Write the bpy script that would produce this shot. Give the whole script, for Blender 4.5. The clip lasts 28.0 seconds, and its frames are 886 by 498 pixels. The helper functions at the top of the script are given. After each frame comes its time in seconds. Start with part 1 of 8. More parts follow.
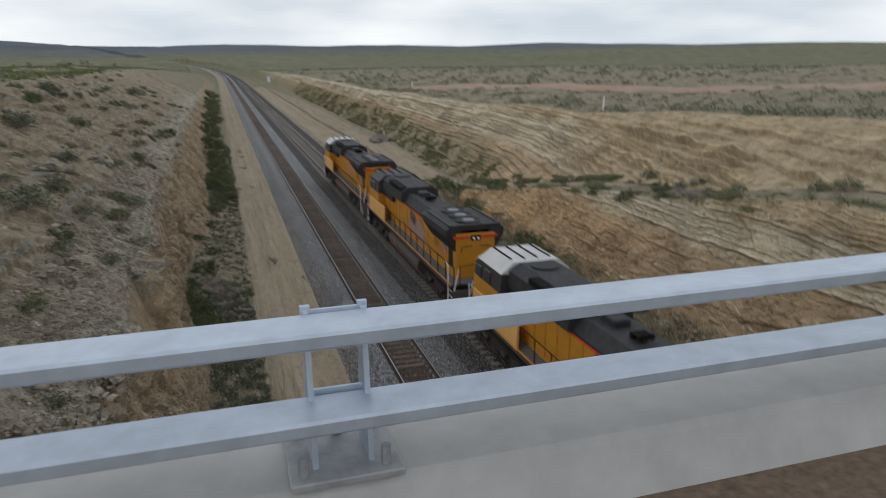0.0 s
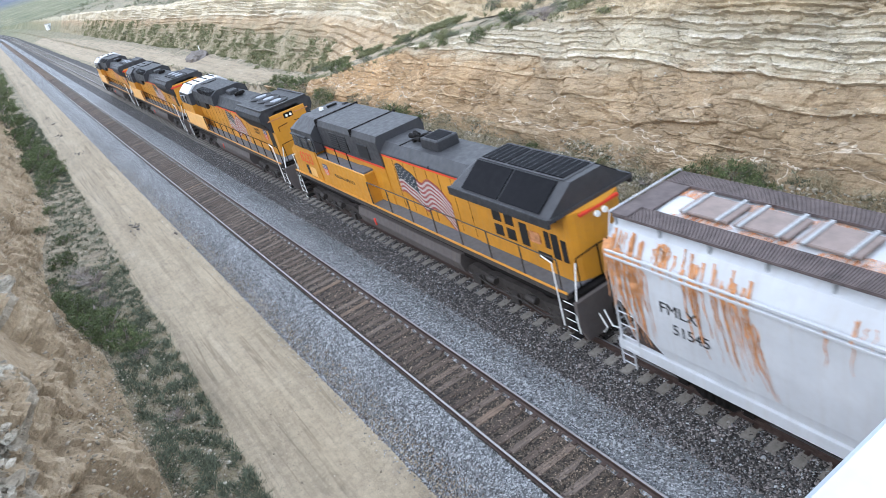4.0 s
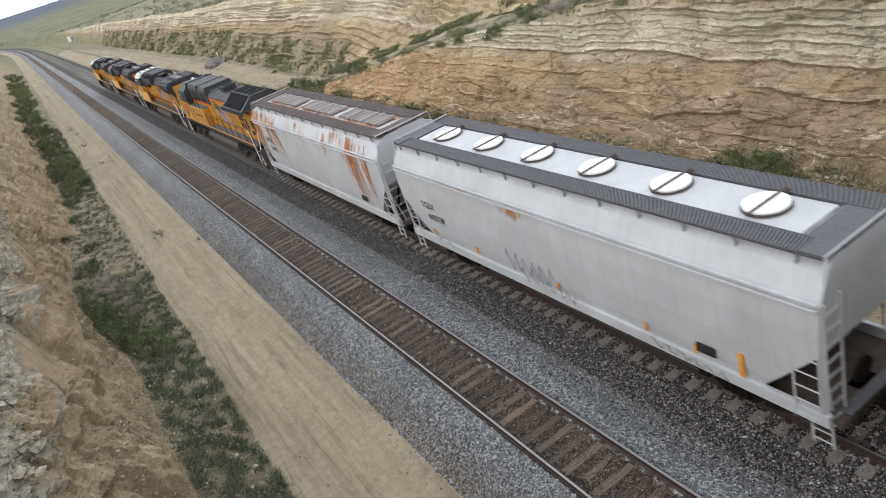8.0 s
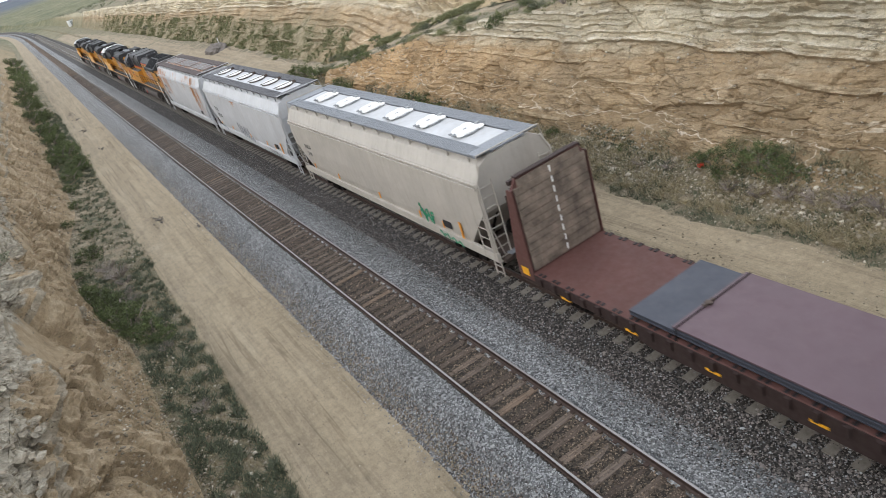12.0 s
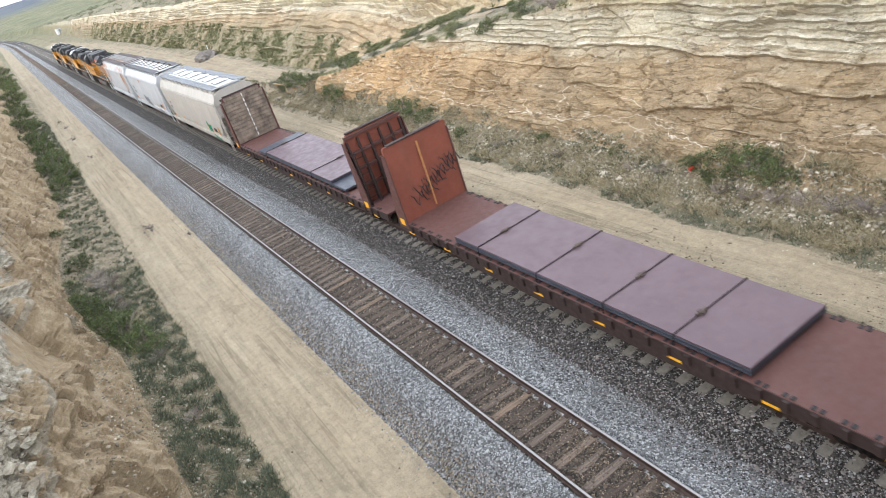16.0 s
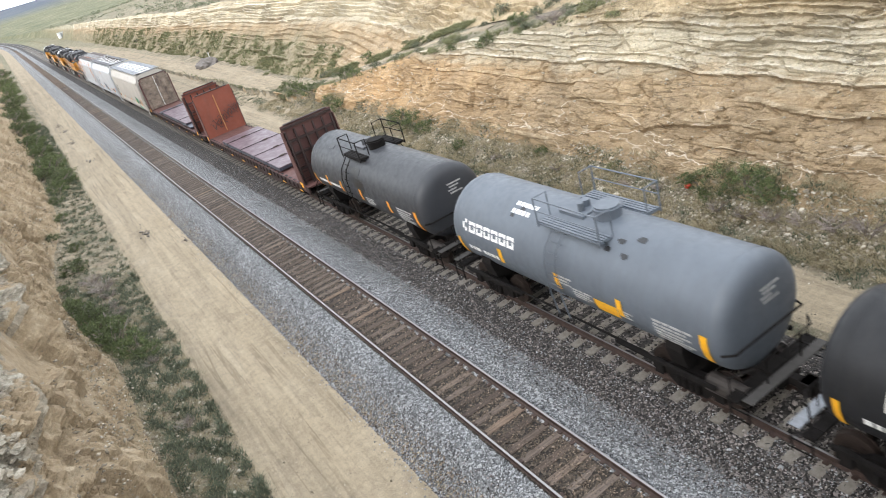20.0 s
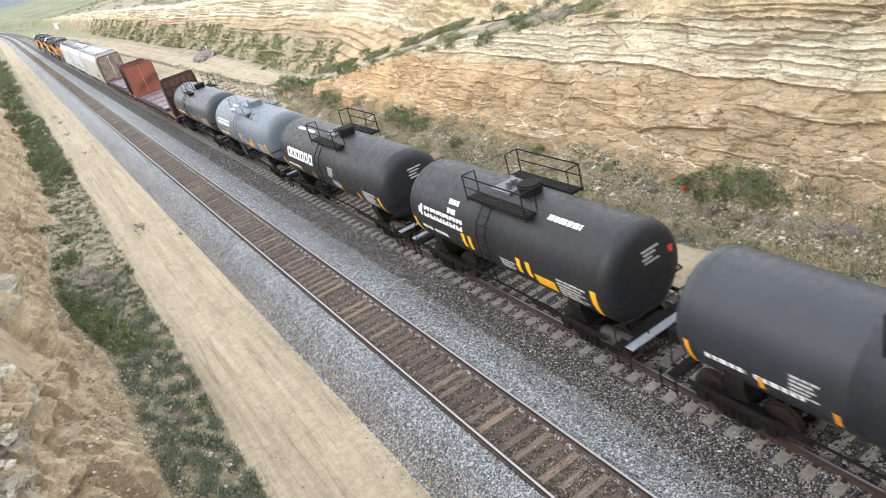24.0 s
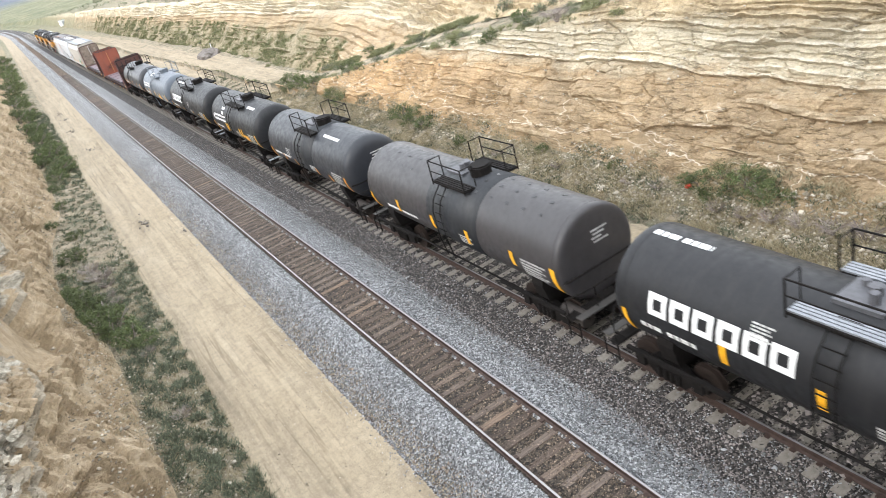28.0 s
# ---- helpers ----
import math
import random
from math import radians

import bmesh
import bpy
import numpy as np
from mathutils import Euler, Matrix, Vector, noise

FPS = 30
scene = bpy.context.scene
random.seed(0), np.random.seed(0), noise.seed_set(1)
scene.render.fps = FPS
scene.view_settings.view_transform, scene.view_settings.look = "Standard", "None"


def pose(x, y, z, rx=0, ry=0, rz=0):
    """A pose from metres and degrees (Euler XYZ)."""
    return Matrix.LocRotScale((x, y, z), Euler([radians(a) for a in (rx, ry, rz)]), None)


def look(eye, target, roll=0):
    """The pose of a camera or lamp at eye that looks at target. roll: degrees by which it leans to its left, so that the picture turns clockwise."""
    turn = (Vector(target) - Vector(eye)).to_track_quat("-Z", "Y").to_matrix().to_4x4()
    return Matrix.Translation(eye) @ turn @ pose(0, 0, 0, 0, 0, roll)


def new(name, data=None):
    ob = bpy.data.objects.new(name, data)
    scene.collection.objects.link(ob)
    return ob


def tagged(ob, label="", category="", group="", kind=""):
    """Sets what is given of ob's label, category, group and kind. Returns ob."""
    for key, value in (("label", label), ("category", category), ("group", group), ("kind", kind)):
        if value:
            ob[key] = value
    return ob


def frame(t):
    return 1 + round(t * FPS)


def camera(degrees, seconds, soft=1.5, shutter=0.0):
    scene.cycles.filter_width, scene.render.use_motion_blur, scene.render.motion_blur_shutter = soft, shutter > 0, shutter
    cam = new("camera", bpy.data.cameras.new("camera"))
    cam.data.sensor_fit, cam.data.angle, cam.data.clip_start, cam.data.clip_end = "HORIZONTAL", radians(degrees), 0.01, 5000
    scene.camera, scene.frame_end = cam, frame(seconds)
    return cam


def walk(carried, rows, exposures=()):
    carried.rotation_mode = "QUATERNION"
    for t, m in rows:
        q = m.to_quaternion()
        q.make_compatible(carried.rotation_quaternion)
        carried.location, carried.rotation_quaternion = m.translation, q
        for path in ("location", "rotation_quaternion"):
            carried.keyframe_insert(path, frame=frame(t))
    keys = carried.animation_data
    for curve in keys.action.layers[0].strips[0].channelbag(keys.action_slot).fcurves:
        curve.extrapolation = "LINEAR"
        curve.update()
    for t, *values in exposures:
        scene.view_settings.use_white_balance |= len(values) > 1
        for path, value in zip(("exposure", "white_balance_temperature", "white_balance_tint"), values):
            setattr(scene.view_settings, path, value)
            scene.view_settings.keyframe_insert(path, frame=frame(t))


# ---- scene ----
cam = camera(64.7, 28.0, soft=0.55, shutter=0.35)
PATH = [
    (0, (-6.825, -2.289, 12.362), (-6.246, -0.449, 11.831), -0.1),
    (0.5, (-6.605, -1.155, 12.3), (-5.936, 0.575, 11.552), -5.9),
    (1, (-6.485, -0.299, 12.23), (-5.74, 1.354, 11.384), -13.0),
    (1.5, (-6.417, -0.019, 12.119), (-5.623, 1.612, 11.276), -19.0),
    (2, (-6.44, 0.0, 12.196), (-5.688, 1.653, 11.359), -18.5),
    (2.5, (-6.579, -0.066, 12.387), (-5.84, 1.557, 11.48), -16.8),
    (3, (-6.481, -0.044, 12.379), (-5.722, 1.567, 11.468), -16.9),
    (3.5, (-6.42, 0.014, 12.271), (-5.634, 1.618, 11.37), -16.7),
    (5.5, (-6.423, 0.028, 12.227), (-5.65, 1.633, 11.317), -17.0),
    (6, (-6.446, 0.018, 12.232), (-5.68, 1.623, 11.317), -17.4),
    (6.5, (-6.457, 0.014, 12.255), (-5.695, 1.624, 11.345), -18.1),
    (7, (-6.5, 0.059, 12.275), (-5.755, 1.687, 11.384), -18.5),
    (7.5, (-6.368, 0.136, 12.224), (-5.605, 1.763, 11.346), -18.5),
    (8, (-6.343, 0.132, 12.186), (-5.609, 1.767, 11.299), -19.0),
    (8.5, (-6.329, 0.141, 12.187), (-5.568, 1.759, 11.291), -18.7),
    (9, (-6.264, 0.164, 12.19), (-5.579, 1.804, 11.273), -18.6),
    (9.5, (-6.3, 0.142, 12.211), (-5.604, 1.78, 11.299), -18.6),
    (10, (-6.361, 0.141, 12.246), (-5.669, 1.781, 11.334), -18.7),
    (10.5, (-6.32, 0.134, 12.203), (-5.615, 1.772, 11.297), -18.5),
    (11, (-6.327, 0.15, 12.231), (-5.604, 1.778, 11.321), -18.6),
    (11.5, (-6.351, 0.143, 12.233), (-5.628, 1.773, 11.327), -18.8),
    (12, (-6.35, 0.137, 12.209), (-5.63, 1.763, 11.295), -18.6),
    (12.5, (-6.325, 0.174, 12.201), (-5.591, 1.79, 11.279), -18.4),
    (14.5, (-6.325, 0.173, 12.218), (-5.577, 1.794, 11.316), -18.9),
    (15, (-6.324, 0.188, 12.201), (-5.575, 1.812, 11.306), -18.8),
    (15.5, (-6.324, 0.182, 12.186), (-5.582, 1.81, 11.292), -18.9),
    (16, (-6.364, 0.168, 12.185), (-5.617, 1.786, 11.278), -18.7),
    (16.5, (-6.325, 0.181, 12.187), (-5.586, 1.798, 11.271), -18.7),
    (17, (-6.337, 0.186, 12.196), (-5.597, 1.803, 11.28), -18.5),
    (17.5, (-6.323, 0.172, 12.191), (-5.576, 1.79, 11.282), -18.2),
    (18, (-6.291, 0.178, 12.218), (-5.545, 1.796, 11.309), -18.1),
    (18.5, (-6.346, 0.169, 12.204), (-5.588, 1.786, 11.304), -18.0),
    (19, (-6.341, 0.171, 12.198), (-5.588, 1.794, 11.304), -18.1),
    (19.5, (-6.341, 0.173, 12.203), (-5.583, 1.797, 11.316), -17.7),
    (20, (-6.339, 0.168, 12.228), (-5.57, 1.789, 11.345), -17.3),
    (20.5, (-6.329, 0.171, 12.232), (-5.546, 1.785, 11.348), -16.3),
    (22.5, (-6.349, 0.17, 12.207), (-5.572, 1.787, 11.323), -16.3),
    (23, (-6.371, 0.158, 12.22), (-5.586, 1.769, 11.331), -15.9),
    (23.5, (-6.349, 0.166, 12.231), (-5.567, 1.779, 11.343), -16.2),
    (24, (-6.344, 0.159, 12.233), (-5.567, 1.771, 11.341), -16.2),
    (24.5, (-6.356, 0.144, 12.253), (-5.591, 1.764, 11.364), -16.7),
    (25, (-6.342, 0.155, 12.252), (-5.589, 1.781, 11.364), -16.9),
    (25.5, (-6.349, 0.154, 12.241), (-5.59, 1.783, 11.363), -16.6),
    (26, (-6.337, 0.169, 12.216), (-5.582, 1.792, 11.324), -16.6),
    (26.5, (-6.349, 0.173, 12.222), (-5.591, 1.796, 11.334), -16.5),
    (27, (-6.378, 0.17, 12.242), (-5.618, 1.791, 11.35), -16.6),
    (27.5, (-6.363, 0.168, 12.243), (-5.603, 1.787, 11.347), -16.4),
    (28, (-6.366, 0.162, 12.234), (-5.599, 1.778, 11.339), -16.2),
]
# the clip's camera opens up once the bright sky leaves its view
EXPOSURES = [(0.0, -0.98, 6500, 10), (0.5, -0.50, 6650, 10), (1.0, 0.05, 6800, 10), (1.5, 0.60, 6650, 10), (2.0, 0.88, 6600, 10), (2.5, 1.0, 6350, 10), (3.0, 1.00, 6050, 10), (3.5, 0.90, 5800, 10), (5.5, 0.36, 5500, 10), (6.0, 0.22, 5800, 10),
             (7.0, 0.12, 6350, 10), (8.0, 0.14, 6500, 10), (9.0, 0.09, 6500, 10), (10.0, 0.14, 6500, 10), (11.0, 0.04, 6500, 10), (12.0, 0.16, 6500, 10), (12.5, 0.68, 6450, 10), (14.0, 0.74, 6400, 10), (15.0, 0.90, 6300, 10), (16.0, 0.76, 6350, 10), (17.0, 1.02, 6350, 10), (18.5, 1.04, 6500, 10),
             (20.0, 0.81, 6500, 10), (21.5, 0.94, 6500, 10), (23.0, 1.07, 6500, 10), (28.0, 1.12, 6500, 10)]
walk(cam, [(t, look(*p)) for t, *p in PATH], EXPOSURES)

# ---- light: a bright overcast evening sky, soft low sun from the left behind ----
world = bpy.data.worlds.new("sky")
scene.world = world
world.use_nodes = True
wn = world.node_tree.nodes
wn.clear()
sky = wn.new("ShaderNodeTexSky")
sky.sky_type = "NISHITA"
sky.sun_disc = False
SUN_EL, SUN_AZ = radians(32), radians(262)
sky.sun_elevation, sky.sun_rotation = SUN_EL, SUN_AZ
sky.air_density, sky.dust_density, sky.ozone_density = 1.0, 3.0, 1.0
wcoord = wn.new("ShaderNodeTexCoord")
wmap = wn.new("ShaderNodeMapping")
wmap.inputs["Scale"].default_value = (1.0, 1.0, 4.0)
wmap.inputs["Location"].default_value = (1.9, 0.6, 0.0)
cloud = wn.new("ShaderNodeTexNoise")
cloud.inputs["Scale"].default_value = 2.2
cloud.inputs["Detail"].default_value = 6
ramp = wn.new("ShaderNodeValToRGB")
ramp.color_ramp.elements[0].position, ramp.color_ramp.elements[0].color = 0.36, (13.5, 15.0, 16.8, 1)
ramp.color_ramp.elements[1].position, ramp.color_ramp.elements[1].color = 0.68, (24.0, 24.4, 24.6, 1)
wmix = wn.new("ShaderNodeMixRGB")
wmix.inputs["Fac"].default_value = 0.88
bg = wn.new("ShaderNodeBackground")
bg.inputs["Strength"].default_value = 0.081
wout = wn.new("ShaderNodeOutputWorld")
wl = world.node_tree.links
# the cloud sheet is thinner and brighter towards the horizon
wsep = wn.new("ShaderNodeSeparateXYZ")
glow = wn.new("ShaderNodeValToRGB")
glow.color_ramp.elements[0].position, glow.color_ramp.elements[0].color = 0.02, (1.3, 1.3, 1.28, 1)
glow.color_ramp.elements[1].position, glow.color_ramp.elements[1].color = 0.35, (0.93, 0.93, 0.94, 1)
wmul = wn.new("ShaderNodeMixRGB")
wmul.blend_type = "MULTIPLY"
wmul.inputs["Fac"].default_value = 1.0
wl.new(wcoord.outputs["Generated"], wsep.inputs["Vector"])
wl.new(wsep.outputs["Z"], glow.inputs["Fac"])
wl.new(wmix.outputs["Color"], wmul.inputs["Color1"])
wl.new(glow.outputs["Color"], wmul.inputs["Color2"])
wl.new(wcoord.outputs["Generated"], wmap.inputs["Vector"])
wl.new(wmap.outputs["Vector"], cloud.inputs["Vector"])
wl.new(cloud.outputs["Fac"], ramp.inputs["Fac"])
wl.new(sky.outputs["Color"], wmix.inputs["Color1"])
wl.new(ramp.outputs["Color"], wmix.inputs["Color2"])
wl.new(wmul.outputs["Color"], bg.inputs["Color"])
wl.new(bg.outputs["Background"], wout.inputs["Surface"])
sun = new("sun", bpy.data.lights.new("sun", "SUN"))
sun.data.energy, sun.data.angle, sun.data.color = 0.75, radians(22), (1.0, 0.95, 0.88)
sun.matrix_basis = look((-85, -2, 55), (0, 10, 0))

# ---- materials ----
class Nodes:
    """A small builder for node materials."""

    def __init__(self, name):
        self.mat = bpy.data.materials.new(name)
        self.mat.use_nodes = True
        self.tree = self.mat.node_tree
        self.bsdf = self.tree.nodes["Principled BSDF"]
        self.pos = None

    def add(self, kind, **values):
        n = self.tree.nodes.new(kind)
        for k, v in values.items():
            n.inputs[k].default_value = v
        return n

    def link(self, a, b):
        self.tree.links.new(a, b)

    def coords(self, space="Object"):
        if self.pos is None:
            self.pos = self.add("ShaderNodeTexCoord")
        return self.pos.outputs[space]

    def noise(self, scale, detail=4, rough=0.6, stretch=None, space="Object", swirl=0.0):
        n = self.add("ShaderNodeTexNoise", Scale=scale, Detail=detail, Roughness=rough, Distortion=swirl)
        src = self.coords(space)
        if stretch:
            m = self.add("ShaderNodeMapping", Scale=stretch)
            self.link(src, m.inputs["Vector"])
            src = m.outputs["Vector"]
        self.link(src, n.inputs["Vector"])
        return n.outputs["Fac"]

    def ramp(self, fac, *stops):
        r = self.add("ShaderNodeValToRGB")
        e = r.color_ramp.elements
        while len(e) < len(stops):
            e.new(0.5)
        for el, (at, c) in zip(e, stops):
            el.position = at
            el.color = (c, c, c, 1) if isinstance(c, (int, float)) else (*c, 1)
        self.link(fac, r.inputs["Fac"])
        return r.outputs["Color"]

    def mix(self, fac, a, b, mode="MIX"):
        m = self.tree.nodes.new("ShaderNodeMixRGB")
        m.blend_type = mode
        for sock, v in ((m.inputs["Fac"], fac), (m.inputs["Color1"], a), (m.inputs["Color2"], b)):
            if isinstance(v, (int, float)):
                sock.default_value = v if sock.name == "Fac" else (v, v, v, 1)
            elif isinstance(v, tuple):
                sock.default_value = (*v, 1)
            else:
                self.link(v, sock)
        return m.outputs["Color"]

    def done(self, color, rough=0.8, metal=0.0, bump=None, depth=0.02, strength=1.0):
        b = self.bsdf
        if isinstance(color, tuple):
            b.inputs["Base Color"].default_value = (*color, 1)
        else:
            self.link(color, b.inputs["Base Color"])
        if isinstance(rough, (int, float)):
            b.inputs["Roughness"].default_value = rough
        else:
            self.link(rough, b.inputs["Roughness"])
        b.inputs["Metallic"].default_value = metal
        if bump is not None:
            n = self.add("ShaderNodeBump", Strength=strength, Distance=depth)
            self.link(bump, n.inputs["Height"])
            self.link(n.outputs["Normal"], b.inputs["Normal"])
        return self.mat


def painted(name, color, rough=0.45, dirt=0.35, dirt_color=(0.16, 0.12, 0.09), scale=1.2, metal=0.0, streaks=True, sheen=0.5):
    """Weathered paint: large soft fade, vertical run streaks and fine dust."""
    n = Nodes(name)
    n.bsdf.inputs["Specular IOR Level"].default_value = sheen
    fade = n.ramp(n.noise(0.7 * scale, 3), (0.35, 0.89), (0.7, 1.05))
    c = n.mix(1.0, color, fade, "MULTIPLY")
    if streaks:
        runs = n.ramp(n.noise(1.6 * scale, 5, 0.65, (1, 3.2, 0.25)), (0.5, 0.0), (0.78, 1.0))
        c = n.mix(n.mix(1.0, runs, dirt, "MULTIPLY"), c, dirt_color)
    grime = n.ramp(n.noise(7 * scale, 6, 0.7), (0.5, 0.0), (0.8, 1.0))
    c = n.mix(n.mix(1.0, grime, dirt * 0.6, "MULTIPLY"), c, dirt_color)
    r = n.ramp(n.noise(4 * scale, 4), (0.3, max(rough - 0.1, 0.05)), (0.7, min(rough + 0.15, 1.0)))
    return n.done(c, r, metal, n.noise(18 * scale, 3), 0.003, 0.12)


def plain(name, color, rough=0.6, metal=0.0, vary=0.25, scale=6.0, sheen=0.5):
    n = Nodes(name)
    n.bsdf.inputs["Specular IOR Level"].default_value = sheen
    v = n.ramp(n.noise(scale, 5, 0.65), (0.3, 1 - vary), (0.7, 1 + vary))
    return n.done(n.mix(1.0, color, v, "MULTIPLY"), rough, metal, n.noise(scale * 4, 3), 0.004, 0.3)


def ground_material(name, hard=False, bare=False):
    """Cut rock and open desert ground in one skin; hard=True is the stone of the ledges that stand out of it."""
    n = Nodes(name)
    geo = n.add("ShaderNodeNewGeometry")
    sep = n.add("ShaderNodeSeparateXYZ")
    n.link(geo.outputs["Position"], sep.inputs["Vector"])
    nsep = n.add("ShaderNodeSeparateXYZ")
    n.link(geo.outputs["Normal"], nsep.inputs["Vector"])

    def madd(a, k, b):
        m = n.add("ShaderNodeMath")
        m.operation = "MULTIPLY_ADD"
        for sock, v in zip(m.inputs, (a, k, b)):
            if isinstance(v, (int, float)):
                sock.default_value = v
            else:
                n.link(v, sock)
        return m.outputs[0]

    def between(v, lo, hi):
        m = n.add("ShaderNodeMapRange")
        n.link(v, m.inputs["Value"])
        m.inputs["From Min"].default_value, m.inputs["From Max"].default_value = lo, hi
        return m.outputs[0]

    # height within the beds, which lie level and are warped a little
    level = madd(n.noise(0.12, 3), 1.2, madd(sep.outputs["Z"], 1.0, -0.45))
    comb = n.add("ShaderNodeCombineXYZ")
    n.link(level, comb.inputs["Z"])
    beds = n.add("ShaderNodeTexNoise", Scale=2.2, Detail=6, Roughness=0.8)
    n.link(comb.outputs[0], beds.inputs["Vector"])
    if hard:
        bed = n.ramp(n.noise(1.6, 6, 0.7), (0.35, (0.40, 0.30, 0.185)), (0.55, (0.53, 0.415, 0.275)), (0.72, (0.65, 0.545, 0.40)))
        pale = n.ramp(n.noise(1.6, 6, 0.7), (0.35, (0.52, 0.44, 0.31)), (0.52, (0.68, 0.61, 0.485)), (0.72, (0.80, 0.745, 0.64)))
        grey = n.ramp(n.noise(2.0, 6, 0.75), (0.35, (0.21, 0.185, 0.145)), (0.55, (0.34, 0.31, 0.25)), (0.72, (0.46, 0.43, 0.365)))
    else:
        bed = n.ramp(beds.outputs["Fac"], (0.30, (0.29, 0.203, 0.12)), (0.42, (0.395, 0.285, 0.168)), (0.50, (0.465, 0.347, 0.216)),
                     (0.57, (0.375, 0.268, 0.155)), (0.66, (0.445, 0.332, 0.207)), (0.74, (0.58, 0.47, 0.335)))
        pale = n.ramp(beds.outputs["Fac"], (0.30, (0.38, 0.315, 0.215)), (0.42, (0.53, 0.455, 0.325)), (0.54, (0.62, 0.545, 0.405)), (0.62, (0.47, 0.395, 0.28)), (0.72, (0.66, 0.59, 0.46)))
        grey = n.ramp(n.noise(1.1, 7, 0.75), (0.32, (0.22, 0.175, 0.115)), (0.52, (0.36, 0.295, 0.205)), (0.72, (0.50, 0.43, 0.32)))
    further = between(madd(n.noise(0.15, 3), 12.0, madd(sep.outputs["Y"], 1.0, -6.0)), 25, 44)
    further = n.mix(1.0, further, n.mix(1.0, between(sep.outputs["Y"], 72, 60), between(sep.outputs["X"], 17.4, 16.4), "MULTIPLY"), "MULTIPLY")
    bed = n.mix(further, bed, n.mix(1.0, bed, (1.20, 1.10, 0.98), "MULTIPLY"))
    tier = madd(n.noise(0.8, 5, 0.7, (0.7, 0.7, 2.6)), 1.8, madd(level, 1.0, -0.9))
    rock = n.mix(between(tier, 3.3, 4.0), bed, pale)
    sand = n.ramp(n.noise(1.4, 7, 0.75), (0.34, (0.33, 0.24, 0.135)), (0.5, (0.47, 0.36, 0.215)), (0.68, (0.58, 0.47, 0.31)))
    crown = n.mix(between(sep.outputs["X"], 17.6, 18.2), between(tier, 4.9, 5.7), n.mix(between(sep.outputs["Y"], 62, 48), between(tier, 5.9, 6.9), between(tier, 3.4, 4.6)))
    rock = n.mix(n.mix(1.0, crown, 0.85, "MULTIPLY"), rock, sand)
    rock = n.mix(1.0, rock, n.ramp(n.noise(0.35, 5, 0.65), (0.35, 0.78), (0.68, 1.18)), "MULTIPLY")
    if not hard:
        # partings between beds: thin dark broken lines
        part_n = n.ramp(n.noise(1.0, 5, 0.62, (0.55, 0.55, 3.2)), (0.465, 1.0), (0.49, 0.42), (0.50, 0.40), (0.525, 1.0))
        rock = n.mix(n.ramp(n.noise(0.5, 3), (0.42, 0.1), (0.62, 0.75)), rock, n.mix(1.0, rock, part_n, "MULTIPLY"))
        # thin pale gypsum veins wander through the lower beds
        seam = n.ramp(n.noise(0.45, 2, 0.5, (0.5, 0.5, 2.4)), (0.492, 0.0), (0.50, 0.9), (0.508, 0.0))
        low = n.mix(1.0, n.ramp(level, (0.0, 0.0), (1.0, 1.0)), n.ramp(between(level, 2.4, 3.0), (0.0, 1.0), (1.0, 0.0)), "MULTIPLY")
        rock = n.mix(n.mix(1.0, seam, low, "MULTIPLY"), rock, (0.70, 0.60, 0.47))
        # one longer vein keeps to the foot of the wall
        vein = n.ramp(madd(level, 0.5, madd(n.noise(0.33, 5, 0.6), 0.9, -0.53)), (0.488, 0.0), (0.496, 0.95), (0.504, 0.95), (0.512, 0.0))
        vein = n.mix(1.0, vein, n.ramp(n.noise(0.28, 3), (0.34, 0.0), (0.44, 1.0)), "MULTIPLY")
        rock = n.mix(n.mix(1.0, vein, n.ramp(sep.outputs["X"], (0.0, 0.0), (1.0, 1.0)), "MULTIPLY"), rock, (0.72, 0.63, 0.51))
    # far along, wash and sparse olive grass cover the foot of the upper slope
    wash = n.mix(1.0, between(madd(n.noise(0.3, 6, 0.7), 5.0, madd(sep.outputs["Z"], 1.0, -2.5)), 3.6, 1.6), n.mix(1.0, between(sep.outputs["Y"], 58, 74), between(sep.outputs["X"], 12, 14), "MULTIPLY"), "MULTIPLY")
    rock = n.mix(n.mix(1.0, wash, 0.85, "MULTIPLY"), rock, n.ramp(n.noise(0.9, 7, 0.75), (0.36, (0.125, 0.12, 0.06)), (0.5, (0.24, 0.21, 0.13)), (0.64, (0.37, 0.315, 0.215))))
    # the left bank: orange-brown below, grey flags above
    lbank = n.ramp(n.noise(0.9, 7, 0.72), (0.32, (0.25, 0.183, 0.112)), (0.52, (0.395, 0.30, 0.19)), (0.72, (0.53, 0.43, 0.305)))
    if hard:
        lbank = n.mix(0.6, lbank, grey)
    shale = n.mix(1.0, n.ramp(n.noise(2.4, 6, 0.75, (1, 1, 3)), (0.34, (0.23, 0.195, 0.145)), (0.5, (0.39, 0.345, 0.27)), (0.66, (0.56, 0.51, 0.415))), n.ramp(n.noise(7, 5, 0.7), (0.36, 0.72), (0.55, 1.05)), "MULTIPLY")
    ragged = madd(n.noise(0.45, 6, 0.65), 3.6, madd(sep.outputs["Z"], 1.0, -1.8))
    lbank = n.mix(between(ragged, 3.6, 3.8), lbank, n.mix(between(sep.outputs["Z"], 4.6, 6.0), shale, grey))
    rock = n.mix(between(sep.outputs["X"], -6.5, -7.5), rock, lbank)
    # loose soil, sage grass on flatter ground
    soil = n.ramp(n.noise(0.5, 6, 0.7), (0.3, (0.24, 0.19, 0.13)), (0.55, (0.35, 0.285, 0.20)), (0.75, (0.45, 0.38, 0.28)))
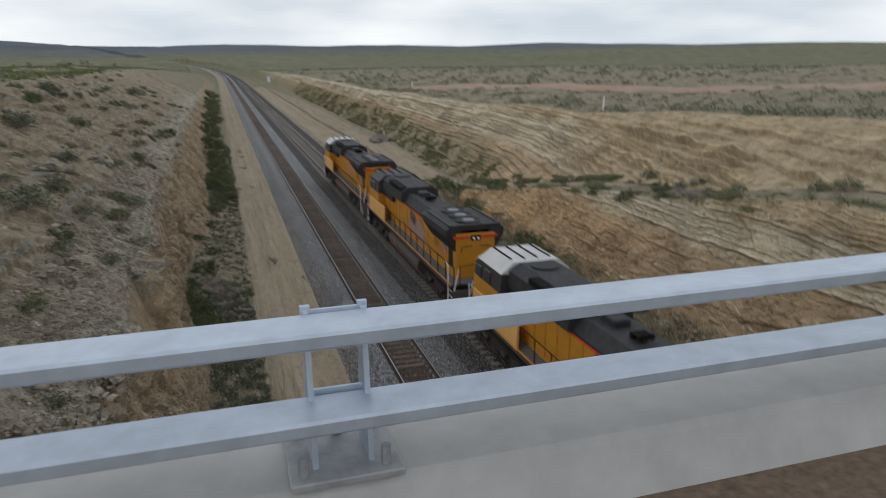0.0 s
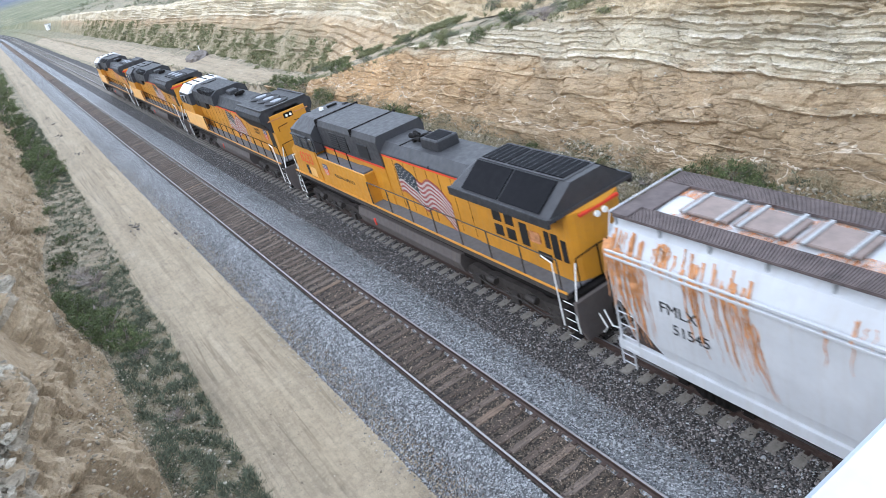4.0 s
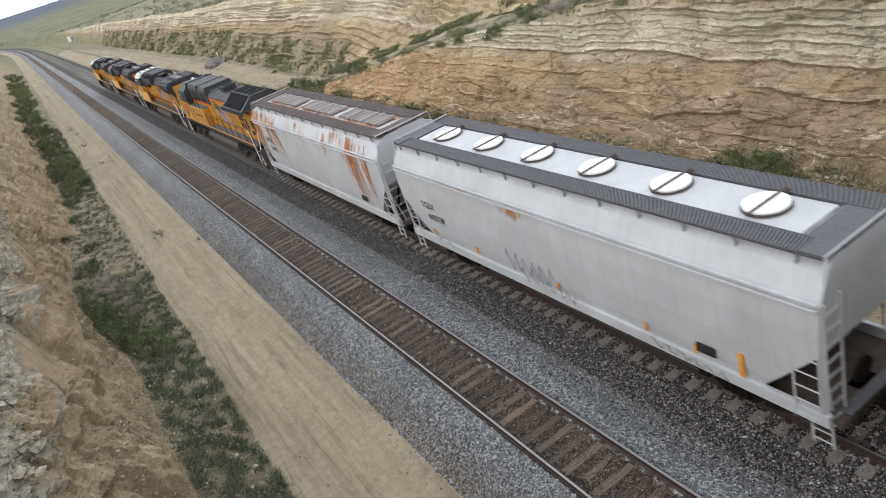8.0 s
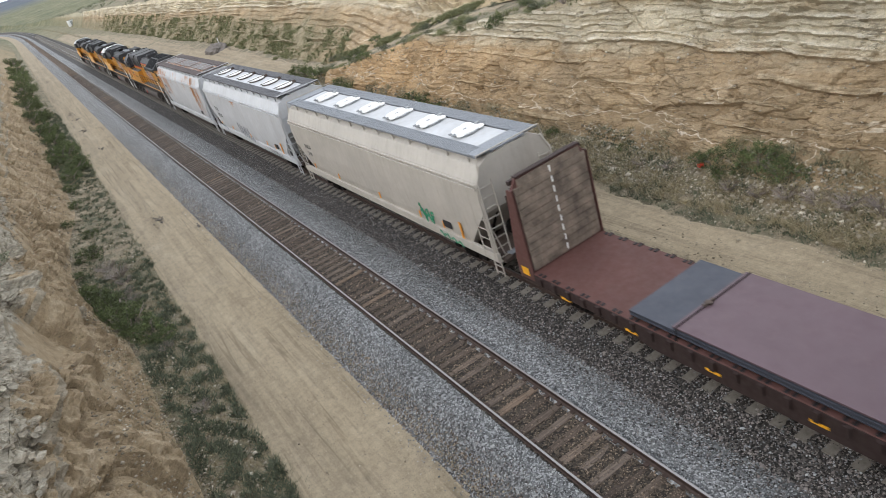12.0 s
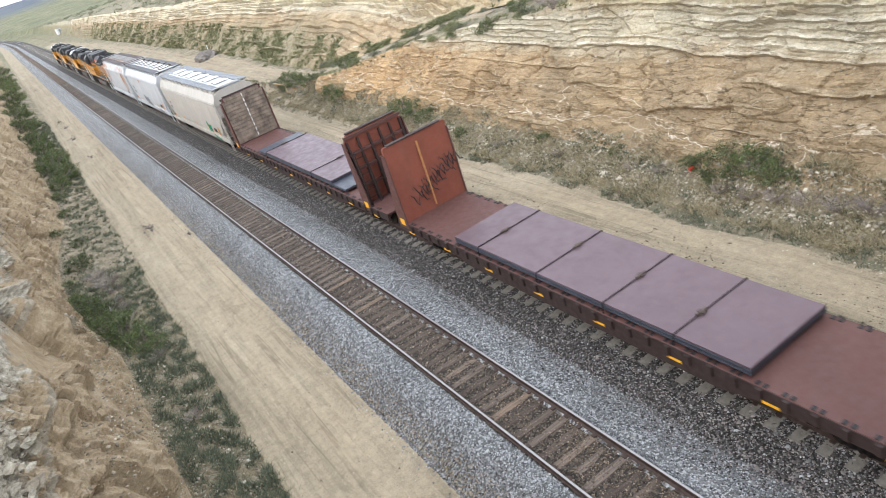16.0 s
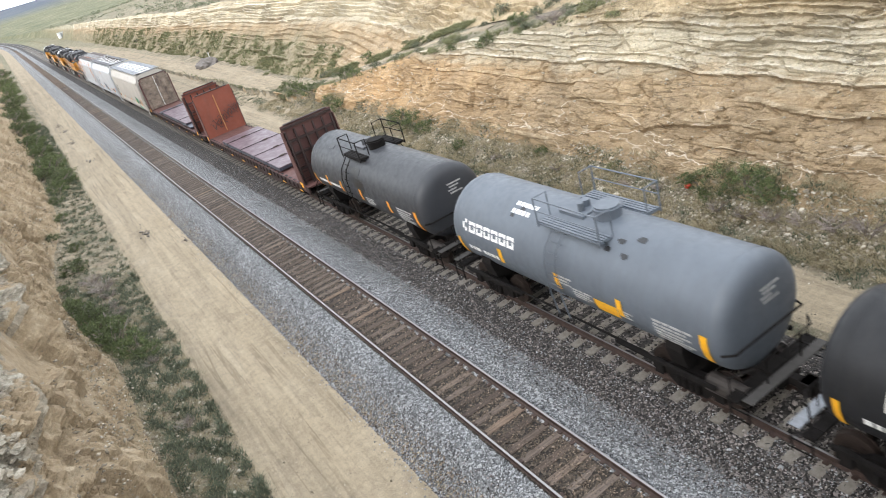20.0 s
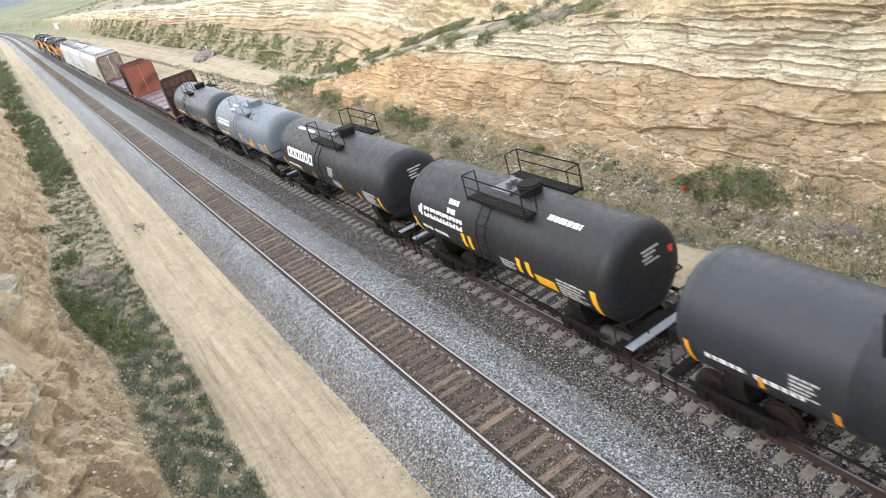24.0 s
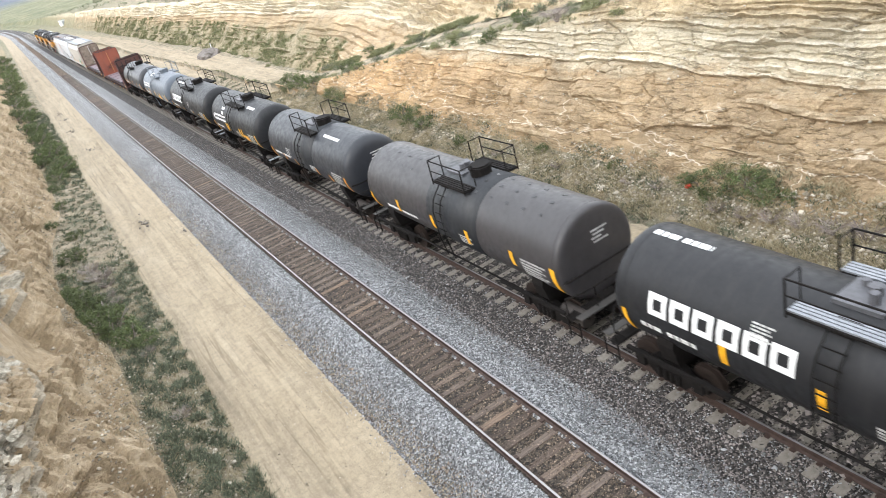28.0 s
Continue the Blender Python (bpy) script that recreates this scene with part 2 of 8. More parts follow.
    grass = n.ramp(n.noise(1.3, 6, 0.75), (0.35, (0.085, 0.09, 0.055)), (0.55, (0.155, 0.15, 0.095)), (0.75, (0.26, 0.235, 0.155)))
    tuft = n.ramp(n.noise(0.8, 7, 0.75), (0.42, 0.0), (0.58, 0.8))
    flat = n.mix(tuft, soil, grass)
    steep = n.ramp(nsep.outputs["Z"], (0.76, 1.0), (0.87, 0.0))
    c = rock if hard or bare else n.mix(steep, flat, rock)
    if not hard and not bare:
        # the plain far off turns sage green, the ridge beyond it has blue-grey haze painted in
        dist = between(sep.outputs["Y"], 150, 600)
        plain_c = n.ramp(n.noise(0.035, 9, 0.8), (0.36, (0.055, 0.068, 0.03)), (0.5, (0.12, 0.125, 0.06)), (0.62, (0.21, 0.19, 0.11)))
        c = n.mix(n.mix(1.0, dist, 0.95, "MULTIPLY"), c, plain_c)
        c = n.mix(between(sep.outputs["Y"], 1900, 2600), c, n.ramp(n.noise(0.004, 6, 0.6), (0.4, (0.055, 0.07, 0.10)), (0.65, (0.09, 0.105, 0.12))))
    fine = n.ramp(n.noise(9.0, 8, 0.8), (0.32, 0.74), (0.68, 1.26))
    c = n.mix(1.0, c, fine, "MULTIPLY")
    bump = n.mix(0.5, n.noise(3.0, 8, 0.75), n.noise(14.0, 4, 0.7))
    return n.done(c, 0.95, 0, bump, 0.2, 1.0)


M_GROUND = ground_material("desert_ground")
M_ROCK = ground_material("bedded_cut_rock", bare=True)
M_LEDGE = ground_material("pale_ledge_stone", True)


def road_material(name, tone):
    """Packed dirt: fine tyre lines along the road, soft lanes, loose grit."""
    n = Nodes(name)
    base = n.ramp(n.noise(0.7, 6, 0.65, (1, 0.3, 1), swirl=0.4), (0.3, (0.38, 0.305, 0.205)), (0.55, (0.43, 0.35, 0.24)), (0.75, (0.47, 0.39, 0.28)))
    lanes = n.ramp(n.noise(1.0, 4, 0.6, (1.7, 0.05, 1), swirl=0.5), (0.32, 0.80), (0.5, 0.98), (0.68, 1.10))
    c = n.mix(1.0, base, lanes, "MULTIPLY")
    treads = n.ramp(n.noise(1.0, 5, 0.7, (5.5, 0.22, 1), swirl=0.7), (0.36, 0.86), (0.46, 1.0), (0.66, 1.06))
    c = n.mix(1.0, c, treads, "MULTIPLY")
    # single wheel lines that wander and fade, and patches where the crust is scuffed grey
    line = n.ramp(n.noise(1.0, 2, 0.5, (1.5, 0.035, 1), swirl=0.6), (0.47, 0.0), (0.488, 0.85), (0.497, 0.3), (0.506, 0.8), (0.525, 0.0))
    line = n.mix(1.0, line, n.ramp(n.noise(0.22, 4, 0.6), (0.42, 0.0), (0.58, 1.0)), "MULTIPLY")
    c = n.mix(line, c, n.mix(1.0, c, (0.60, 0.585, 0.56), "MULTIPLY"))
    scuff = n.ramp(n.noise(1.3, 6, 0.7, (1, 0.45, 1), swirl=0.8), (0.50, 0.0), (0.64, 0.75))
    c = n.mix(scuff, c, n.mix(1.0, c, (0.80, 0.79, 0.80), "MULTIPLY"))
    c = n.mix(1.0, c, n.ramp(n.noise(5, 6, 0.75), (0.33, 0.80), (0.66, 1.15)), "MULTIPLY")
    c = n.mix(1.0, c, n.ramp(n.noise(26, 4, 0.8), (0.3, 0.8), (0.7, 1.2)), "MULTIPLY")
    c = n.mix(1.0, c, (tone, tone, tone), "MULTIPLY")
    pebble = n.ramp(n.noise(42, 2, 0.5), (0.62, 0.0), (0.70, 0.6))
    c = n.mix(pebble, c, (0.22, 0.18, 0.14))
    return n.done(c, 0.95, 0, n.mix(0.5, n.noise(11, 7, 0.8, (1, 0.5, 1)), n.noise(1.0, 4, 0.7, (5.5, 0.22, 1), swirl=0.7)), 0.05, 0.8)


M_ROAD = road_material("tan_dirt", 0.78)
M_REDDIRT = plain("reddish_bare_dirt", (0.36, 0.25, 0.18), 0.95, 0, 0.2, 0.4)
M_ROAD2 = road_material("grey_brown_dirt", 0.78)
M_HEAP = plain("tipped_grey_earth", (0.17, 0.15, 0.135), 0.95, 0, 0.35, 3)
M_RAIL = plain("rusty_rail", (0.075, 0.05, 0.042), 0.6, 0.5, 0.3, 8)
M_RAILTOP = plain("polished_rail_head", (0.30, 0.29, 0.285), 0.38, 0.75, 0.1, 8)


def tie_wood():
    n = Nodes("weathered_tie_wood")
    oi = n.add("ShaderNodeObjectInfo")
    c = n.ramp(oi.outputs["Random"], (0.0, (0.064, 0.046, 0.036)), (0.5, (0.105, 0.078, 0.061)), (0.85, (0.15, 0.117, 0.095)), (1.0, (0.185, 0.125, 0.085)))
    c = n.mix(1.0, c, n.ramp(n.noise(3, 3, 0.6, (0.3, 6, 1)), (0.3, 0.5), (0.7, 1.4)), "MULTIPLY")
    return n.done(c, 0.9, 0, n.noise(4, 3, 0.6, (0.4, 8, 1)), 0.02, 0.8)


M_TIE = tie_wood()
M_CONC = plain("concrete_tie", (0.20, 0.18, 0.155), 0.9, 0, 0.3, 6)
M_GALV = plain("galvanised_steel", (0.53, 0.60, 0.69), 0.4, 0.5, 0.12, 5)
M_PARAPET = plain("pale_concrete", (0.46, 0.455, 0.44), 0.85, 0, 0.12, 2.5)
M_YELLOW = painted("armour_yellow_paint", (0.55, 0.245, 0.017), 0.42, 0.32)
M_LGREY = painted("loco_grey_paint", (0.04, 0.040, 0.044), 0.58, 0.45, (0.055, 0.048, 0.045))
M_UNDER = plain("grimy_underframe", (0.011, 0.0095, 0.009), 0.85, 0.0, 0.4, 4, 0.15)
M_WHITE = painted("white_hopper_paint", (0.52, 0.53, 0.55), 0.5, 0.25, (0.34, 0.26, 0.18))
M_BEIGE = painted("beige_hopper_paint", (0.465, 0.43, 0.385), 0.55, 0.3, (0.25, 0.2, 0.14))
M_BROWN = painted("oxide_red_paint", (0.105, 0.044, 0.038), 0.7, 0.4, (0.10, 0.06, 0.045))
M_BLACK = painted("black_tank_paint", (0.017, 0.0175, 0.0195), 0.48, 0.12, (0.10, 0.09, 0.085), sheen=0.3)
M_GREYT = painted("grey_tank_paint", (0.115, 0.133, 0.158), 0.5, 0.16, (0.07, 0.07, 0.07))
M_WHEEL = plain("rusty_wheel_steel", (0.035, 0.025, 0.021), 0.7, 0.2, 0.3, 5, 0.3)
M_LTRUCK = plain("grey_brown_truck_casting", (0.04, 0.033, 0.029), 0.75, 0.1, 0.4, 5)
M_FUEL = painted("dusty_grey_fuel_tank", (0.095, 0.08, 0.075), 0.75, 0.4)
M_FUELD = painted("grimy_frame_paint", (0.05, 0.042, 0.038), 0.8, 0.4)
M_WALK = plain("grey_walkway_paint", (0.10, 0.10, 0.107), 0.75, 0, 0.2, 5)
M_ROOFBLK = painted("sooty_black_roof", (0.022, 0.022, 0.025), 0.65, 0.3, (0.09, 0.085, 0.08))
M_ROOFWHT = painted("scuffed_white_cab_roof", (0.62, 0.62, 0.62), 0.6, 0.35, (0.22, 0.19, 0.17))
M_RED = plain("red_stripe_paint", (0.62, 0.045, 0.02), 0.5, 0, 0.12, 4)
M_PALEY = painted("faded_yellow_panel", (0.78, 0.44, 0.14), 0.55, 0.25)
M_RADI = painted("dark_radiator_core", (0.013, 0.013, 0.015), 0.85, 0.1, (0.02, 0.02, 0.02), sheen=0.08)
M_GLASS = plain("dark_window_glass", (0.02, 0.022, 0.025), 0.12, 0, 0.1, 2)
M_GRILLE = plain("black_grille", (0.018, 0.018, 0.02), 0.6, 0.3, 0.3, 10)
M_BLUE = plain("dark_blue_paint", (0.03, 0.06, 0.20), 0.5, 0, 0.15, 5)
M_CANTON = plain("flag_canton_blue", (0.02, 0.032, 0.045), 0.5, 0, 0.25, 6)
M_FLAGRED = plain("flag_red_paint", (0.27, 0.06, 0.055), 0.5, 0, 0.2, 5)
M_FLAGWHT = plain("flag_white_paint", (0.46, 0.43, 0.40), 0.5, 0, 0.15, 5)
M_WHT = plain("white_lettering_paint", (0.78, 0.78, 0.77), 0.5, 0, 0.1, 6)
M_PRINT = plain("grey_white_print", (0.42, 0.42, 0.41), 0.6, 0, 0.2, 8)
M_BLK = plain("black_lettering_paint", (0.025, 0.025, 0.028), 0.5, 0, 0.2, 6)
M_REFL = plain("yellow_reflector_strip", (0.85, 0.42, 0.02), 0.4, 0, 0.15, 5)
M_ORANGE = plain("amber_reflector_strip", (0.75, 0.30, 0.03), 0.4, 0, 0.15, 5)
M_GRAB = plain("white_grab_iron", (0.75, 0.75, 0.73), 0.5, 0, 0.12, 8)
M_LAMP = plain("pale_lamp_lens", (0.85, 0.85, 0.82), 0.15, 0, 0.05, 5)
M_GRATE = plain("grey_steel_grating", (0.115, 0.115, 0.125), 0.6, 0.3, 0.2, 12)
M_GRATE3 = plain("rust_stained_steel_grating", (0.10, 0.078, 0.075), 0.75, 0.1, 0.35, 3)
M_GRATE2 = plain("blue_grey_steel_grating", (0.25, 0.265, 0.29), 0.55, 0.3, 0.2, 12)
M_HATCH = plain("brown_hatch_cover", (0.22, 0.17, 0.15), 0.7, 0, 0.2, 3)
M_LID = plain("white_hatch_lid", (0.82, 0.82, 0.81), 0.5, 0, 0.08, 5)
M_TAG = plain("green_spray_paint", (0.03, 0.26, 0.14), 0.6, 0, 0.2, 4)
M_TAGD = plain("faint_grey_scrawl", (0.25, 0.26, 0.28), 0.6, 0, 0.1, 4)
M_PLATE = painted("purple_brown_mill_scale", (0.128, 0.084, 0.10), 0.42, 0.25, (0.24, 0.18, 0.17), 0.6, 0.25, streaks=False)
M_PLATEB = painted("blue_grey_mill_scale", (0.06, 0.066, 0.088), 0.42, 0.2, (0.2, 0.17, 0.16), 0.6, 0.25, streaks=False)
M_PLANK = plain("grey_weathered_plank", (0.19, 0.15, 0.12), 0.9, 0, 0.55, 2.2)
M_BROWND = painted("dark_oxide_paint", (0.034, 0.018, 0.016), 0.75, 0.4, (0.06, 0.045, 0.04))
M_REDPL = painted("rust_red_bulkhead", (0.23, 0.066, 0.04), 0.75, 0.35, (0.13, 0.06, 0.045))
M_TANKDK = painted("dark_grey_tank_paint", (0.046, 0.048, 0.054), 0.45, 0.16, (0.03, 0.03, 0.03), sheen=0.4)
M_TANKBK = painted("blue_black_tank_paint", (0.026, 0.028, 0.034), 0.45, 0.14, (0.05, 0.05, 0.05), sheen=0.4)
M_TANKBR = painted("brown_black_tank_paint", (0.042, 0.039, 0.041), 0.45, 0.16, (0.10, 0.09, 0.085))
M_BAND = painted("dark_band_paint", (0.014, 0.016, 0.020), 0.52, 0.2, (0.08, 0.08, 0.08))
M_SPOT = plain("oily_black_spill", (0.02, 0.02, 0.022), 0.35, 0, 0.2, 5)
M_RUSTY = plain("rust_brown_steel", (0.085, 0.062, 0.052), 0.85, 0, 0.35, 5)
M_GALVP = plain("dull_galvanised_bracket", (0.36, 0.37, 0.38), 0.6, 0.3, 0.2, 8)
M_ORANGEP = plain("faded_orange_stripe", (0.42, 0.19, 0.08), 0.8, 0, 0.3, 6)


def rust_skin():
    """Rust that lets the paint show between its runs."""
    n = Nodes("orange_rust_runs")
    c = n.ramp(n.noise(6, 5), (0.3, (0.50, 0.165, 0.04)), (0.7, (0.64, 0.29, 0.10)))
    a = n.ramp(n.noise(2.2, 5, 0.65, (1, 6, 0.3), swirl=0.3), (0.38, 0.0), (0.66, 0.9))
    n.link(a, n.bsdf.inputs["Alpha"])
    return n.done(c, 0.9)


M_RUSTP = rust_skin()
M_RUSTS = plain("orange_rust_strand", (0.50, 0.235, 0.10), 0.9, 0, 0.35, 5)
M_WALKR = plain("grey_handrail", (0.06, 0.056, 0.053), 0.7, 0.1, 0.15, 6, 0.3)
M_DECK = plain("brown_grit", (0.16, 0.115, 0.08), 0.95, 0, 0.4, 14)


def stone_material(name, lo, hi, island=True):
    n = Nodes(name)
    if island:
        g = n.add("ShaderNodeNewGeometry")
        c = n.ramp(g.outputs["Random Per Island"], (0.0, lo), (0.6, tuple(0.7 * a + 0.3 * b for a, b in zip(lo, hi))), (1.0, hi))
    else:
        v = n.add("ShaderNodeTexVoronoi", Scale=16.0)
        n.link(n.coords(), v.inputs["Vector"])
        sep = n.add("ShaderNodeSeparateColor")
        n.link(v.outputs["Color"], sep.inputs["Color"])
        c = n.ramp(sep.outputs[0], (0.0, lo), (0.55, tuple(0.7 * a + 0.3 * b for a, b in zip(lo, hi))), (1.0, hi))
    c = n.mix(1.0, c, n.ramp(n.noise(0.35, 4), (0.35, 0.9), (0.7, 1.08)), "MULTIPLY")
    h = n.noise(22.0, 3) if island else n.noise(16.0, 5)
    return n.done(c, 0.9, 0, h, 0.02, 0.7)


M_STONE = stone_material("crushed_grey_stone", (0.085, 0.087, 0.09), (0.51, 0.52, 0.53))
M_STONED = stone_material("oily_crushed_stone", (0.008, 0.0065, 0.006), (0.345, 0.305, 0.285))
M_STONEB = stone_material("brown_stained_stone", (0.055, 0.041, 0.031), (0.35, 0.268, 0.20))
M_GRIT = stone_material("pale_tan_grit", (0.24, 0.19, 0.12), (0.52, 0.44, 0.32))
M_BED = stone_material("ballast_bed_stone", (0.04, 0.04, 0.042), (0.42, 0.425, 0.43), False)
# oily and brown bed colours also hold the shade in gaps between stones
M_BEDD = stone_material("oily_bed_stone", (0.005, 0.0045, 0.004), (0.10, 0.088, 0.082), False)
M_BEDB = stone_material("brown_bed_stone", (0.012, 0.009, 0.007), (0.11, 0.085, 0.062), False)

# ---- the cutting: cross-section by height ----
TRACK_A, TRACK_B = 0.0, 4.57


def bend(y):
    """Sideways shift of the line, which curves to the left far off."""
    return -7.0e-5 * max(0.0, y - 380.0) ** 2


def lerp(x, *pts):
    if x <= pts[0][0]:
        return pts[0][1]
    for (a, va), (b, vb) in zip(pts, pts[1:]):
        if x <= b:
            f = (x - a) / (b - a)
            return va + (vb - va) * f
    return pts[-1][1]


def fbm(x, y, z=0.0, octaves=4):
    return noise.fractal(Vector((x, y, z)), 1.0, 2.0, octaves)


def wobble(y, k):
    return fbm(0.37 * k, y * 0.06, 1.7 * k, 3)


def right_side(y):
    """The right-hand cut at y: foot, bench edge, bench back and rim as (x, z)."""
    n = wobble(y, 1)
    toe = 12.75 + 0.5 * n
    zb = lerp(y, (-40, 7.0), (20, 6.4), (24.5, 5.8), (29.6, 5.0), (41, 3.5), (49, 2.0), (65, -0.65)) + 0.3 * wobble(y, 2) * min(1, max(0, (66 - y) / 15))
    zb = max(zb, -0.65)
    edge = toe + 0.3 + 0.62 * max(zb, 0.0)
    back = edge + lerp(y, (30, 2.4), (65, 4.0), (110, 6.0))
    rim_x = lerp(y, (30, 29.0), (46, 28.0), (97, 26.0), (150, 24.5), (400, 22.0)) + 1.2 * wobble(y, 3)
    rim_z = lerp(y, (-40, 10.5), (20, 9.2), (30, 8.6), (46, 7.9), (63, 7.1), (97, 6.0), (150, 5.8), (400, 5.2), (700, 2.0)) + 0.4 * wobble(y, 4)
    return (toe, 0.05), (edge, zb), (back, zb + 0.3), (rim_x, rim_z)


def left_side(y):
    """The left-hand cut at y: foot, top of the rock face and rim as (x, z)."""
    n = wobble(y, 5)
    top_z = lerp(y, (0, 4.3), (40, 4.0), (120, 4.5), (300, 3.0), (500, 0.5)) + 0.7 * wobble(y, 6)
    rim_z = lerp(y, (0, 10.8), (60, 10.5), (170, 10.0), (300, 7.0), (520, 2.0))
    return (lerp(y, (18, -8.0), (25, -8.0), (29.5, -8.2), (34, -9.1), (40, -9.5), (46, -9.2), (53, -8.4), (61, -8.3), (73, -8.6), (88, -8.4), (137, -7.7), (215, -7.4)) + 0.25 * n, -0.5), (lerp(y, (25, -10.4), (38, -11.4)) + 0.7 * wobble(y, 7), top_z), (-23.0, rim_z)


def terrain(x, y):
    x -= bend(y)
    n2 = fbm(x * 0.45, y * 0.45, 5.0, 4)
    if -5.6 <= x <= 8.0:
        return -1.08
    if x > 8.0:
        toe, edge, back, rim = right_side(y)
        if x < toe[0]:
            z = lerp(x, (8.0, -1.0), (8.5, -0.95), (10.6, -0.9), (11.4, -0.62), (toe[0], toe[1] if edge[1] > 0.3 else -0.62))
            return z + 0.05 * n2 * min(1, x - 8.0)
        if x < edge[0]:
            return lerp(x, toe, edge) - (0.7 if edge[1] > 0.3 else 0.0) * min(1, (x - toe[0]) * 2, (edge[0] - x) * 2)
        if x < back[0]:
            return lerp(x, edge, back) + 0.12 * n2
        if x < rim[0]:
            deep = 0.8 if 0 < y < 330 else 0.0
            return lerp(x, back, rim) - deep * min(1, (x - back[0]) * 2, (rim[0] - x) * 2) + 0.25 * n2 * (deep == 0)
        far = x - rim[0]
        mound = 4.0 * math.exp(-((y - 60) / 120.0) ** 2) * min(max((far - 50) / 60.0, 0.0), 1.0)
        z = rim[1] + 0.02 * min(far, 60) + mound + 0.5 * fbm(x * 0.05, y * 0.05, 9.0, 3) * min(1, far / 6) + 0.22 * n2 * min(1, far / 4)
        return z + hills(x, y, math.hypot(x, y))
    foot, top, rim = left_side(y)
    if x > foot[0]:
        return lerp(-x, (5.6, -1.05), (5.85, -0.94), (6.2, -0.88), (-foot[0], foot[1])) + 0.08 * n2 * min(1, (-5.6 - x) * 2)
    if x > top[0]:
        return lerp(-x, (-foot[0], foot[1]), (-top[0], top[1])) - 0.8 * min(1, (foot[0] - x) * 2, (x - top[0]) * 2) * (0 < y < 165)
    if x > rim[0]:
        return lerp(-x, (-top[0], top[1]), (-rim[0], rim[1])) - 0.8 * min(1, (top[0] - x) * 2, (x - rim[0]) * 2) * (0 < y < 165)
    far = rim[0] - x
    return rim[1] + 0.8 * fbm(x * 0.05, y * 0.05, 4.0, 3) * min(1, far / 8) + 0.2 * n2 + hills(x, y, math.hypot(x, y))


def hills(x, y, d):
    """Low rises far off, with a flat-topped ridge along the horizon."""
    if d < 250:
        return 0.0
    f = min(1.0, (d - 250) / 1200.0)
    h = f * 14.0 * noise.fractal(Vector((x * 0.0011, y * 0.0011, 2.0)), 1.0, 2.0, 4)
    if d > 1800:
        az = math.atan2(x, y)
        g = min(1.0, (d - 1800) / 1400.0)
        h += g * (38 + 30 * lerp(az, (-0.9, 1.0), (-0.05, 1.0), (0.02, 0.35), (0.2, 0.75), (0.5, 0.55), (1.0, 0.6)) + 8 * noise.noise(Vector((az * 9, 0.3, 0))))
    return h


def spread(*stretches):
    """Grid lines: (from, to, step at from, step at to) one after another."""
    out = []
    for a, b, s0, s1 in stretches:
        x = a
        while x < b - 1e-6:
            out.append(x)
            f = (x - a) / (b - a)
            x += s0 * (s1 / s0) ** f
    out.append(stretches[-1][1])
    return out


def mesh_object(name, verts, faces, material, parent=None, smooth=False, label=""):
    me = bpy.data.meshes.new(name)
    me.from_pydata(verts, [], faces)
    me.validate()
    if smooth:
        me.polygons.foreach_set("use_smooth", [True] * len(me.polygons))
    if material:
        me.materials.append(material)
    ob = new(name, me)
    if parent:
        ob.parent = parent
    if label:
        ob["label"] = label
    return ob


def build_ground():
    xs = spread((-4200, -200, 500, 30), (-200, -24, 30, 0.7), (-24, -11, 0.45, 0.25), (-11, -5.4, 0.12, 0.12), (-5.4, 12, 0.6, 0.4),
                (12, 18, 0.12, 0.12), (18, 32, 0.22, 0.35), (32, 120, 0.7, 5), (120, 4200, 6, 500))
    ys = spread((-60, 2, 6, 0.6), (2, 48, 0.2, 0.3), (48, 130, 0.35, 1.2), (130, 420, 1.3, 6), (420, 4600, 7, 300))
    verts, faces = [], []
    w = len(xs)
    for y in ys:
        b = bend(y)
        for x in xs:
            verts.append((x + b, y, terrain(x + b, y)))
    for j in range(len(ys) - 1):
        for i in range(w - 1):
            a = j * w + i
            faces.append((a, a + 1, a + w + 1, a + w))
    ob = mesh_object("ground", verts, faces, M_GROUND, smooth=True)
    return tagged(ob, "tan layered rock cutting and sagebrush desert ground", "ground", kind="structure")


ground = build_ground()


def left_shape(y, z):
    """Shoulders and hollows of the left-hand face, in metres out of it."""
    def lump(cy, cz, ry, rz):
        return max(0.0, 1.0 - ((y - cy) / ry) ** 2 - ((z - cz) / rz) ** 2)
    shoulder = lerp(y, (26.6, 0.0), (27.1, 1.0), (30.0, 0.7), (33.5, 0.0)) * lerp(z, (1.6, 0.0), (2.1, 1.0), (3.6, 0.8), (4.2, 0.0))
    return 0.6 * shoulder - 0.75 * lump(24.2, 3.1, 2.5, 1.1) + 0.35 * lump(23.4, 1.75, 1.7, 0.55) + 0.35 * lump(18.0, 1.0, 3.5, 1.2) - 0.35 * lump(40.0, 2.4, 4.0, 1.2) + 0.4 * lump(46.0, 2.2, 3.0, 1.3)


def strata(seed, zones):
    """Rock beds from bottom to top as (from, to, hard, how far a hard bed stands out, phase)."""
    rnd = random.Random(seed)
    out, z, hard = [], -3.0, False
    while z < 16.0:
        soft_t, hard_t, stand = next(v for top, *v in zones if z < top)
        t = rnd.uniform(*(hard_t if hard else soft_t))
        out.append((z, z + t, hard, rnd.uniform(*stand), rnd.uniform(0, 60)))
        z += t
        hard = not hard
    return out


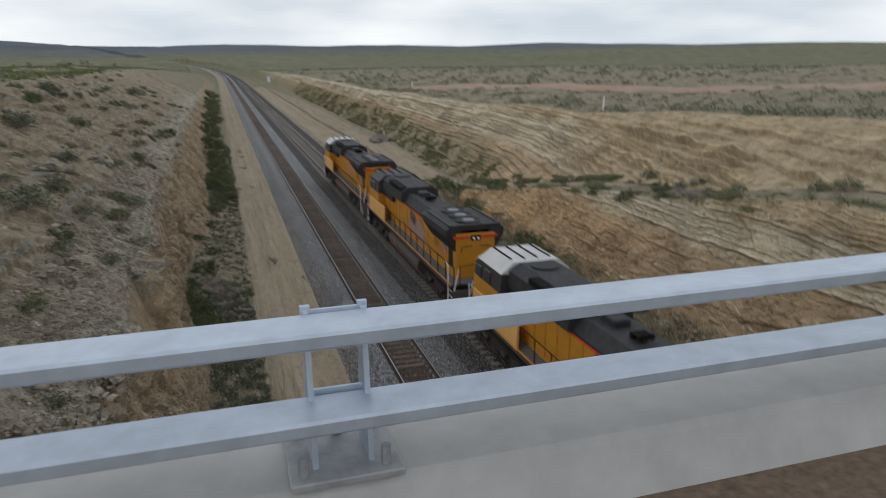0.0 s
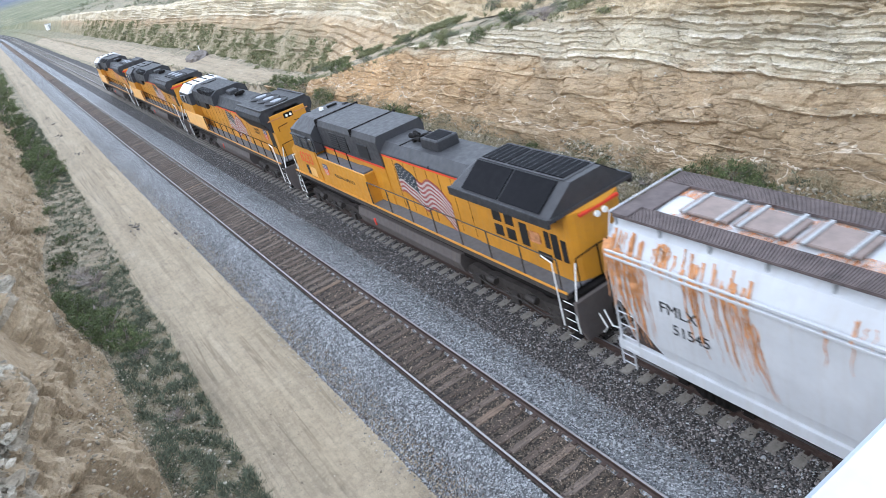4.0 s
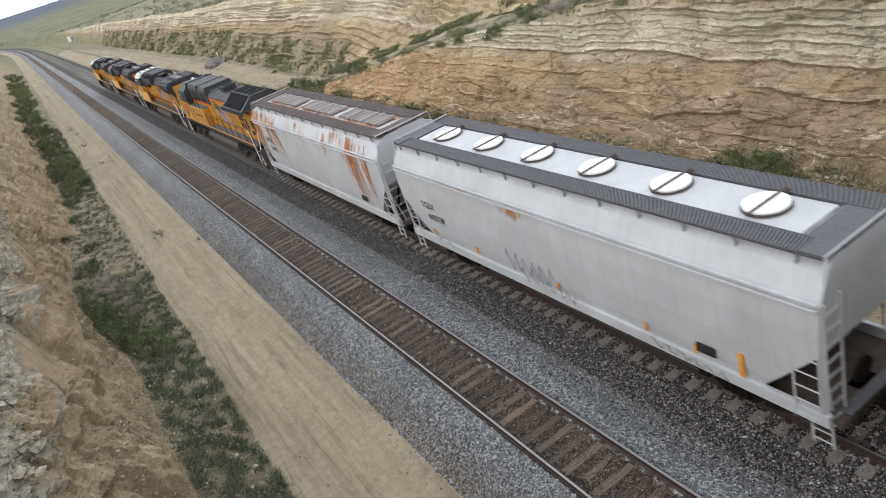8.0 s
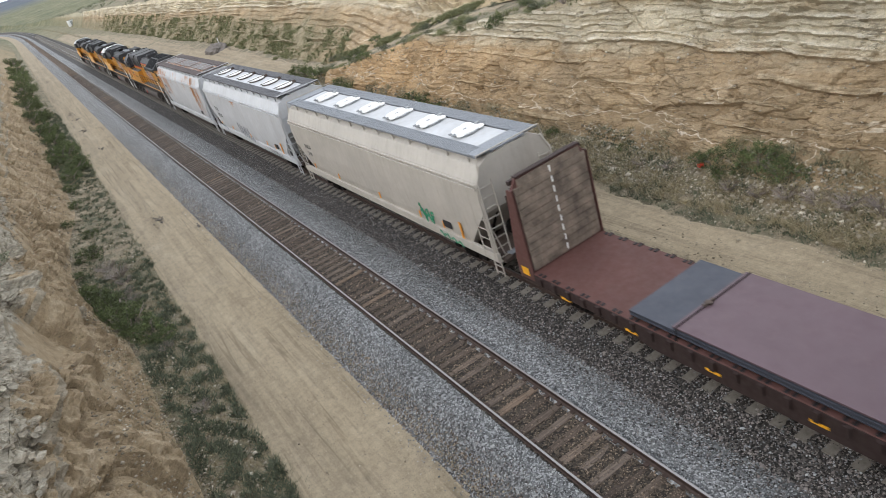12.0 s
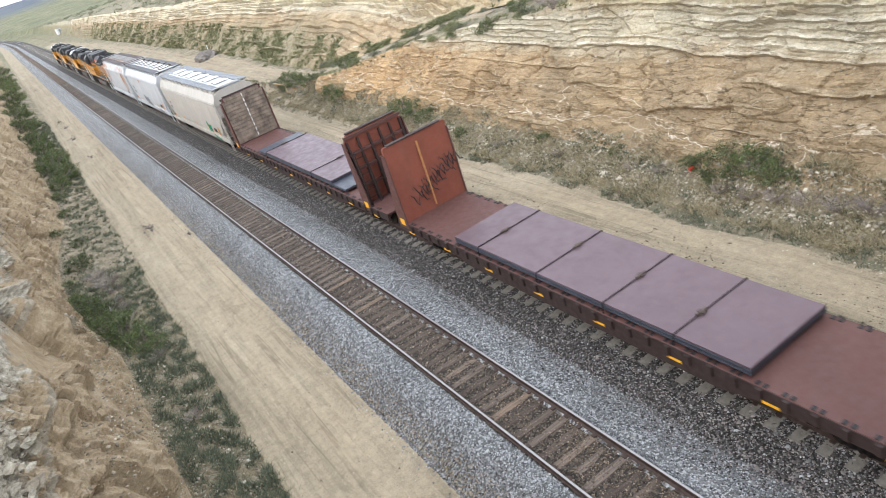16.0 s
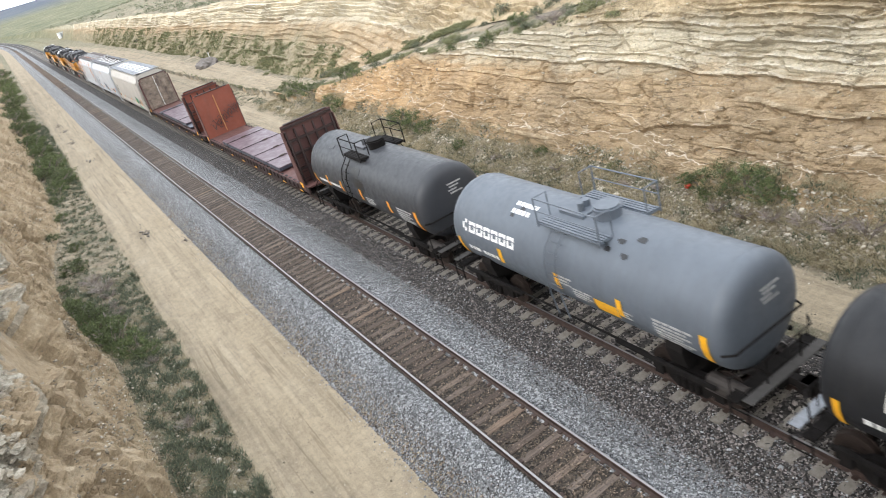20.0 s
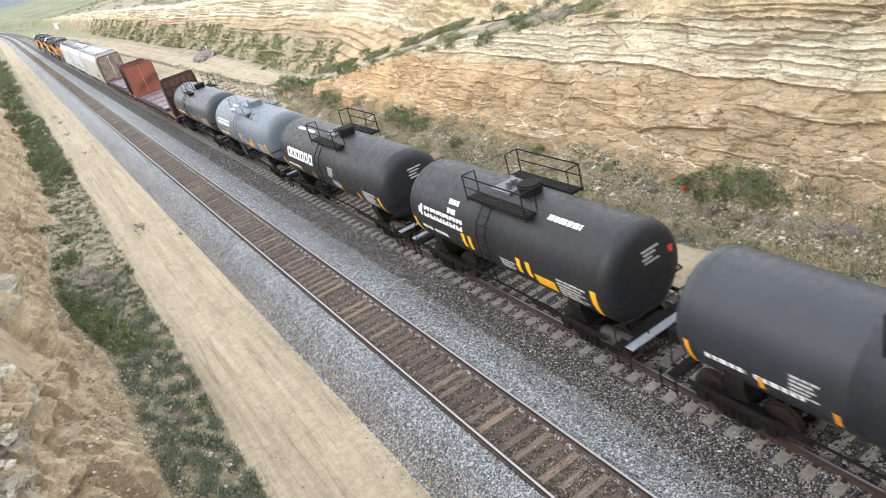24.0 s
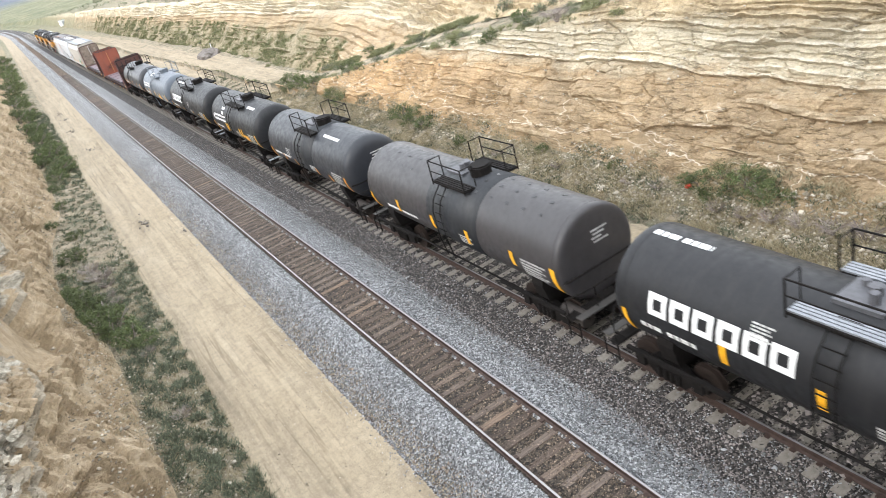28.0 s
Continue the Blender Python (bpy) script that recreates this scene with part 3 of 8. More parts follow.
def shards(y, z, seed, sy, sz, tilt=0.5, lean=0.0):
    """Broken rock: how far the block at (y, z) stands out (-0.5 to 0.5, with its own tilt) and how near its edge is (0 to 1)."""
    a = y * sy + 0.25 * noise.noise(Vector((y * sy * 0.9, z * sz * 0.9, seed)))
    b = z * sz + 0.2 * noise.noise(Vector((y * sy * 0.9, z * sz * 0.9, seed + 5.0)))
    dist, pts = noise.voronoi(Vector((a, b, seed)))
    p = pts[0]
    h, u, v = (noise.noise(p * 3.7 + Vector((k, 0.3, 0.7))) for k in (0.1, 7.3, 13.9))
    return max(-0.6, min(0.6, 1.2 * h)) + tilt * (u * (a - p.x) + 0.7 * v * (b - p.y)) - lean * (a - p.x), min(1.0, (dist[1] - dist[0]) * 5.0)


def rock_face(name, label, low, high, ys, rows, seed, zones, ledge, rough, gully, out, solid, blocks, dip=0.0, capped=-9.0, keen=0.3, lean=0.0, shape=None):
    """A cut rock slope: hard beds stand out as broken ledges over undercut soft ones, between them blocks of several sizes.
    solid(level): how unbroken the ledges are; blocks: (reach, along, up, crack) for each size; lean: how far they overhang at one end; shape(y, z): shoulders and hollows."""
    beds = strata(seed, zones)
    tops = np.array([b[1] for b in beds])
    verts, faces, hardness = [], [], []
    w = rows + 1
    for y in ys:
        (x0, z0), (x1, z1) = low(y), high(y)
        dx, dz = x1 - x0, z1 - z0
        ln = math.hypot(dx, dz) or 1.0
        nx, nz = out * abs(dz) / ln, abs(dx) / ln
        calm = lerp(y, (48, 1.0), (75, 0.3))
        warp = dip * (y - 17) + 0.35 * fbm(0.2, y * 0.045, seed, 2) + 0.12 * calm * fbm(1.2, y * 0.35, seed, 3)
        for i in range(w):
            f = i / rows
            x, z = x0 + dx * f, z0 + dz * f
            zz = z + warp + 0.07 * calm * noise.noise(Vector((y * 0.4, z * 1.4, seed)))
            k = int(np.searchsorted(tops, zz))
            a, b, hard, stand, ph = beds[k]
            cap = beds[k] if hard else beds[k + 1]
            broken = noise.noise(Vector((y * 0.16, cap[4], seed))) * 1.5 + solid(zz)
            m = max(0.0, min(1.0, broken))
            edge = 1.0 + 0.45 * calm * noise.noise(Vector((y * 0.5, cap[4] + 3.0, seed))) + 0.2 * calm * noise.noise(Vector((y * 1.4, cap[4] + 9.0, seed)))
            up = (zz - a) / (b - a)
            if hard:
                o = ledge * cap[3] * m * edge * (1.0 - 0.3 * up)
            else:
                o = -0.6 * ledge * cap[3] * m * up * up
            o += rough * fbm(y * 0.3, z * 1.1, seed + 8.0, 4)
            for j, (reach, sy, sz, crack) in enumerate(blocks):
                h, e = shards(y, z, seed + 2.7 * j, sy, sz, 0.6 if j == 0 else 0.2, lean)
                o += reach * h - crack * (1.0 - e) ** 2
            o += gully * fbm(seed, y * 0.3, z * 0.25, 2) + (shape(y, z) if shape else 0.0)
            o *= min(1.0, f * 8, (1 - f) * 6 + 0.15)
            verts.append((x + bend(y) + nx * o, y, z + nz * o))
            hardness.append(hard and m > keen and z > capped)
    for j in range(len(ys) - 1):
        for i in range(rows):
            a = j * w + i
            q = (a, a + 1, a + w + 1, a + w)
            faces.append(q if out > 0 else q[::-1])
    ob = mesh_object(name, verts, faces, M_ROCK, smooth=False)
    ob.data.materials.append(M_LEDGE)
    slots = []
    for j in range(len(ys) - 1):
        for i in range(rows):
            a = j * w + i
            slots.append(int(hardness[a] + hardness[a + 1] + hardness[a + w] + hardness[a + w + 1] >= 3))
    if len(ob.data.polygons) == len(slots):
        ob.data.polygons.foreach_set("material_index", slots)
    return tagged(ob, label, "rock cutting", kind="structure")


RIGHT_ZONES = [(3.5, (0.3, 0.8), (0.06, 0.18), (0.25, 0.75)), (6.6, (0.07, 0.22), (0.03, 0.13), (0.25, 1.1)), (20.0, (0.4, 1.2), (0.08, 0.2), (0.2, 0.6))]
LEFT_ZONES = [(1.2, (0.3, 0.7), (0.08, 0.25), (0.2, 0.8)), (20.0, (0.2, 0.5), (0.12, 0.35), (0.4, 1.2))]
SLOPE_ZONES = [(3.5, (0.16, 0.45), (0.05, 0.14), (0.25, 0.8)), (6.6, (0.10, 0.26), (0.04, 0.16), (0.3, 1.1)), (20.0, (0.3, 0.8), (0.06, 0.18), (0.2, 0.6))]
FLAG_ZONES = [(20.0, (0.2, 0.6), (0.08, 0.22), (0.4, 1.1))]
near = spread((3, 45, 0.085, 0.16), (45, 66, 0.18, 0.3))
whole = spread((3, 50, 0.17, 0.26), (50, 165, 0.3, 1.0), (165, 330, 1.2, 3.0))
left = spread((-4, 8, 0.3, 0.12), (8, 45, 0.085, 0.17), (45, 165, 0.2, 1.2))
CREAM = (3.2, 3.8)


def right_solid(level):
    """Below the cream beds the ledges are few and broken."""
    return lerp(level, (1.6, 0.05), CREAM[:1] + (0.2,), CREAM[1:] + (0.62,), (6.0, 0.6), (6.8, 0.3))


rock_face("rock_wall_right", "ochre and cream bedded rock wall of the cutting with ragged ledges", lambda y: right_side(y)[0], lambda y: right_side(y)[1], near, 170, 3, RIGHT_ZONES, 0.23, 0.22, 0.4, -1,
          right_solid, ((0.30, 0.30, 0.6, 0.05), (0.18, 0.75, 1.5, 0.06), (0.10, 1.7, 3.4, 0.05)))
rock_face("rock_slope_right", "cream and ochre upper cut slope with thin rock beds", lambda y: right_side(y)[2], lambda y: right_side(y)[3], whole, 130, 3, SLOPE_ZONES, 0.46, 0.10, 0.2, -1,
          lambda level: lerp(level, (0.0, 0.3), (3.2, 0.45), (3.8, 0.7)), ((0.14, 0.22, 0.6, 0.05), (0.12, 0.5, 1.8, 0.06)), keen=0.6)
rock_face("rock_wall_left", "brown broken earth and rock face above the service road", lambda y: left_side(y)[0], lambda y: left_side(y)[1], left, 110, 7, LEFT_ZONES, 0.12, 0.20, 0.15, 1,
          lambda level: lerp(level, (0.3, 0.0), (2.5, 0.4)), ((0.34, 0.30, 0.42, 0.05), (0.20, 0.85, 0.95, 0.07), (0.13, 2.3, 1.7, 0.05), (0.05, 5.5, 4.5, 0.02)), 0.0, 3.0, lean=0.7, shape=left_shape)
rock_face("rubble_slope_left", "grey-brown rubble slope with slabs of broken rock", lambda y: left_side(y)[1], lambda y: left_side(y)[2], left, 120, 9, FLAG_ZONES, 0.16, 0.2, 0.15, 1,
          lambda level: 0.45, ((0.32, 0.34, 0.9, 0.08), (0.20, 0.9, 2.4, 0.08), (0.08, 2.6, 5.0, 0.04)), 0.0, lean=0.5)



# ---- building tools ----
def part(name, bm, material, parent, label="", smooth=False):
    """Links a bmesh as one mesh object under a thing or a part."""
    bmesh.ops.recalc_face_normals(bm, faces=bm.faces)
    me = bpy.data.meshes.new(name)
    bm.to_mesh(me)
    bm.free()
    if smooth:
        me.polygons.foreach_set("use_smooth", [True] * len(me.polygons))
    me.materials.append(material)
    return hang(name, me, parent, label)


def hang(name, me, parent, label=""):
    ob = new(name, me)
    if parent:
        ob.parent = parent
    if label:
        ob["label"] = label
    return ob


def again(ob, m, parent=None):
    """One more object on the same mesh, at a pose in its parent's space."""
    o = new(ob.name.split(".")[0], ob.data)
    o.parent = parent or ob.parent
    o.matrix_basis = m
    if "label" in ob:
        o["label"] = ob["label"]
    return o


def box(bm, x0, x1, y0, y1, z0, z1):
    v = [bm.verts.new(p) for p in ((x0, y0, z0), (x1, y0, z0), (x1, y1, z0), (x0, y1, z0), (x0, y0, z1), (x1, y0, z1), (x1, y1, z1), (x0, y1, z1))]
    return [bm.faces.new([v[i] for i in f]) for f in ((3, 2, 1, 0), (4, 5, 6, 7), (0, 1, 5, 4), (1, 2, 6, 5), (2, 3, 7, 6), (3, 0, 4, 7))]


def boxes(*bounds, bevel=0.0):
    bm = bmesh.new()
    for b in bounds:
        box(bm, *b)
    if bevel:
        bmesh.ops.bevel(bm, geom=bm.edges[:], offset=bevel, segments=1, affect="EDGES")
    return bm


def prism_y(bm, pts, y0, y1):
    """A cross-section of (x, z) drawn along y."""
    a = [bm.verts.new((x, y0, z)) for x, z in pts]
    b = [bm.verts.new((x, y1, z)) for x, z in pts]
    n = len(pts)
    bm.faces.new(a)
    bm.faces.new(b[::-1])
    for i in range(n):
        bm.faces.new((a[i], b[i], b[(i + 1) % n], a[(i + 1) % n]))


def prism_x(bm, pts, x0, x1):
    """A side outline of (y, z) drawn along x."""
    a = [bm.verts.new((x0, y, z)) for y, z in pts]
    b = [bm.verts.new((x1, y, z)) for y, z in pts]
    n = len(pts)
    bm.faces.new(a)
    bm.faces.new(b[::-1])
    for i in range(n):
        bm.faces.new((a[i], b[i], b[(i + 1) % n], a[(i + 1) % n]))


def loft_y(bm, rings):
    """Rings of (y, [(x, z), ...]) joined one to the next and capped."""
    rows = [[bm.verts.new((x, y, z)) for x, z in pts] for y, pts in rings]
    n = len(rows[0])
    for a, b in zip(rows, rows[1:]):
        for i in range(n):
            bm.faces.new((a[i], b[i], b[(i + 1) % n], a[(i + 1) % n]))
    bm.faces.new(rows[0])
    bm.faces.new(rows[-1][::-1])


def pipe(bm, pts, r=0.02, sides=6):
    """A bent bar through the points."""
    pts = [Vector(p) for p in pts]
    rows = []
    for i, p in enumerate(pts):
        d = (pts[min(i + 1, len(pts) - 1)] - pts[max(i - 1, 0)]).normalized()
        q = d.to_track_quat("Z", "Y")
        rows.append([bm.verts.new(p + q @ Vector((r * math.cos(k * math.tau / sides), r * math.sin(k * math.tau / sides), 0))) for k in range(sides)])
    for a, b in zip(rows, rows[1:]):
        for k in range(sides):
            bm.faces.new((a[k], a[(k + 1) % sides], b[(k + 1) % sides], b[k]))
    bm.faces.new(rows[0][::-1])
    bm.faces.new(rows[-1])


def pipes(r, *lines, sides=6):
    bm = bmesh.new()
    for l in lines:
        pipe(bm, l, r, sides)
    return bm


def disc(bm, centre, axis, r, h, sides=20, r2=None):
    """A round drum from centre along the axis."""
    q = Vector(axis).to_track_quat("Z", "Y")
    m = Matrix.Translation(Vector(centre) + Vector(axis) * h / 2) @ q.to_matrix().to_4x4()
    bmesh.ops.create_cone(bm, cap_ends=True, segments=sides, radius1=r, radius2=r if r2 is None else r2, depth=h, matrix=m)


def discs(*specs, sides=20):
    bm = bmesh.new()
    for s in specs:
        disc(bm, *s, sides=sides)
    return bm


def lettering(parent, text, size, material, m, name="lettering"):
    """Writing as a thin mesh; its local x runs along the text, z out of the surface."""
    cu = bpy.data.curves.new(name, "FONT")
    cu.body, cu.size, cu.extrude, cu.align_x, cu.resolution_u = text, size, 0.002, "CENTER", 3
    tmp = bpy.data.objects.new("writing", cu)
    me = bpy.data.meshes.new_from_object(tmp)
    bpy.data.objects.remove(tmp)
    bpy.data.curves.remove(cu)
    me.materials.clear()
    me.materials.append(material)
    ob = hang(name, me, parent)
    ob.matrix_basis = m
    return ob


# the near side of a car faces -x: text runs along -y there
def on_side(x, y, z, lean=0.0):
    return Matrix.Translation((x, y, z)) @ Matrix(((0, math.sin(lean), -math.cos(lean), 0), (-1, 0, 0, 0), (0, math.cos(lean), math.sin(lean), 0), (0, 0, 0, 1)))


# ---- running gear ----
def wheelset_mesh(r):
    bm = bmesh.new()
    for s in (-1, 1):
        disc(bm, (s * 0.69, 0, 0), (s, 0, 0), r, 0.13, 24)
        disc(bm, (s * 0.66, 0, 0), (s, 0, 0), r + 0.028, 0.035, 24)
        disc(bm, (s * 0.82, 0, 0), (s, 0, 0), 0.13, 0.10, 10)
        for k in range(4):
            a = k * math.pi / 2
            disc(bm, (s * 0.81, 0.25 * math.cos(a), 0.25 * math.sin(a)), (s, 0, 0), 0.05, 0.03, 6)
    disc(bm, (-0.75, 0, 0), (1, 0, 0), 0.08, 1.5, 10)
    me = bpy.data.meshes.new("wheelset")
    bm.to_mesh(me)
    bm.free()
    me.materials.append(M_WHEEL)
    return me


def freight_truck_mesh():
    """Two cast side frames with spring nests and a bolster between them."""
    bm = bmesh.new()
    for s in (-1, 1):
        x0, x1 = sorted((s * 0.92, s * 1.08))
        prism_x(bm, [(-1.15, 0.62), (-0.75, 0.62), (-0.45, 0.85), (0.45, 0.85), (0.75, 0.62), (1.15, 0.62), (1.15, 0.40), (0.7, 0.40),
                     (0.45, 0.18), (-0.45, 0.18), (-0.7, 0.40), (-1.15, 0.40)], x0, x1)
        for y in (-0.28, -0.1, 0.1, 0.28):
            disc(bm, (s * 1.12, y, 0.28), (0, 0, 1), 0.075, 0.3, 8)
        for y in (-0.89, 0.89):
            box(bm, min(s * 0.95, s * 1.16), max(s * 0.95, s * 1.16), y - 0.14, y + 0.14, 0.36, 0.66)
    box(bm, -1.12, 1.12, -0.22, 0.22, 0.52, 0.86)
    me = bpy.data.meshes.new("truck")
    bm.to_mesh(me)
    bm.free()
    me.materials.append(M_UNDER)
    return me


def loco_truck_mesh():
    """A three-axle frame with journal boxes, springs and brake cylinders."""
    bm = bmesh.new()
    for s in (-1, 1):
        x0, x1 = sorted((s * 0.98, s * 1.2))
        prism_x(bm, [(-2.6, 0.78), (-2.2, 0.98), (-1.4, 0.88), (-0.7, 1.0), (0.7, 1.0), (1.4, 0.88), (2.2, 0.98), (2.6, 0.78), (2.6, 0.55), (-2.6, 0.55)], x0, x1)
        for y in (-2.0, 0.0, 2.0):
            box(bm, min(s * 0.95, s * 1.3), max(s * 0.95, s * 1.3), y - 0.2, y + 0.2, 0.33, 0.72)
            for d in (-0.33, 0.33):
                disc(bm, (s * 1.16, y + d, 0.38), (0, 0, 1), 0.09, 0.36, 8)
        for y in (-1.0, 1.0):
            disc(bm, (s * 1.3, y - 0.2, 0.85), (0, 1, 0), 0.12, 0.4, 10)
        pipe(bm, [(s * 1.32, -2.5, 0.75), (s * 1.32, -1.5, 0.5), (s * 1.32, -0.4, 0.62), (s * 1.32, 1.0, 0.55), (s * 1.32, 2.4, 0.75)], 0.025)
    box(bm, -1.0, 1.0, -1.2, 1.2, 0.6, 0.95)
    me = bpy.data.meshes.new("truck")
    bm.to_mesh(me)
    bm.free()
    me.materials.append(M_LTRUCK)
    return me


def coupler_mesh():
    bm = bmesh.new()
    box(bm, -0.1, 0.1, 0.0, 0.75, 0.78, 0.98)
    prism_y(bm, [(-0.2, 0.72), (0.16, 0.72), (0.2, 1.04), (-0.16, 1.04)], 0.62, 0.92)
    box(bm, -0.3, 0.3, -0.3, 0.05, 0.70, 1.06)
    pipe(bm, [(-0.3, 0.1, 0.75), (-0.32, 0.45, 0.42), (-0.1, 0.85, 0.38)], 0.03)
    me = bpy.data.meshes.new("coupler")
    bm.to_mesh(me)
    bm.free()
    me.materials.append(M_UNDER)
    return me


WHEELS = []


def running_gear(car, half, truck_y, loco=False):
    """Trucks with their wheelsets, and a coupler at each end."""
    for y in (truck_y, -truck_y):
        tr = hang("truck", LOCO_TRUCK if loco else FREIGHT_TRUCK, car, "grimy cast side frames with springs")
        tr.location = (0, y, 0)
        for d in ((-2.0, 0.0, 2.0) if loco else (-0.89, 0.89)):
            w = hang("wheelset", BIG_WHEEL if loco else SMALL_WHEEL, tr)
            w.location = (0, d, 0.53 if loco else 0.46)
            WHEELS.append((w, 0.53 if loco else 0.46))
    for s in (1, -1):
        c = hang("coupler", COUPLER, car)
        c.matrix_basis = pose(0, s * (half - 0.75), 0, 0, 0, 0 if s > 0 else 180)


def thing(name, label, category, group):
    return tagged(new(name), label, category, group)


# ---- covered hoppers ----
FREIGHT_TRUCK, LOCO_TRUCK, COUPLER = freight_truck_mesh(), loco_truck_mesh(), coupler_mesh()
SMALL_WHEEL, BIG_WHEEL = wheelset_mesh(0.46), wheelset_mesh(0.53)


def ladder(parent, name, x, y, z0, z1, width, along="y", mat=None, step=0.36, r=0.018):
    """Two stiles and rungs."""
    bm = bmesh.new()
    w = width / 2
    ends = [((x, y - w, z), (x, y + w, z)) if along == "y" else ((x - w, y, z), (x + w, y, z)) for z in np.arange(z0 + 0.1, z1, step)]
    for a, b in ends:
        pipe(bm, [a, b], r, 5)
    for s in (-w, w):
        p = (x, y + s) if along == "y" else (x + s, y)
        pipe(bm, [(*p, z0), (*p, z1)], r * 1.5, 5)
    return part(name, bm, mat or M_GRAB, parent)


def running_board(parent, x0, x1, y0, y1, z, mat):
    """A walkway of long bars over cross bearers."""
    bm = bmesh.new()
    n = 15
    for i in range(n):
        a = x0 + (x1 - x0) * i / n
        box(bm, a, a + (x1 - x0) / n * 0.62, y0, y1, z - 0.03, z + 0.012)
    for y in np.arange(y0 + 0.3, y1, 0.6):
        box(bm, x0, x1, y - 0.012, y + 0.012, z - 0.04, z + 0.004)
    for x in (x0, x1):
        box(bm, x - 0.012, x + 0.012, y0, y1, z - 0.05, z + 0.02)
    return part("running_board", bm, mat, parent, "steel grating walkway")


def hopper(label, front, rear, paint, grate, style, marks, top=4.62, eave=3.95):
    half = (front - rear) / 2
    car = thing("covered_hopper", label, "railcar", "freight cars of the train")
    L = half - 0.72
    bm = bmesh.new()
    sec = [(1.42, 1.12), (1.50, 1.6), (1.545, 2.4), (1.55, 3.2), (1.52, eave - 0.12), (1.47, eave + 0.02), (1.22, top - 0.22), (0.80, top - 0.02), (0.0, top + 0.02)]
    sec = [(x, z) for x, z in sec] + [(-x, z) for x, z in sec[-2::-1]]
    prism_y(bm, sec, -L, L)
    for s in (1, -1):
        geom = bm.verts[:] + bm.edges[:] + bm.faces[:]
        res = bmesh.ops.bisect_plane(bm, geom=geom, plane_co=(0, s * L, 2.75), plane_no=(0, s * 0.80, -0.75), clear_outer=True)
        bmesh.ops.holes_fill(bm, edges=[e for e in bm.edges if e.is_boundary], sides=0)
    part("body", bm, paint, car)
    # ribs along the eave and side sills
    part("eave_rib", boxes((-1.60, -1.53, -L, L, eave - 0.20, eave - 0.13), (-1.575, -1.49, -L, L, eave - 0.07, eave - 0.01), bevel=0.012), paint, car)
    again(part("eave_rib", boxes((1.53, 1.565, -L, L, eave - 0.17, eave - 0.13), bevel=0.008), paint, car), pose(0, 0, 0.09))
    for s in (-1, 1):
        x0, x1 = sorted((s * 1.40, s * 1.535))
        part("side_sill", boxes((x0, x1, -L - 0.1, L + 0.1, 0.98, 1.30), (min(s * 1.3, s * 1.5), max(s * 1.3, s * 1.5), -L - 0.1, L + 0.1, 0.94, 0.99), bevel=0.012), paint, car)
    # outlet bays under the body
    bays = 4 if style == "lids_six" else 3
    for i in range(bays):
        y = (i - (bays - 1) / 2) * (2 * L - 5.2) / bays
        bm = bmesh.new()
        loft_y(bm, [(y - 1.3, [(-1.2, 1.15), (1.2, 1.15), (1.2, 1.2), (-1.2, 1.2)]), (y - 0.35, [(-0.45, 0.52), (0.45, 0.52), (1.2, 1.2), (-1.2, 1.2)]),
                    (y + 0.35, [(-0.45, 0.52), (0.45, 0.52), (1.2, 1.2), (-1.2, 1.2)]), (y + 1.3, [(-1.2, 1.15), (1.2, 1.15), (1.2, 1.2), (-1.2, 1.2)])])
        part("outlet_bay", bm, M_UNDER, car, "dark discharge outlet")
    # end frames, platforms and ladders
    for s in (1, -1):
        e = s * L
        y0, y1 = sorted((e - s * 1.9, e + s * 0.25))
        part("end_platform", boxes((-1.35, 1.35, y0, y1, 0.92, 1.06), (-0.35, 0.35, min(e - s * 2.6, e), max(e - s * 2.6, e), 0.7, 0.94)), M_RUSTY, car, "rust brown end deck")
        for sx in (-1, 1):
            bm = bmesh.new()
            pipe(bm, [(sx * 1.48, e, 1.0), (sx * 1.48, e, eave - 0.1), (sx * 1.2, e, top - 0.2)], 0.05, 5)
            pipe(bm, [(sx * 1.48, e, 2.6), (sx * 1.1, e - s * 0.1, 1.0)], 0.03, 5)
            part("corner_post", bm, paint, car)
            ladder(car, "end_ladder", sx * 1.2, e + s * 0.05, 1.0, eave - 0.05, 0.5, "x", paint)
            ladder(car, "side_ladder", sx * 1.53, e - s * 0.32, 1.0, 3.0, 0.55, "y", paint)
            ladder(car, "step", sx * 1.46, e - s * 0.1, 0.42, 0.95, 0.42, "y", paint, 0.25)
        for sx in (-1, 1):
            part("slope_stiffener", pipes(0.05, [(sx * 0.9, e - s * 0.1, 2.75), (sx * 0.75, e - s * 1.3, 1.15)]), M_UNDER, car)
        part("crossover_board", boxes((-1.1, 1.1, min(e + s * 0.02, e + s * 0.28), max(e + s * 0.02, e + s * 0.28), 1.12, 1.16), bevel=0.01), grate, car)
    part("brake_wheel", discs(((-0.75, -L - 0.28, 2.1), (0, -1, 0), 0.28, 0.05)), M_UNDER, car)
    # roof walkways with their brackets
    for s in (-1, 1):
        x0, x1 = sorted((s * 0.66, s * 1.2))
        running_board(car, x0, x1, -L + 0.05, L - 0.05, top + 0.08, grate)
        for y in np.arange(-L + 0.6, L, 1.28):
            bm = bmesh.new()
            prism_y(bm, [(s * 0.75, top + 0.03), (s * 1.21, top + 0.05), (s * 1.21, top + 0.0), (s * 1.185, top - 0.02), (s * 1.185, top - 0.25), (s * 1.13, top - 0.22), (s * 1.13, top - 0.02), (s * 0.75, top - 0.01)], y - 0.025, y + 0.025)
            part("walkway_bracket", bm, paint if style == "lids_six" else M_GALVP, car)
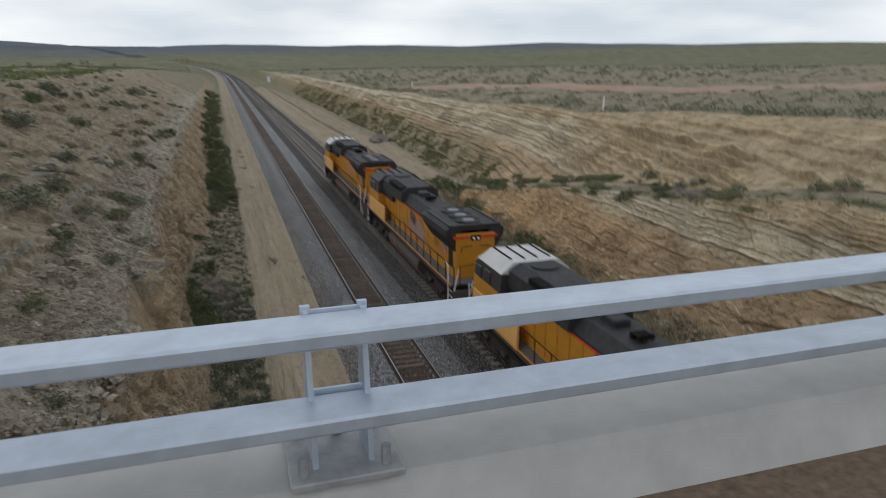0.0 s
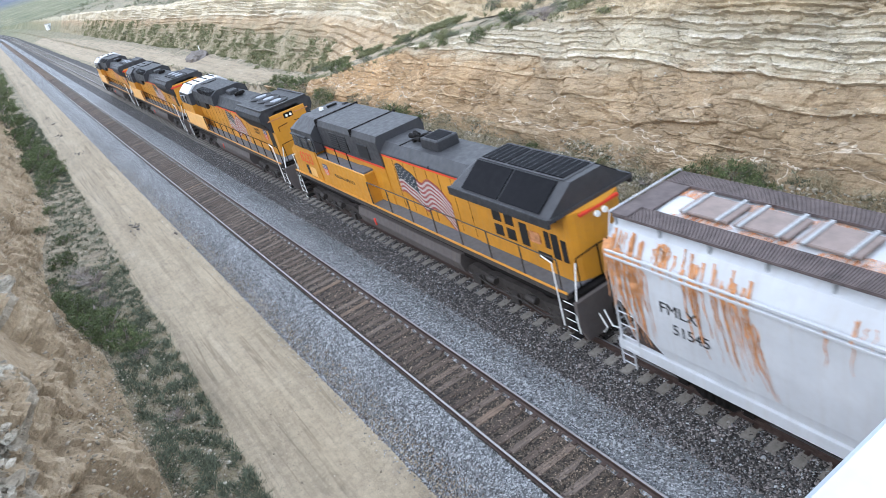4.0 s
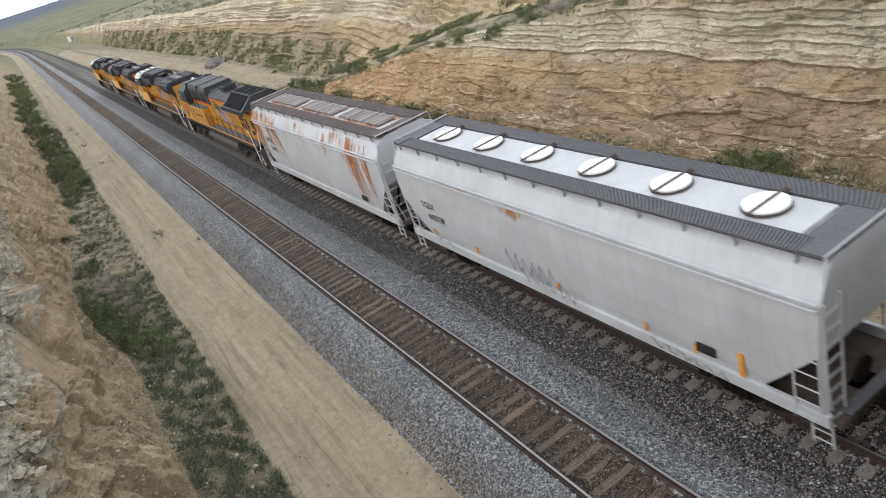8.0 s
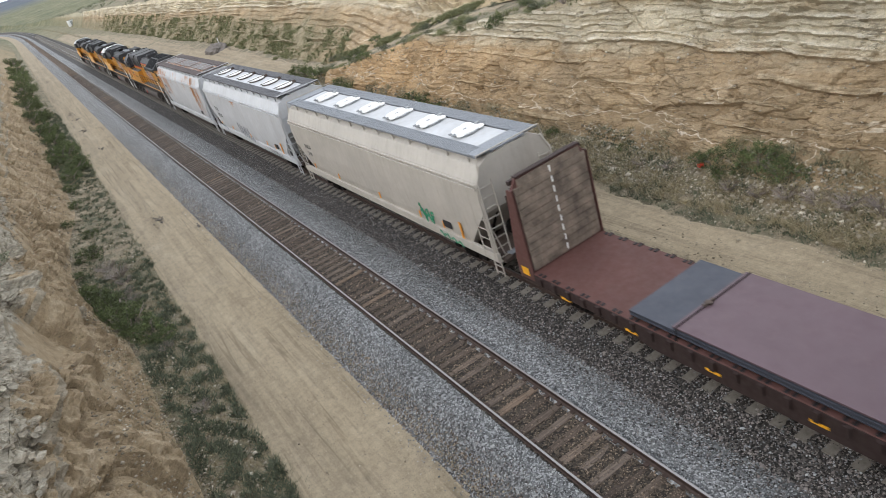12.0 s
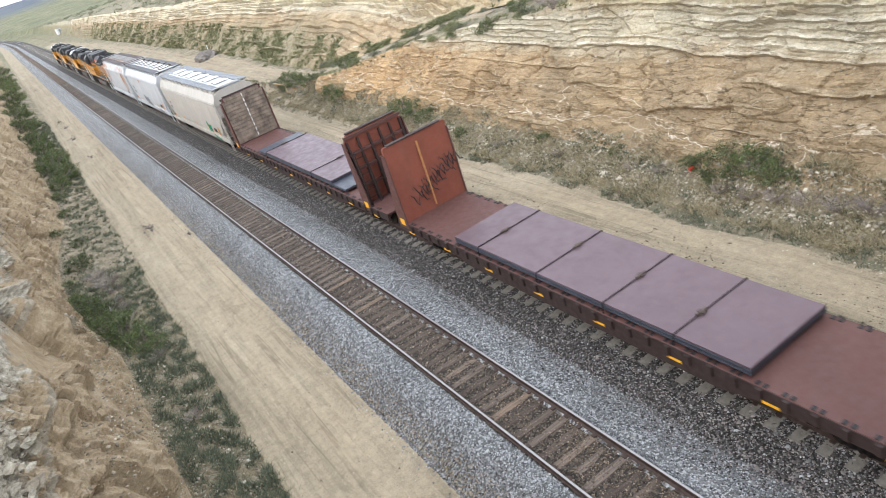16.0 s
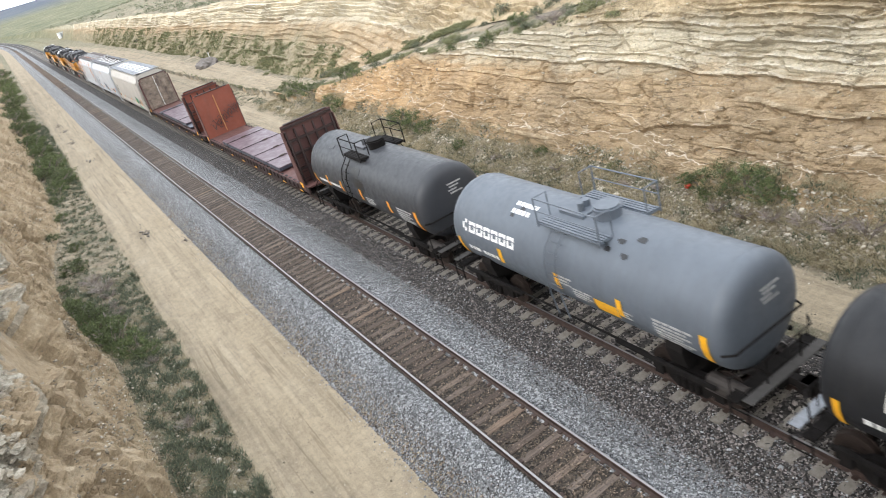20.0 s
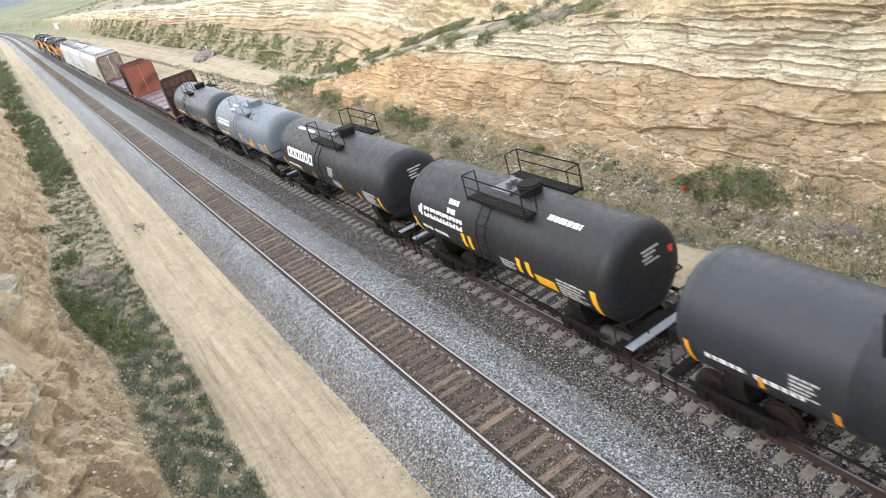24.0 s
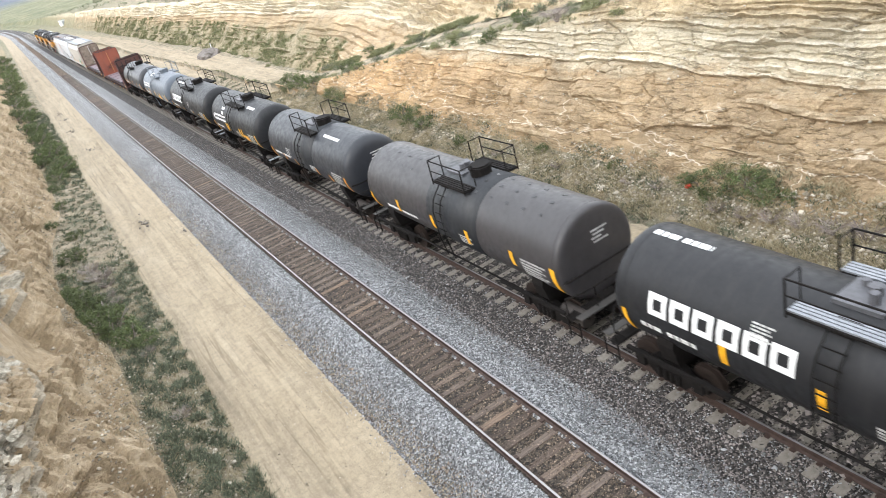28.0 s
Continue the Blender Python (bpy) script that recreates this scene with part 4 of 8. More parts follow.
    for s in (1, -1):
        y0, y1 = sorted((s * L, s * (L - 0.75)))
        part("end_walkway", boxes((-0.66, 0.66, y0, y1, top + 0.03, top + 0.085), (-1.2, -0.66, y0 if s < 0 else y1 - 0.5, y0 + 0.5 if s < 0 else y1, top + 0.1, top + 0.12)), grate, car)
        pts = [(-1.35, s * L, eave + 0.2), (-1.22, s * L, top + 0.14), (1.22, s * L, top + 0.14), (1.35, s * L, eave + 0.2)]
        part("roof_grab", pipes(0.022, pts), paint, car)
    # hatches
    if style == "covers":
        for i in range(9):
            y = (i // 3 - 1) * 4.75 + (i % 3 - 1) * 1.36
            hatch = part("hatch_cover", boxes((-0.42, 0.42, y - 0.61, y + 0.61, top + 0.05, top + 0.13), bevel=0.02), M_HATCH, car, "brown rectangular hatch cover")
            for d in (-0.42, 0.42):
                part("batten", boxes((-0.5, 0.5, y + d - 0.04, y + d + 0.04, top + 0.125, top + 0.17)), M_GALVP, hatch)
    else:
        part("hatch_deck", boxes((-0.6, 0.6, -L + 0.85, L - 0.85, top + 0.02, top + 0.06), bevel=0.01), M_WHITE, car, "clean white roof trough")
        for i in range(6):
            y = (i - 2.5) * 2.46
            bm = discs(((0, y, top + 0.05), (0, 0, 1), 0.38, 0.09), ((0, y, top + 0.13), (0, 0, 1), 0.47, 0.045), sides=28)
            # ears at the hinge and the latches
            for dx, dy, r in () if style == "lids_bar" else ((0.30, 0.36, 0.20), (0.40, -0.26, 0.19), (-0.36, -0.28, 0.15)):
                disc(bm, (dx, y + dy, top + 0.122), (0, 0, 1), r, 0.036, 14)
            lid = part("hatch_lid", bm, M_LID, car, "round white hatch lid")
            # a darker disc is added here for the shadow round the lid's rim
            part("gasket", discs(((0, y, top + 0.085), (0, 0, 1), 0.5 if style == "lids_bar" else 0.482, 0.03), sides=28), M_RUSTY if style == "lids_bar" else M_GALVP, lid, "darker disc added for the shade under the lid")
            if style == "lids_bar":
                part("lid_bar", boxes((-0.62, 0.66, y - 0.026, y + 0.026, top + 0.175, top + 0.205), (0.5, 0.68, y - 0.07, y + 0.07, top + 0.06, top + 0.18)), M_RUSTY, lid)
            else:
                for b in ((-0.6, -0.44, y - 0.12, y - 0.06, top + 0.16, top + 0.21), (-0.58, -0.46, y + 0.1, y + 0.15, top + 0.16, top + 0.21),
                          (0.42, 0.6, y - 0.05, y + 0.05, top + 0.16, top + 0.21), (-0.07, 0.07, y - 0.03, y + 0.03, top + 0.175, top + 0.195)):
                    part("lid_clamp", boxes(b), M_GALVP, lid)
    # side markings
    for text, y, z, size, mat in marks:
        lettering(car, text, size, mat, on_side(-1.562, y, z))
    for y in (L - 1.75, L * 0.45, -L * 0.05, -L * 0.45, -L + 3.0) if style != "covers" else ():
        part("reflector_strip", boxes((-1.568, -1.54, y - 0.035, y + 0.035, 1.45, 1.72)), M_ORANGE, car, "amber reflector strip")
    if style != "covers":
        part("reflector_strip", boxes((-1.568, -1.54, -L + 1.72, -L + 1.84, 1.38, 2.0)), M_ORANGE, car, "tall amber reflector strip")
    part("data_plate", boxes((-1.568, -1.54, -L + 2.45, -L + 2.95, 1.55, 1.80)), M_BLK, car)
    running_gear(car, half, half - 3.1)
    return car


def scrawl(parent, mat, y, z, length, height, seed, x=-1.566, r=0.012):
    """A faint sprayed line of loops that spells nothing."""
    rnd = random.Random(seed)
    pts, n = [], int(length / 0.055)
    for i in range(n):
        f = i / (n - 1)
        pts.append((x, y - f * length, z + height * (0.5 * math.sin(i * 0.9 + rnd.random()) + 0.25 * math.sin(i * 2.3)) - 0.12 * f))
    return part("scrawl", pipes(r, pts, sides=4), mat, parent, "sprayed scribble")


def rust_patch(parent, x, y, z, rx, ry, seed, material=None):
    """A ragged thin rust patch on the roof."""
    rnd = random.Random(seed)
    bm = bmesh.new()
    n = 12
    ring = []
    for k in range(n):
        a, q = k * math.tau / n, rnd.uniform(0.6, 1.15)
        ring.append((x + rx * q * math.cos(a), y + ry * q * math.sin(a)))
    low = [bm.verts.new((px, py, z)) for px, py in ring]
    high = [bm.verts.new((px, py, z + 0.003)) for px, py in ring]
    bm.faces.new(high)
    for k in range(n):
        bm.faces.new((low[k], low[(k + 1) % n], high[(k + 1) % n], high[k]))
    return part("rust_patch", bm, material or M_RUSTP, parent, "orange rust stain")


def rust_streak(parent, y, width, z_top, z_low, strands, drift, seed):
    """Thin rust strands that run from the roof's edge over the eave and down a hopper's side."""
    rnd = random.Random(seed)
    side = ((4.42, 1.23), (3.99, 1.475), (3.97, 1.52), (3.88, 1.553), (3.83, 1.572), (3.77, 1.572), (3.7, 1.54), (3.2, 1.558), (2.4, 1.553), (1.6, 1.51), (1.3, 1.49))
    bm = bmesh.new()
    for k in range(strands):
        c = y + rnd.gauss(0, 0.45) * width
        hi = z_top - rnd.random() * 0.25 * (z_top - z_low)
        lo = z_low + (hi - z_low) * rnd.random() ** 1.6 * 0.85
        w = rnd.uniform(0.012, 0.042) * (1.6 if k % 4 == 0 else 1.0)
        ph, last = rnd.uniform(0, 6), None
        n = 16
        for i in range(n + 1):
            z = hi + (lo - hi) * i / n
            f = (z_top - z) / (z_top - z_low)
            x = -lerp(-z, *[(-a, b) for a, b in side]) - 0.007
            h = w * (1 - 0.75 * i / n) * (0.8 + 0.3 * math.sin(i * 1.3 + ph))
            m = c + (y - c) * 0.08 * f + drift * f * f + 0.02 * math.sin(i * 0.7 + ph)
            pair = bm.verts.new((x, m - h, z)), bm.verts.new((x, m + h, z))
            if last:
                bm.faces.new((last[0], last[1], pair[1], pair[0]))
            last = pair
    run = part("rust_run", bm, M_RUSTS, parent, "orange rust run")
    run["kind"] = "stuff"
    return run


# ---- bulkhead flat cars with steel plate ----
def bulkhead(car, y, out, style):
    """An end wall; out is the side of y on which its braces stand."""
    z0, z1 = 1.12, 4.25
    t0, t1 = sorted((y, y + out * 0.10))
    bm = bmesh.new()
    c = 0.35 if style in ("planks", "red") else 0.06
    a = [(-1.42, z0), (1.42, z0), (1.42, z1 - c), (1.42 - 0.63 * c, z1), (0.63 * c - 1.42, z1), (-1.42, z1 - c)]
    prism_y(bm, a, t0, t1)
    part("bulkhead", bm, M_REDPL if style in ("steel", "red") else M_BROWN, car, "tall end bulkhead")
    if style == "planks":
        for i in range(13):
            z = z0 + 0.06 + i * 0.233
            w = 1.36 if i < 12 else 1.2
            j = 0.012 * ((i * 7) % 3)
            y0, y1 = sorted((y - out * (0.05 + j), y - out * 0.004))
            part("plank", boxes((-w, w, y0, y1, z, z + 0.22), bevel=0.008), M_PLANK, car)
    y0, y1 = sorted((y - out * 0.075, y - out * 0.002))
    for k in range(9 if style == "planks" else 1):
        h = 0.2 if style == "planks" else 2.7
        z = z0 + 0.15 + k * 0.33
        part("lashing_strip", boxes((-0.03, 0.03, y0, y1, z, z + h)), M_GRAB if style == "planks" else M_ORANGEP, car)
    for i in range(6):
        bm = bmesh.new()
        x = -1.3 + i * 0.52
        prism_x(bm, [(y + out * 0.1, z1 - 0.3), (y + out * 0.2, z1 - 0.3), (y + out * 0.5, z0), (y + out * 0.1, z0)], x - 0.04, x + 0.04)
        part("brace", bm, M_BROWND, car, "dark steel rib of the bulkhead")
    for z in (1.9, 2.7, 3.4, z1 - 0.12):
        b0, b1 = sorted((y + out * 0.1, y + out * 0.22))
        part("crossbar", boxes((-1.38, 1.38, b0, b1, z - 0.06, z + 0.06)), M_BROWN if style == "red" else M_BROWND, car)
    for s in (-1, 1):
        bm = bmesh.new()
        x0, x1 = sorted((s * 1.42, s * 1.47))
        prism_x(bm, [(y - out * 0.06, z0 - 0.25), (y - out * 0.05, z1 - 0.3), (y + out * 0.2, z1 - 0.3), (y + out * 0.62, z0 + 0.4), (y + out * 0.62, z0 - 0.25)], x0, x1)
        part("side_gusset", bm, M_BROWN, car)
    part("top_cap", boxes((-1.22, 1.22, t0 - 0.05, t1 + 0.05, z1, z1 + 0.05), bevel=0.015), M_BROWND, car)
    m0, m1 = sorted((y + out * 0.22, y + out * 0.34))
    part("reflector_strip", boxes((-1.478, -1.465, m0 - 0.1, m1 + 0.12, 1.0, 1.28)), M_REFL, car, "yellow reflector strip")
    ladder(car, "end_ladder", -1.1, y + out * 0.55, 1.0, 3.6, 0.42, "x", M_BROWND)
    part("brake_wheel", discs(((0.3, y + out * 0.5, 2.05), (0, out, 0), 0.26, 0.05)), M_UNDER, car)


def flat_car(label, front, rear, style):
    half = (front - rear) / 2
    car = thing("bulkhead_flat_car", label, "railcar", "freight cars of the train")
    L = half - 0.45
    part("deck", boxes((-1.44, 1.44, -L, L, 1.02, 1.12), bevel=0.01), M_BROWN, car, "worn oxide red steel deck")
    for s in (-1, 1):
        x0, x1 = sorted((s * 1.36, s * 1.46))
        bm = bmesh.new()
        prism_x(bm, [(-L, 1.1), (-L, 0.78), (-L * 0.62, 0.75), (-L * 0.5, 0.5), (L * 0.5, 0.5), (L * 0.62, 0.75), (L, 0.78), (L, 1.1)], x0, x1)
        part("side_sill", bm, M_BROWND, car)
        for y in np.arange(-L + 0.9, L - 0.6, 0.62):
            part("stake_pocket", boxes((min(s * 1.44, s * 1.53), max(s * 1.44, s * 1.53), y - 0.07, y + 0.07, 0.82, 1.09)), M_BROWND, car)
            for d in (-0.09, 0.09):
                part("tie_down", boxes((min(s * 1.3, s * 1.42), max(s * 1.3, s * 1.42), y + d - 0.045, y + d + 0.045, 1.115, 1.14)), M_GRILLE, car)
    part("centre_sill", boxes((-0.35, 0.35, -L - 0.2, L + 0.2, 0.62, 1.02)), M_UNDER, car)
    for y in np.arange(-L + 1.2, L - 0.5, 2.55):
        part("reflector_strip", boxes((-1.475, -1.455, y - 0.2, y + 0.2, 0.71, 0.78)), M_REFL, car, "yellow reflector strip")
    if style == "planks":
        bulkhead(car, L - 0.6, 1, "planks")
        bulkhead(car, -L + 2.1, -1, "red")
    else:
        bulkhead(car, L - 0.75, 1, "steel")
        bulkhead(car, -L + 1.0, -1, "plain")
        for k in range(9):
            scrawl(car, M_BLK, 0.0, 0.0, 0.8, 0.45, 40 + k, 0.0, 0.017).matrix_basis = Matrix.Translation((-1.0 + 0.24 * k, L - 0.765, 1.9 + 0.11 * k + 0.12 * (k % 2))) @ pose(0, 0, 0, 0, 8, 90)
    running_gear(car, half, half - 2.6)
    return car


def plate_stack(label, y0, y1, layers, skip, lashed):
    """Flat steel plates on bearers, lashed down across the top."""
    load = thing("steel_plate_stack", label, "steel plates", "loads of steel plate")
    for y in np.arange(y0 + 0.5, y1, 1.8):
        part("bearer", boxes((-1.2, 1.2, y - 0.06, y + 0.06, 0.0, 0.09)), M_PLANK, load, "timber bearer")
    z = 0.09
    for i in range(layers):
        a, b = y0 + skip * (i > 1), y1 - skip * 0.95 * (i > 2)
        w = 1.36 - 0.015 * (i % 2)
        part("plate", boxes((-w, w, a, b, z, z + 0.05), bevel=0.005), M_PLATE if i == layers - 1 else M_PLATEB, load)
        z += 0.054
    n = 0
    for y in lashed:
        strap = part("lashing_chain", pipes(0.016, [(-1.42, y, -0.02), (-1.37, y, z + 0.012), (1.37, y, z + 0.012), (1.42, y, -0.02)], sides=5), M_UNDER, load, "dark lashing chain")
        x = (-0.2, 0.35, 0.1, -0.35)[n % 4]
        part("binder", boxes((x - 0.18, x + 0.18, y - 0.035, y + 0.035, z + 0.01, z + 0.07), (x - 0.05, x + 0.05, y - 0.09, y + 0.09, z + 0.01, z + 0.06)), M_RUSTY, strap)
        n += 1
    return load


# ---- tank cars ----
R, ZC = 1.42, 2.37


def patch(bm, y0, y1, a0, a1, r, t=0.006, k=None):
    """A thin curved plate on the barrel; angles in degrees from the near side (0) up to the top (90)."""
    k = k or max(1, int(abs(a1 - a0) / 8))
    rows = []
    for rr in (r, r + t):
        for y in (y0, y1):
            rows.append([bm.verts.new((-rr * math.cos(radians(a0 + (a1 - a0) * i / k)), y, ZC + rr * math.sin(radians(a0 + (a1 - a0) * i / k)))) for i in range(k + 1)])
    b0, b1, t0, t1 = rows
    for i in range(k):
        bm.faces.new((t0[i], t1[i], t1[i + 1], t0[i + 1]))
        bm.faces.new((b0[i], b0[i + 1], b1[i + 1], b1[i]))
        bm.faces.new((b0[i], t0[i], t0[i + 1], b0[i + 1]))
        bm.faces.new((b1[i], b1[i + 1], t1[i + 1], t1[i]))
    bm.faces.new((b0[0], b1[0], t1[0], t0[0]))
    bm.faces.new((b0[k], t0[k], t1[k], b1[k]))


def patches(r, *specs):
    bm = bmesh.new()
    for s in specs:
        patch(bm, *s, r)
    return bm


def barrel(bm, L, head, r, sides=56, knuckle=7.0):
    # dished heads: nearly flat in the middle, turned over in a tight knuckle
    dish = [(head * math.sqrt(max(0.0, 1 - q ** knuckle)), r * q) for q in (0.001, 0.3, 0.55, 0.7, 0.8, 0.87, 0.92, 0.96, 0.985, 0.997)]
    rings = [(-L - d, q) for d, q in dish]
    rings += [(y, r) for y in np.linspace(-L, L, 7)]
    rings += [(L + d, q) for d, q in reversed(dish)]
    loft_y(bm, [(y, [(rr * math.cos(k * math.tau / sides), ZC + rr * math.sin(k * math.tau / sides)) for k in range(sides)]) for y, rr in rings])


def mark_blocks(parent, y, z_deg, n, size, mat, name="maker_mark"):
    """A row of plain blocky shapes, the size and colour of the painted maker's mark; no letters."""
    w = size * 0.92
    deg = math.degrees(size / R)
    for i in range(n):
        bm = bmesh.new()
        a = y - i * w * 1.2
        g = deg
        t = w * 0.26
        # plain bold blocks, each with a slit through it
        patch(bm, a - w, a - w + t, z_deg, z_deg + g, R + 0.004)
        patch(bm, a - t, a, z_deg, z_deg + g, R + 0.004)
        patch(bm, a - w + t, a - t, z_deg + g * 0.74, z_deg + g, R + 0.004)
        patch(bm, a - w + t, a - t, z_deg, z_deg + g * 0.26, R + 0.004)
        part(name, bm, mat, parent, "bold white painted block")


def bars(specs, word=1.0):
    """Lines of unreadable print: (y, degrees, length, lines, line height in degrees); word: how long its runs are."""
    bm = bmesh.new()
    for y, a, length, lines, h in specs:
        for i in range(lines):
            l = length * (1.0, 0.82, 0.93, 0.7)[i % 4]
            # broken into runs of word length
            at, k = y, 0
            while at > y - l:
                w = min(h * 0.02 * (2.2, 1.5, 3.1, 1.9)[(k + i) % 4] * 2.2 * word, at - (y - l))
                patch(bm, at - w, at, a - i * h * 1.8, a - i * h * 1.8 + h, R + 0.004)
                at -= w + h * (0.016 if word == 1.0 else 0.009)
                k += 1
    return bm


def tank_car(label, front, rear, paint, look_of):
    half = (front - rear) / 2
    car = thing("tank_car", label, "railcar", "freight cars of the train")
    head = look_of.get("head", 0.40)
    L = half - 0.96 - head
    bm = bmesh.new()
    barrel(bm, L, head, R, knuckle=look_of.get("knuckle", 7.0))
    part("barrel", bm, paint, car, smooth=True)
    band = look_of.get("band")
    if band:
        y0, y1, mat = band
        part("jacket_band", patches(R + 0.002, (y0, y1, -90, 270)), mat, car, "darker band of spilled product", smooth=True)
    for y in (-L * 0.985, L * 0.985):
        part("girth_seam", patches(R + 0.001, (y - 0.025, y + 0.025, -90, 270)), paint, car)
    # underframe: stub sills, saddles and end decks
    for s in (1, -1):
        e = s * (half - 0.42)
        y0, y1 = sorted((e, s * (L - 2.7)))
        part("stub_sill", boxes((-0.32, 0.32, y0, y1, 0.72, 1.02), bevel=0.02), M_UNDER, car)
        bm = bmesh.new()
        ys = s * (L - 1.15)
        prism_y(bm, [(-1.3, 1.5), (-1.15, 0.95), (-0.4, 0.82), (0.4, 0.82), (1.15, 0.95), (1.3, 1.5), (1.25, 1.75), (0.7, 1.3), (-0.7, 1.3), (-1.25, 1.75)], ys - 0.25, ys + 0.25)
        part("saddle", bm, M_UNDER, car)
        d0, d1 = sorted((e - s * 0.30, e - s * 0.62))
        part("end_deck", boxes((-1.42, 1.42, d0, d1, 0.90, 0.97), bevel=0.01), M_UNDER, car, "dark end platform")
        for i in range(3):
            part("deck_slat", boxes((-1.42, 1.42, d0 + 0.03 + 0.1 * i, d0 + 0.08 + 0.1 * i, 0.97, 0.995)), M_UNDER, car)
        b0, b1 = sorted((e + s * 0.02, e - s * 0.24))
        part("crossover_board", boxes((-1.36, 1.36, b0, b1, 1.0, 1.035), bevel=0.008), M_GRATE2 if look_of.get("pale_ends") else M_WALKR, car, "grey steel crossover board")
        for x in (-1.1, 1.1):
            part("board_bracket", boxes((x - 0.03, x + 0.03, min(b0, d0), max(b1, d1), 0.93, 1.0)), M_UNDER, car)
        bm = bmesh.new()
        pipe(bm, [(-1.38, e - s * 0.5, 0.93), (-1.40, e - s * 0.5, 1.55), (-1.0, e - s * 0.15, 1.7), (1.0, e - s * 0.15, 1.7), (1.40, e - s * 0.5, 1.55), (1.38, e - s * 0.5, 0.93)], 0.024)
        for x in (-0.6, 0.6):
            pipe(bm, [(x, e - s * 0.15, 0.93), (x, e - s * 0.15, 1.7)], 0.02)
        part("end_handrail", bm, M_UNDER, car)
        for sx in (-1, 1):
            ladder(car, "step", sx * 1.4, e - s * 0.3, 0.36, 0.93, 0.46, "y", M_UNDER, 0.25)
            b0, b1 = sorted((s * (L + 0.05), s * (L - 3.0)))
            part("side_rail", boxes((min(sx * 1.34, sx * 1.42), max(sx * 1.34, sx * 1.42), b0, b1, 0.96, 1.05)), M_UNDER, car)
    part("air_reservoir", discs(((-1.0, -L - 0.55, 0.78), (0, 1, 0), 0.24, 0.95), sides=16), M_LTRUCK, car)
    part("long_pipe", pipes(0.035, [(-1.3, L - 2, 1.0), (-1.3, -L + 2, 1.0)], [(1.3, L - 2, 1.0), (1.3, -L + 2, 1.0)]), M_UNDER, car)
    part("bottom_outlet", discs(((0, 0.2, 0.66), (0, 0, 1), 0.28, 0.4), sides=12), M_UNDER, car)
    # top platform with rails, manway and valve box
    py, pl = look_of.get("platform", (0.3, 1.15))
    zt = ZC + R
    plat_mat = look_of.get("platform_paint", M_UNDER)
    slat_mat = look_of.get("grating", plat_mat)
    for s in (-1, 1):
        x0, x1 = sorted((s * 0.66, s * 1.06))
        part("top_platform", boxes((x0 - 0.02, x1 + 0.02, py - pl, py + pl, zt - 0.2, zt - 0.14), bevel=0.01), plat_mat, car, "platform beside the manway")
        for i in range(4):
            a = x0 + 0.1 * i
            part("grating_slat", boxes((a + 0.015, a + 0.085, py - pl, py + pl, zt - 0.14, zt - 0.1)), slat_mat, car)
    for s in (-1, 1):
        bm = bmesh.new()
        x = s * 1.09
        for y in (py - pl, py + pl):
            pipe(bm, [(x, y, zt - 0.25), (x, y, zt + 0.62)], 0.026)
        pipe(bm, [(x, py - pl, zt + 0.62), (x, py + pl, zt + 0.62)], 0.022)
        pipe(bm, [(x, py - pl, zt + 0.25), (x, py + pl, zt + 0.25)], 0.018)
        for y in (py - pl, py + pl):
            pipe(bm, [(x, y, zt + 0.62), (s * 0.62, y, zt + 0.62), (s * 0.62, y, zt - 0.1)], 0.022)
        part("platform_rail", bm, plat_mat, car, "bent pipe handrail")
    bm = discs(((0, py - 0.45, zt - 0.1), (0, 0, 1), 0.36, 0.32), ((0, py - 0.45, zt + 0.22), (0, 0, 1), 0.40, 0.06), ((0, py - 0.45, zt + 0.28), (0, 0, 1), 0.34, 0.05))
    part("manway", bm, look_of.get("dome", M_UNDER), car, "round manway with a bolted cover")
    bm = discs(((0.1, py + 0.5, zt - 0.1), (0, 0, 1), 0.13, 0.3), ((-0.2, py + 0.35, zt - 0.1), (0, 0, 1), 0.09, 0.36), ((0.25, py + 0.75, zt - 0.1), (0, 0, 1), 0.08, 0.26), sides=10)
    box(bm, -0.45, 0.45, py + 0.05, py + 1.0, zt - 0.08, zt + 0.02)
    part("valve", bm, look_of.get("dome", M_GRATE), car, "valves and pipe stubs")
    for s in (-1, 1):
        bm = bmesh.new()
        for yy in (py + 0.25, py + 0.7):
            pipe(bm, [(s * 1.02, yy, zt - 0.2), (s * 1.40, yy, zt - 0.62), (s * 1.54, yy, ZC + 0.4), (s * 1.53, yy, ZC - 0.6), (s * 1.40, yy, 1.0)], 0.022)
        for a in np.arange(-35, 62, 12):
            c, sn = math.cos(radians(a)) * (R + 0.08), math.sin(radians(a)) * (R + 0.08)
            pipe(bm, [(s * c, py + 0.25, ZC + sn), (s * c, py + 0.7, ZC + sn)], 0.016, 5)
        part("side_ladder", bm, plat_mat, car)
    # markings
    strips = [(L - 0.16, L - 0.02, -36, -3), (L * 0.62 - 0.07, L * 0.62 + 0.07, -24, -9), (L * 0.3 - 0.07, L * 0.3 + 0.07, -26, -11), (-L * 0.28 - 0.07, -L * 0.28 + 0.07, -26, -10),
              (-L * 0.6 - 0.07, -L * 0.6 + 0.07, -27, -12), (-L + 0.02, -L + 0.18, -34, -2)]
    if look_of.get("strips"):
        strips = [strips[0], (-L + 0.0, -L + 0.2, -32, 3)] + [(y - 0.09, y + 0.09, -18, 3) for y in look_of["strips"]]
    for strip in strips:
        part("reflector_strip", patches(R + 0.014, strip), look_of.get("strip", M_REFL), car, "yellow reflector strip")
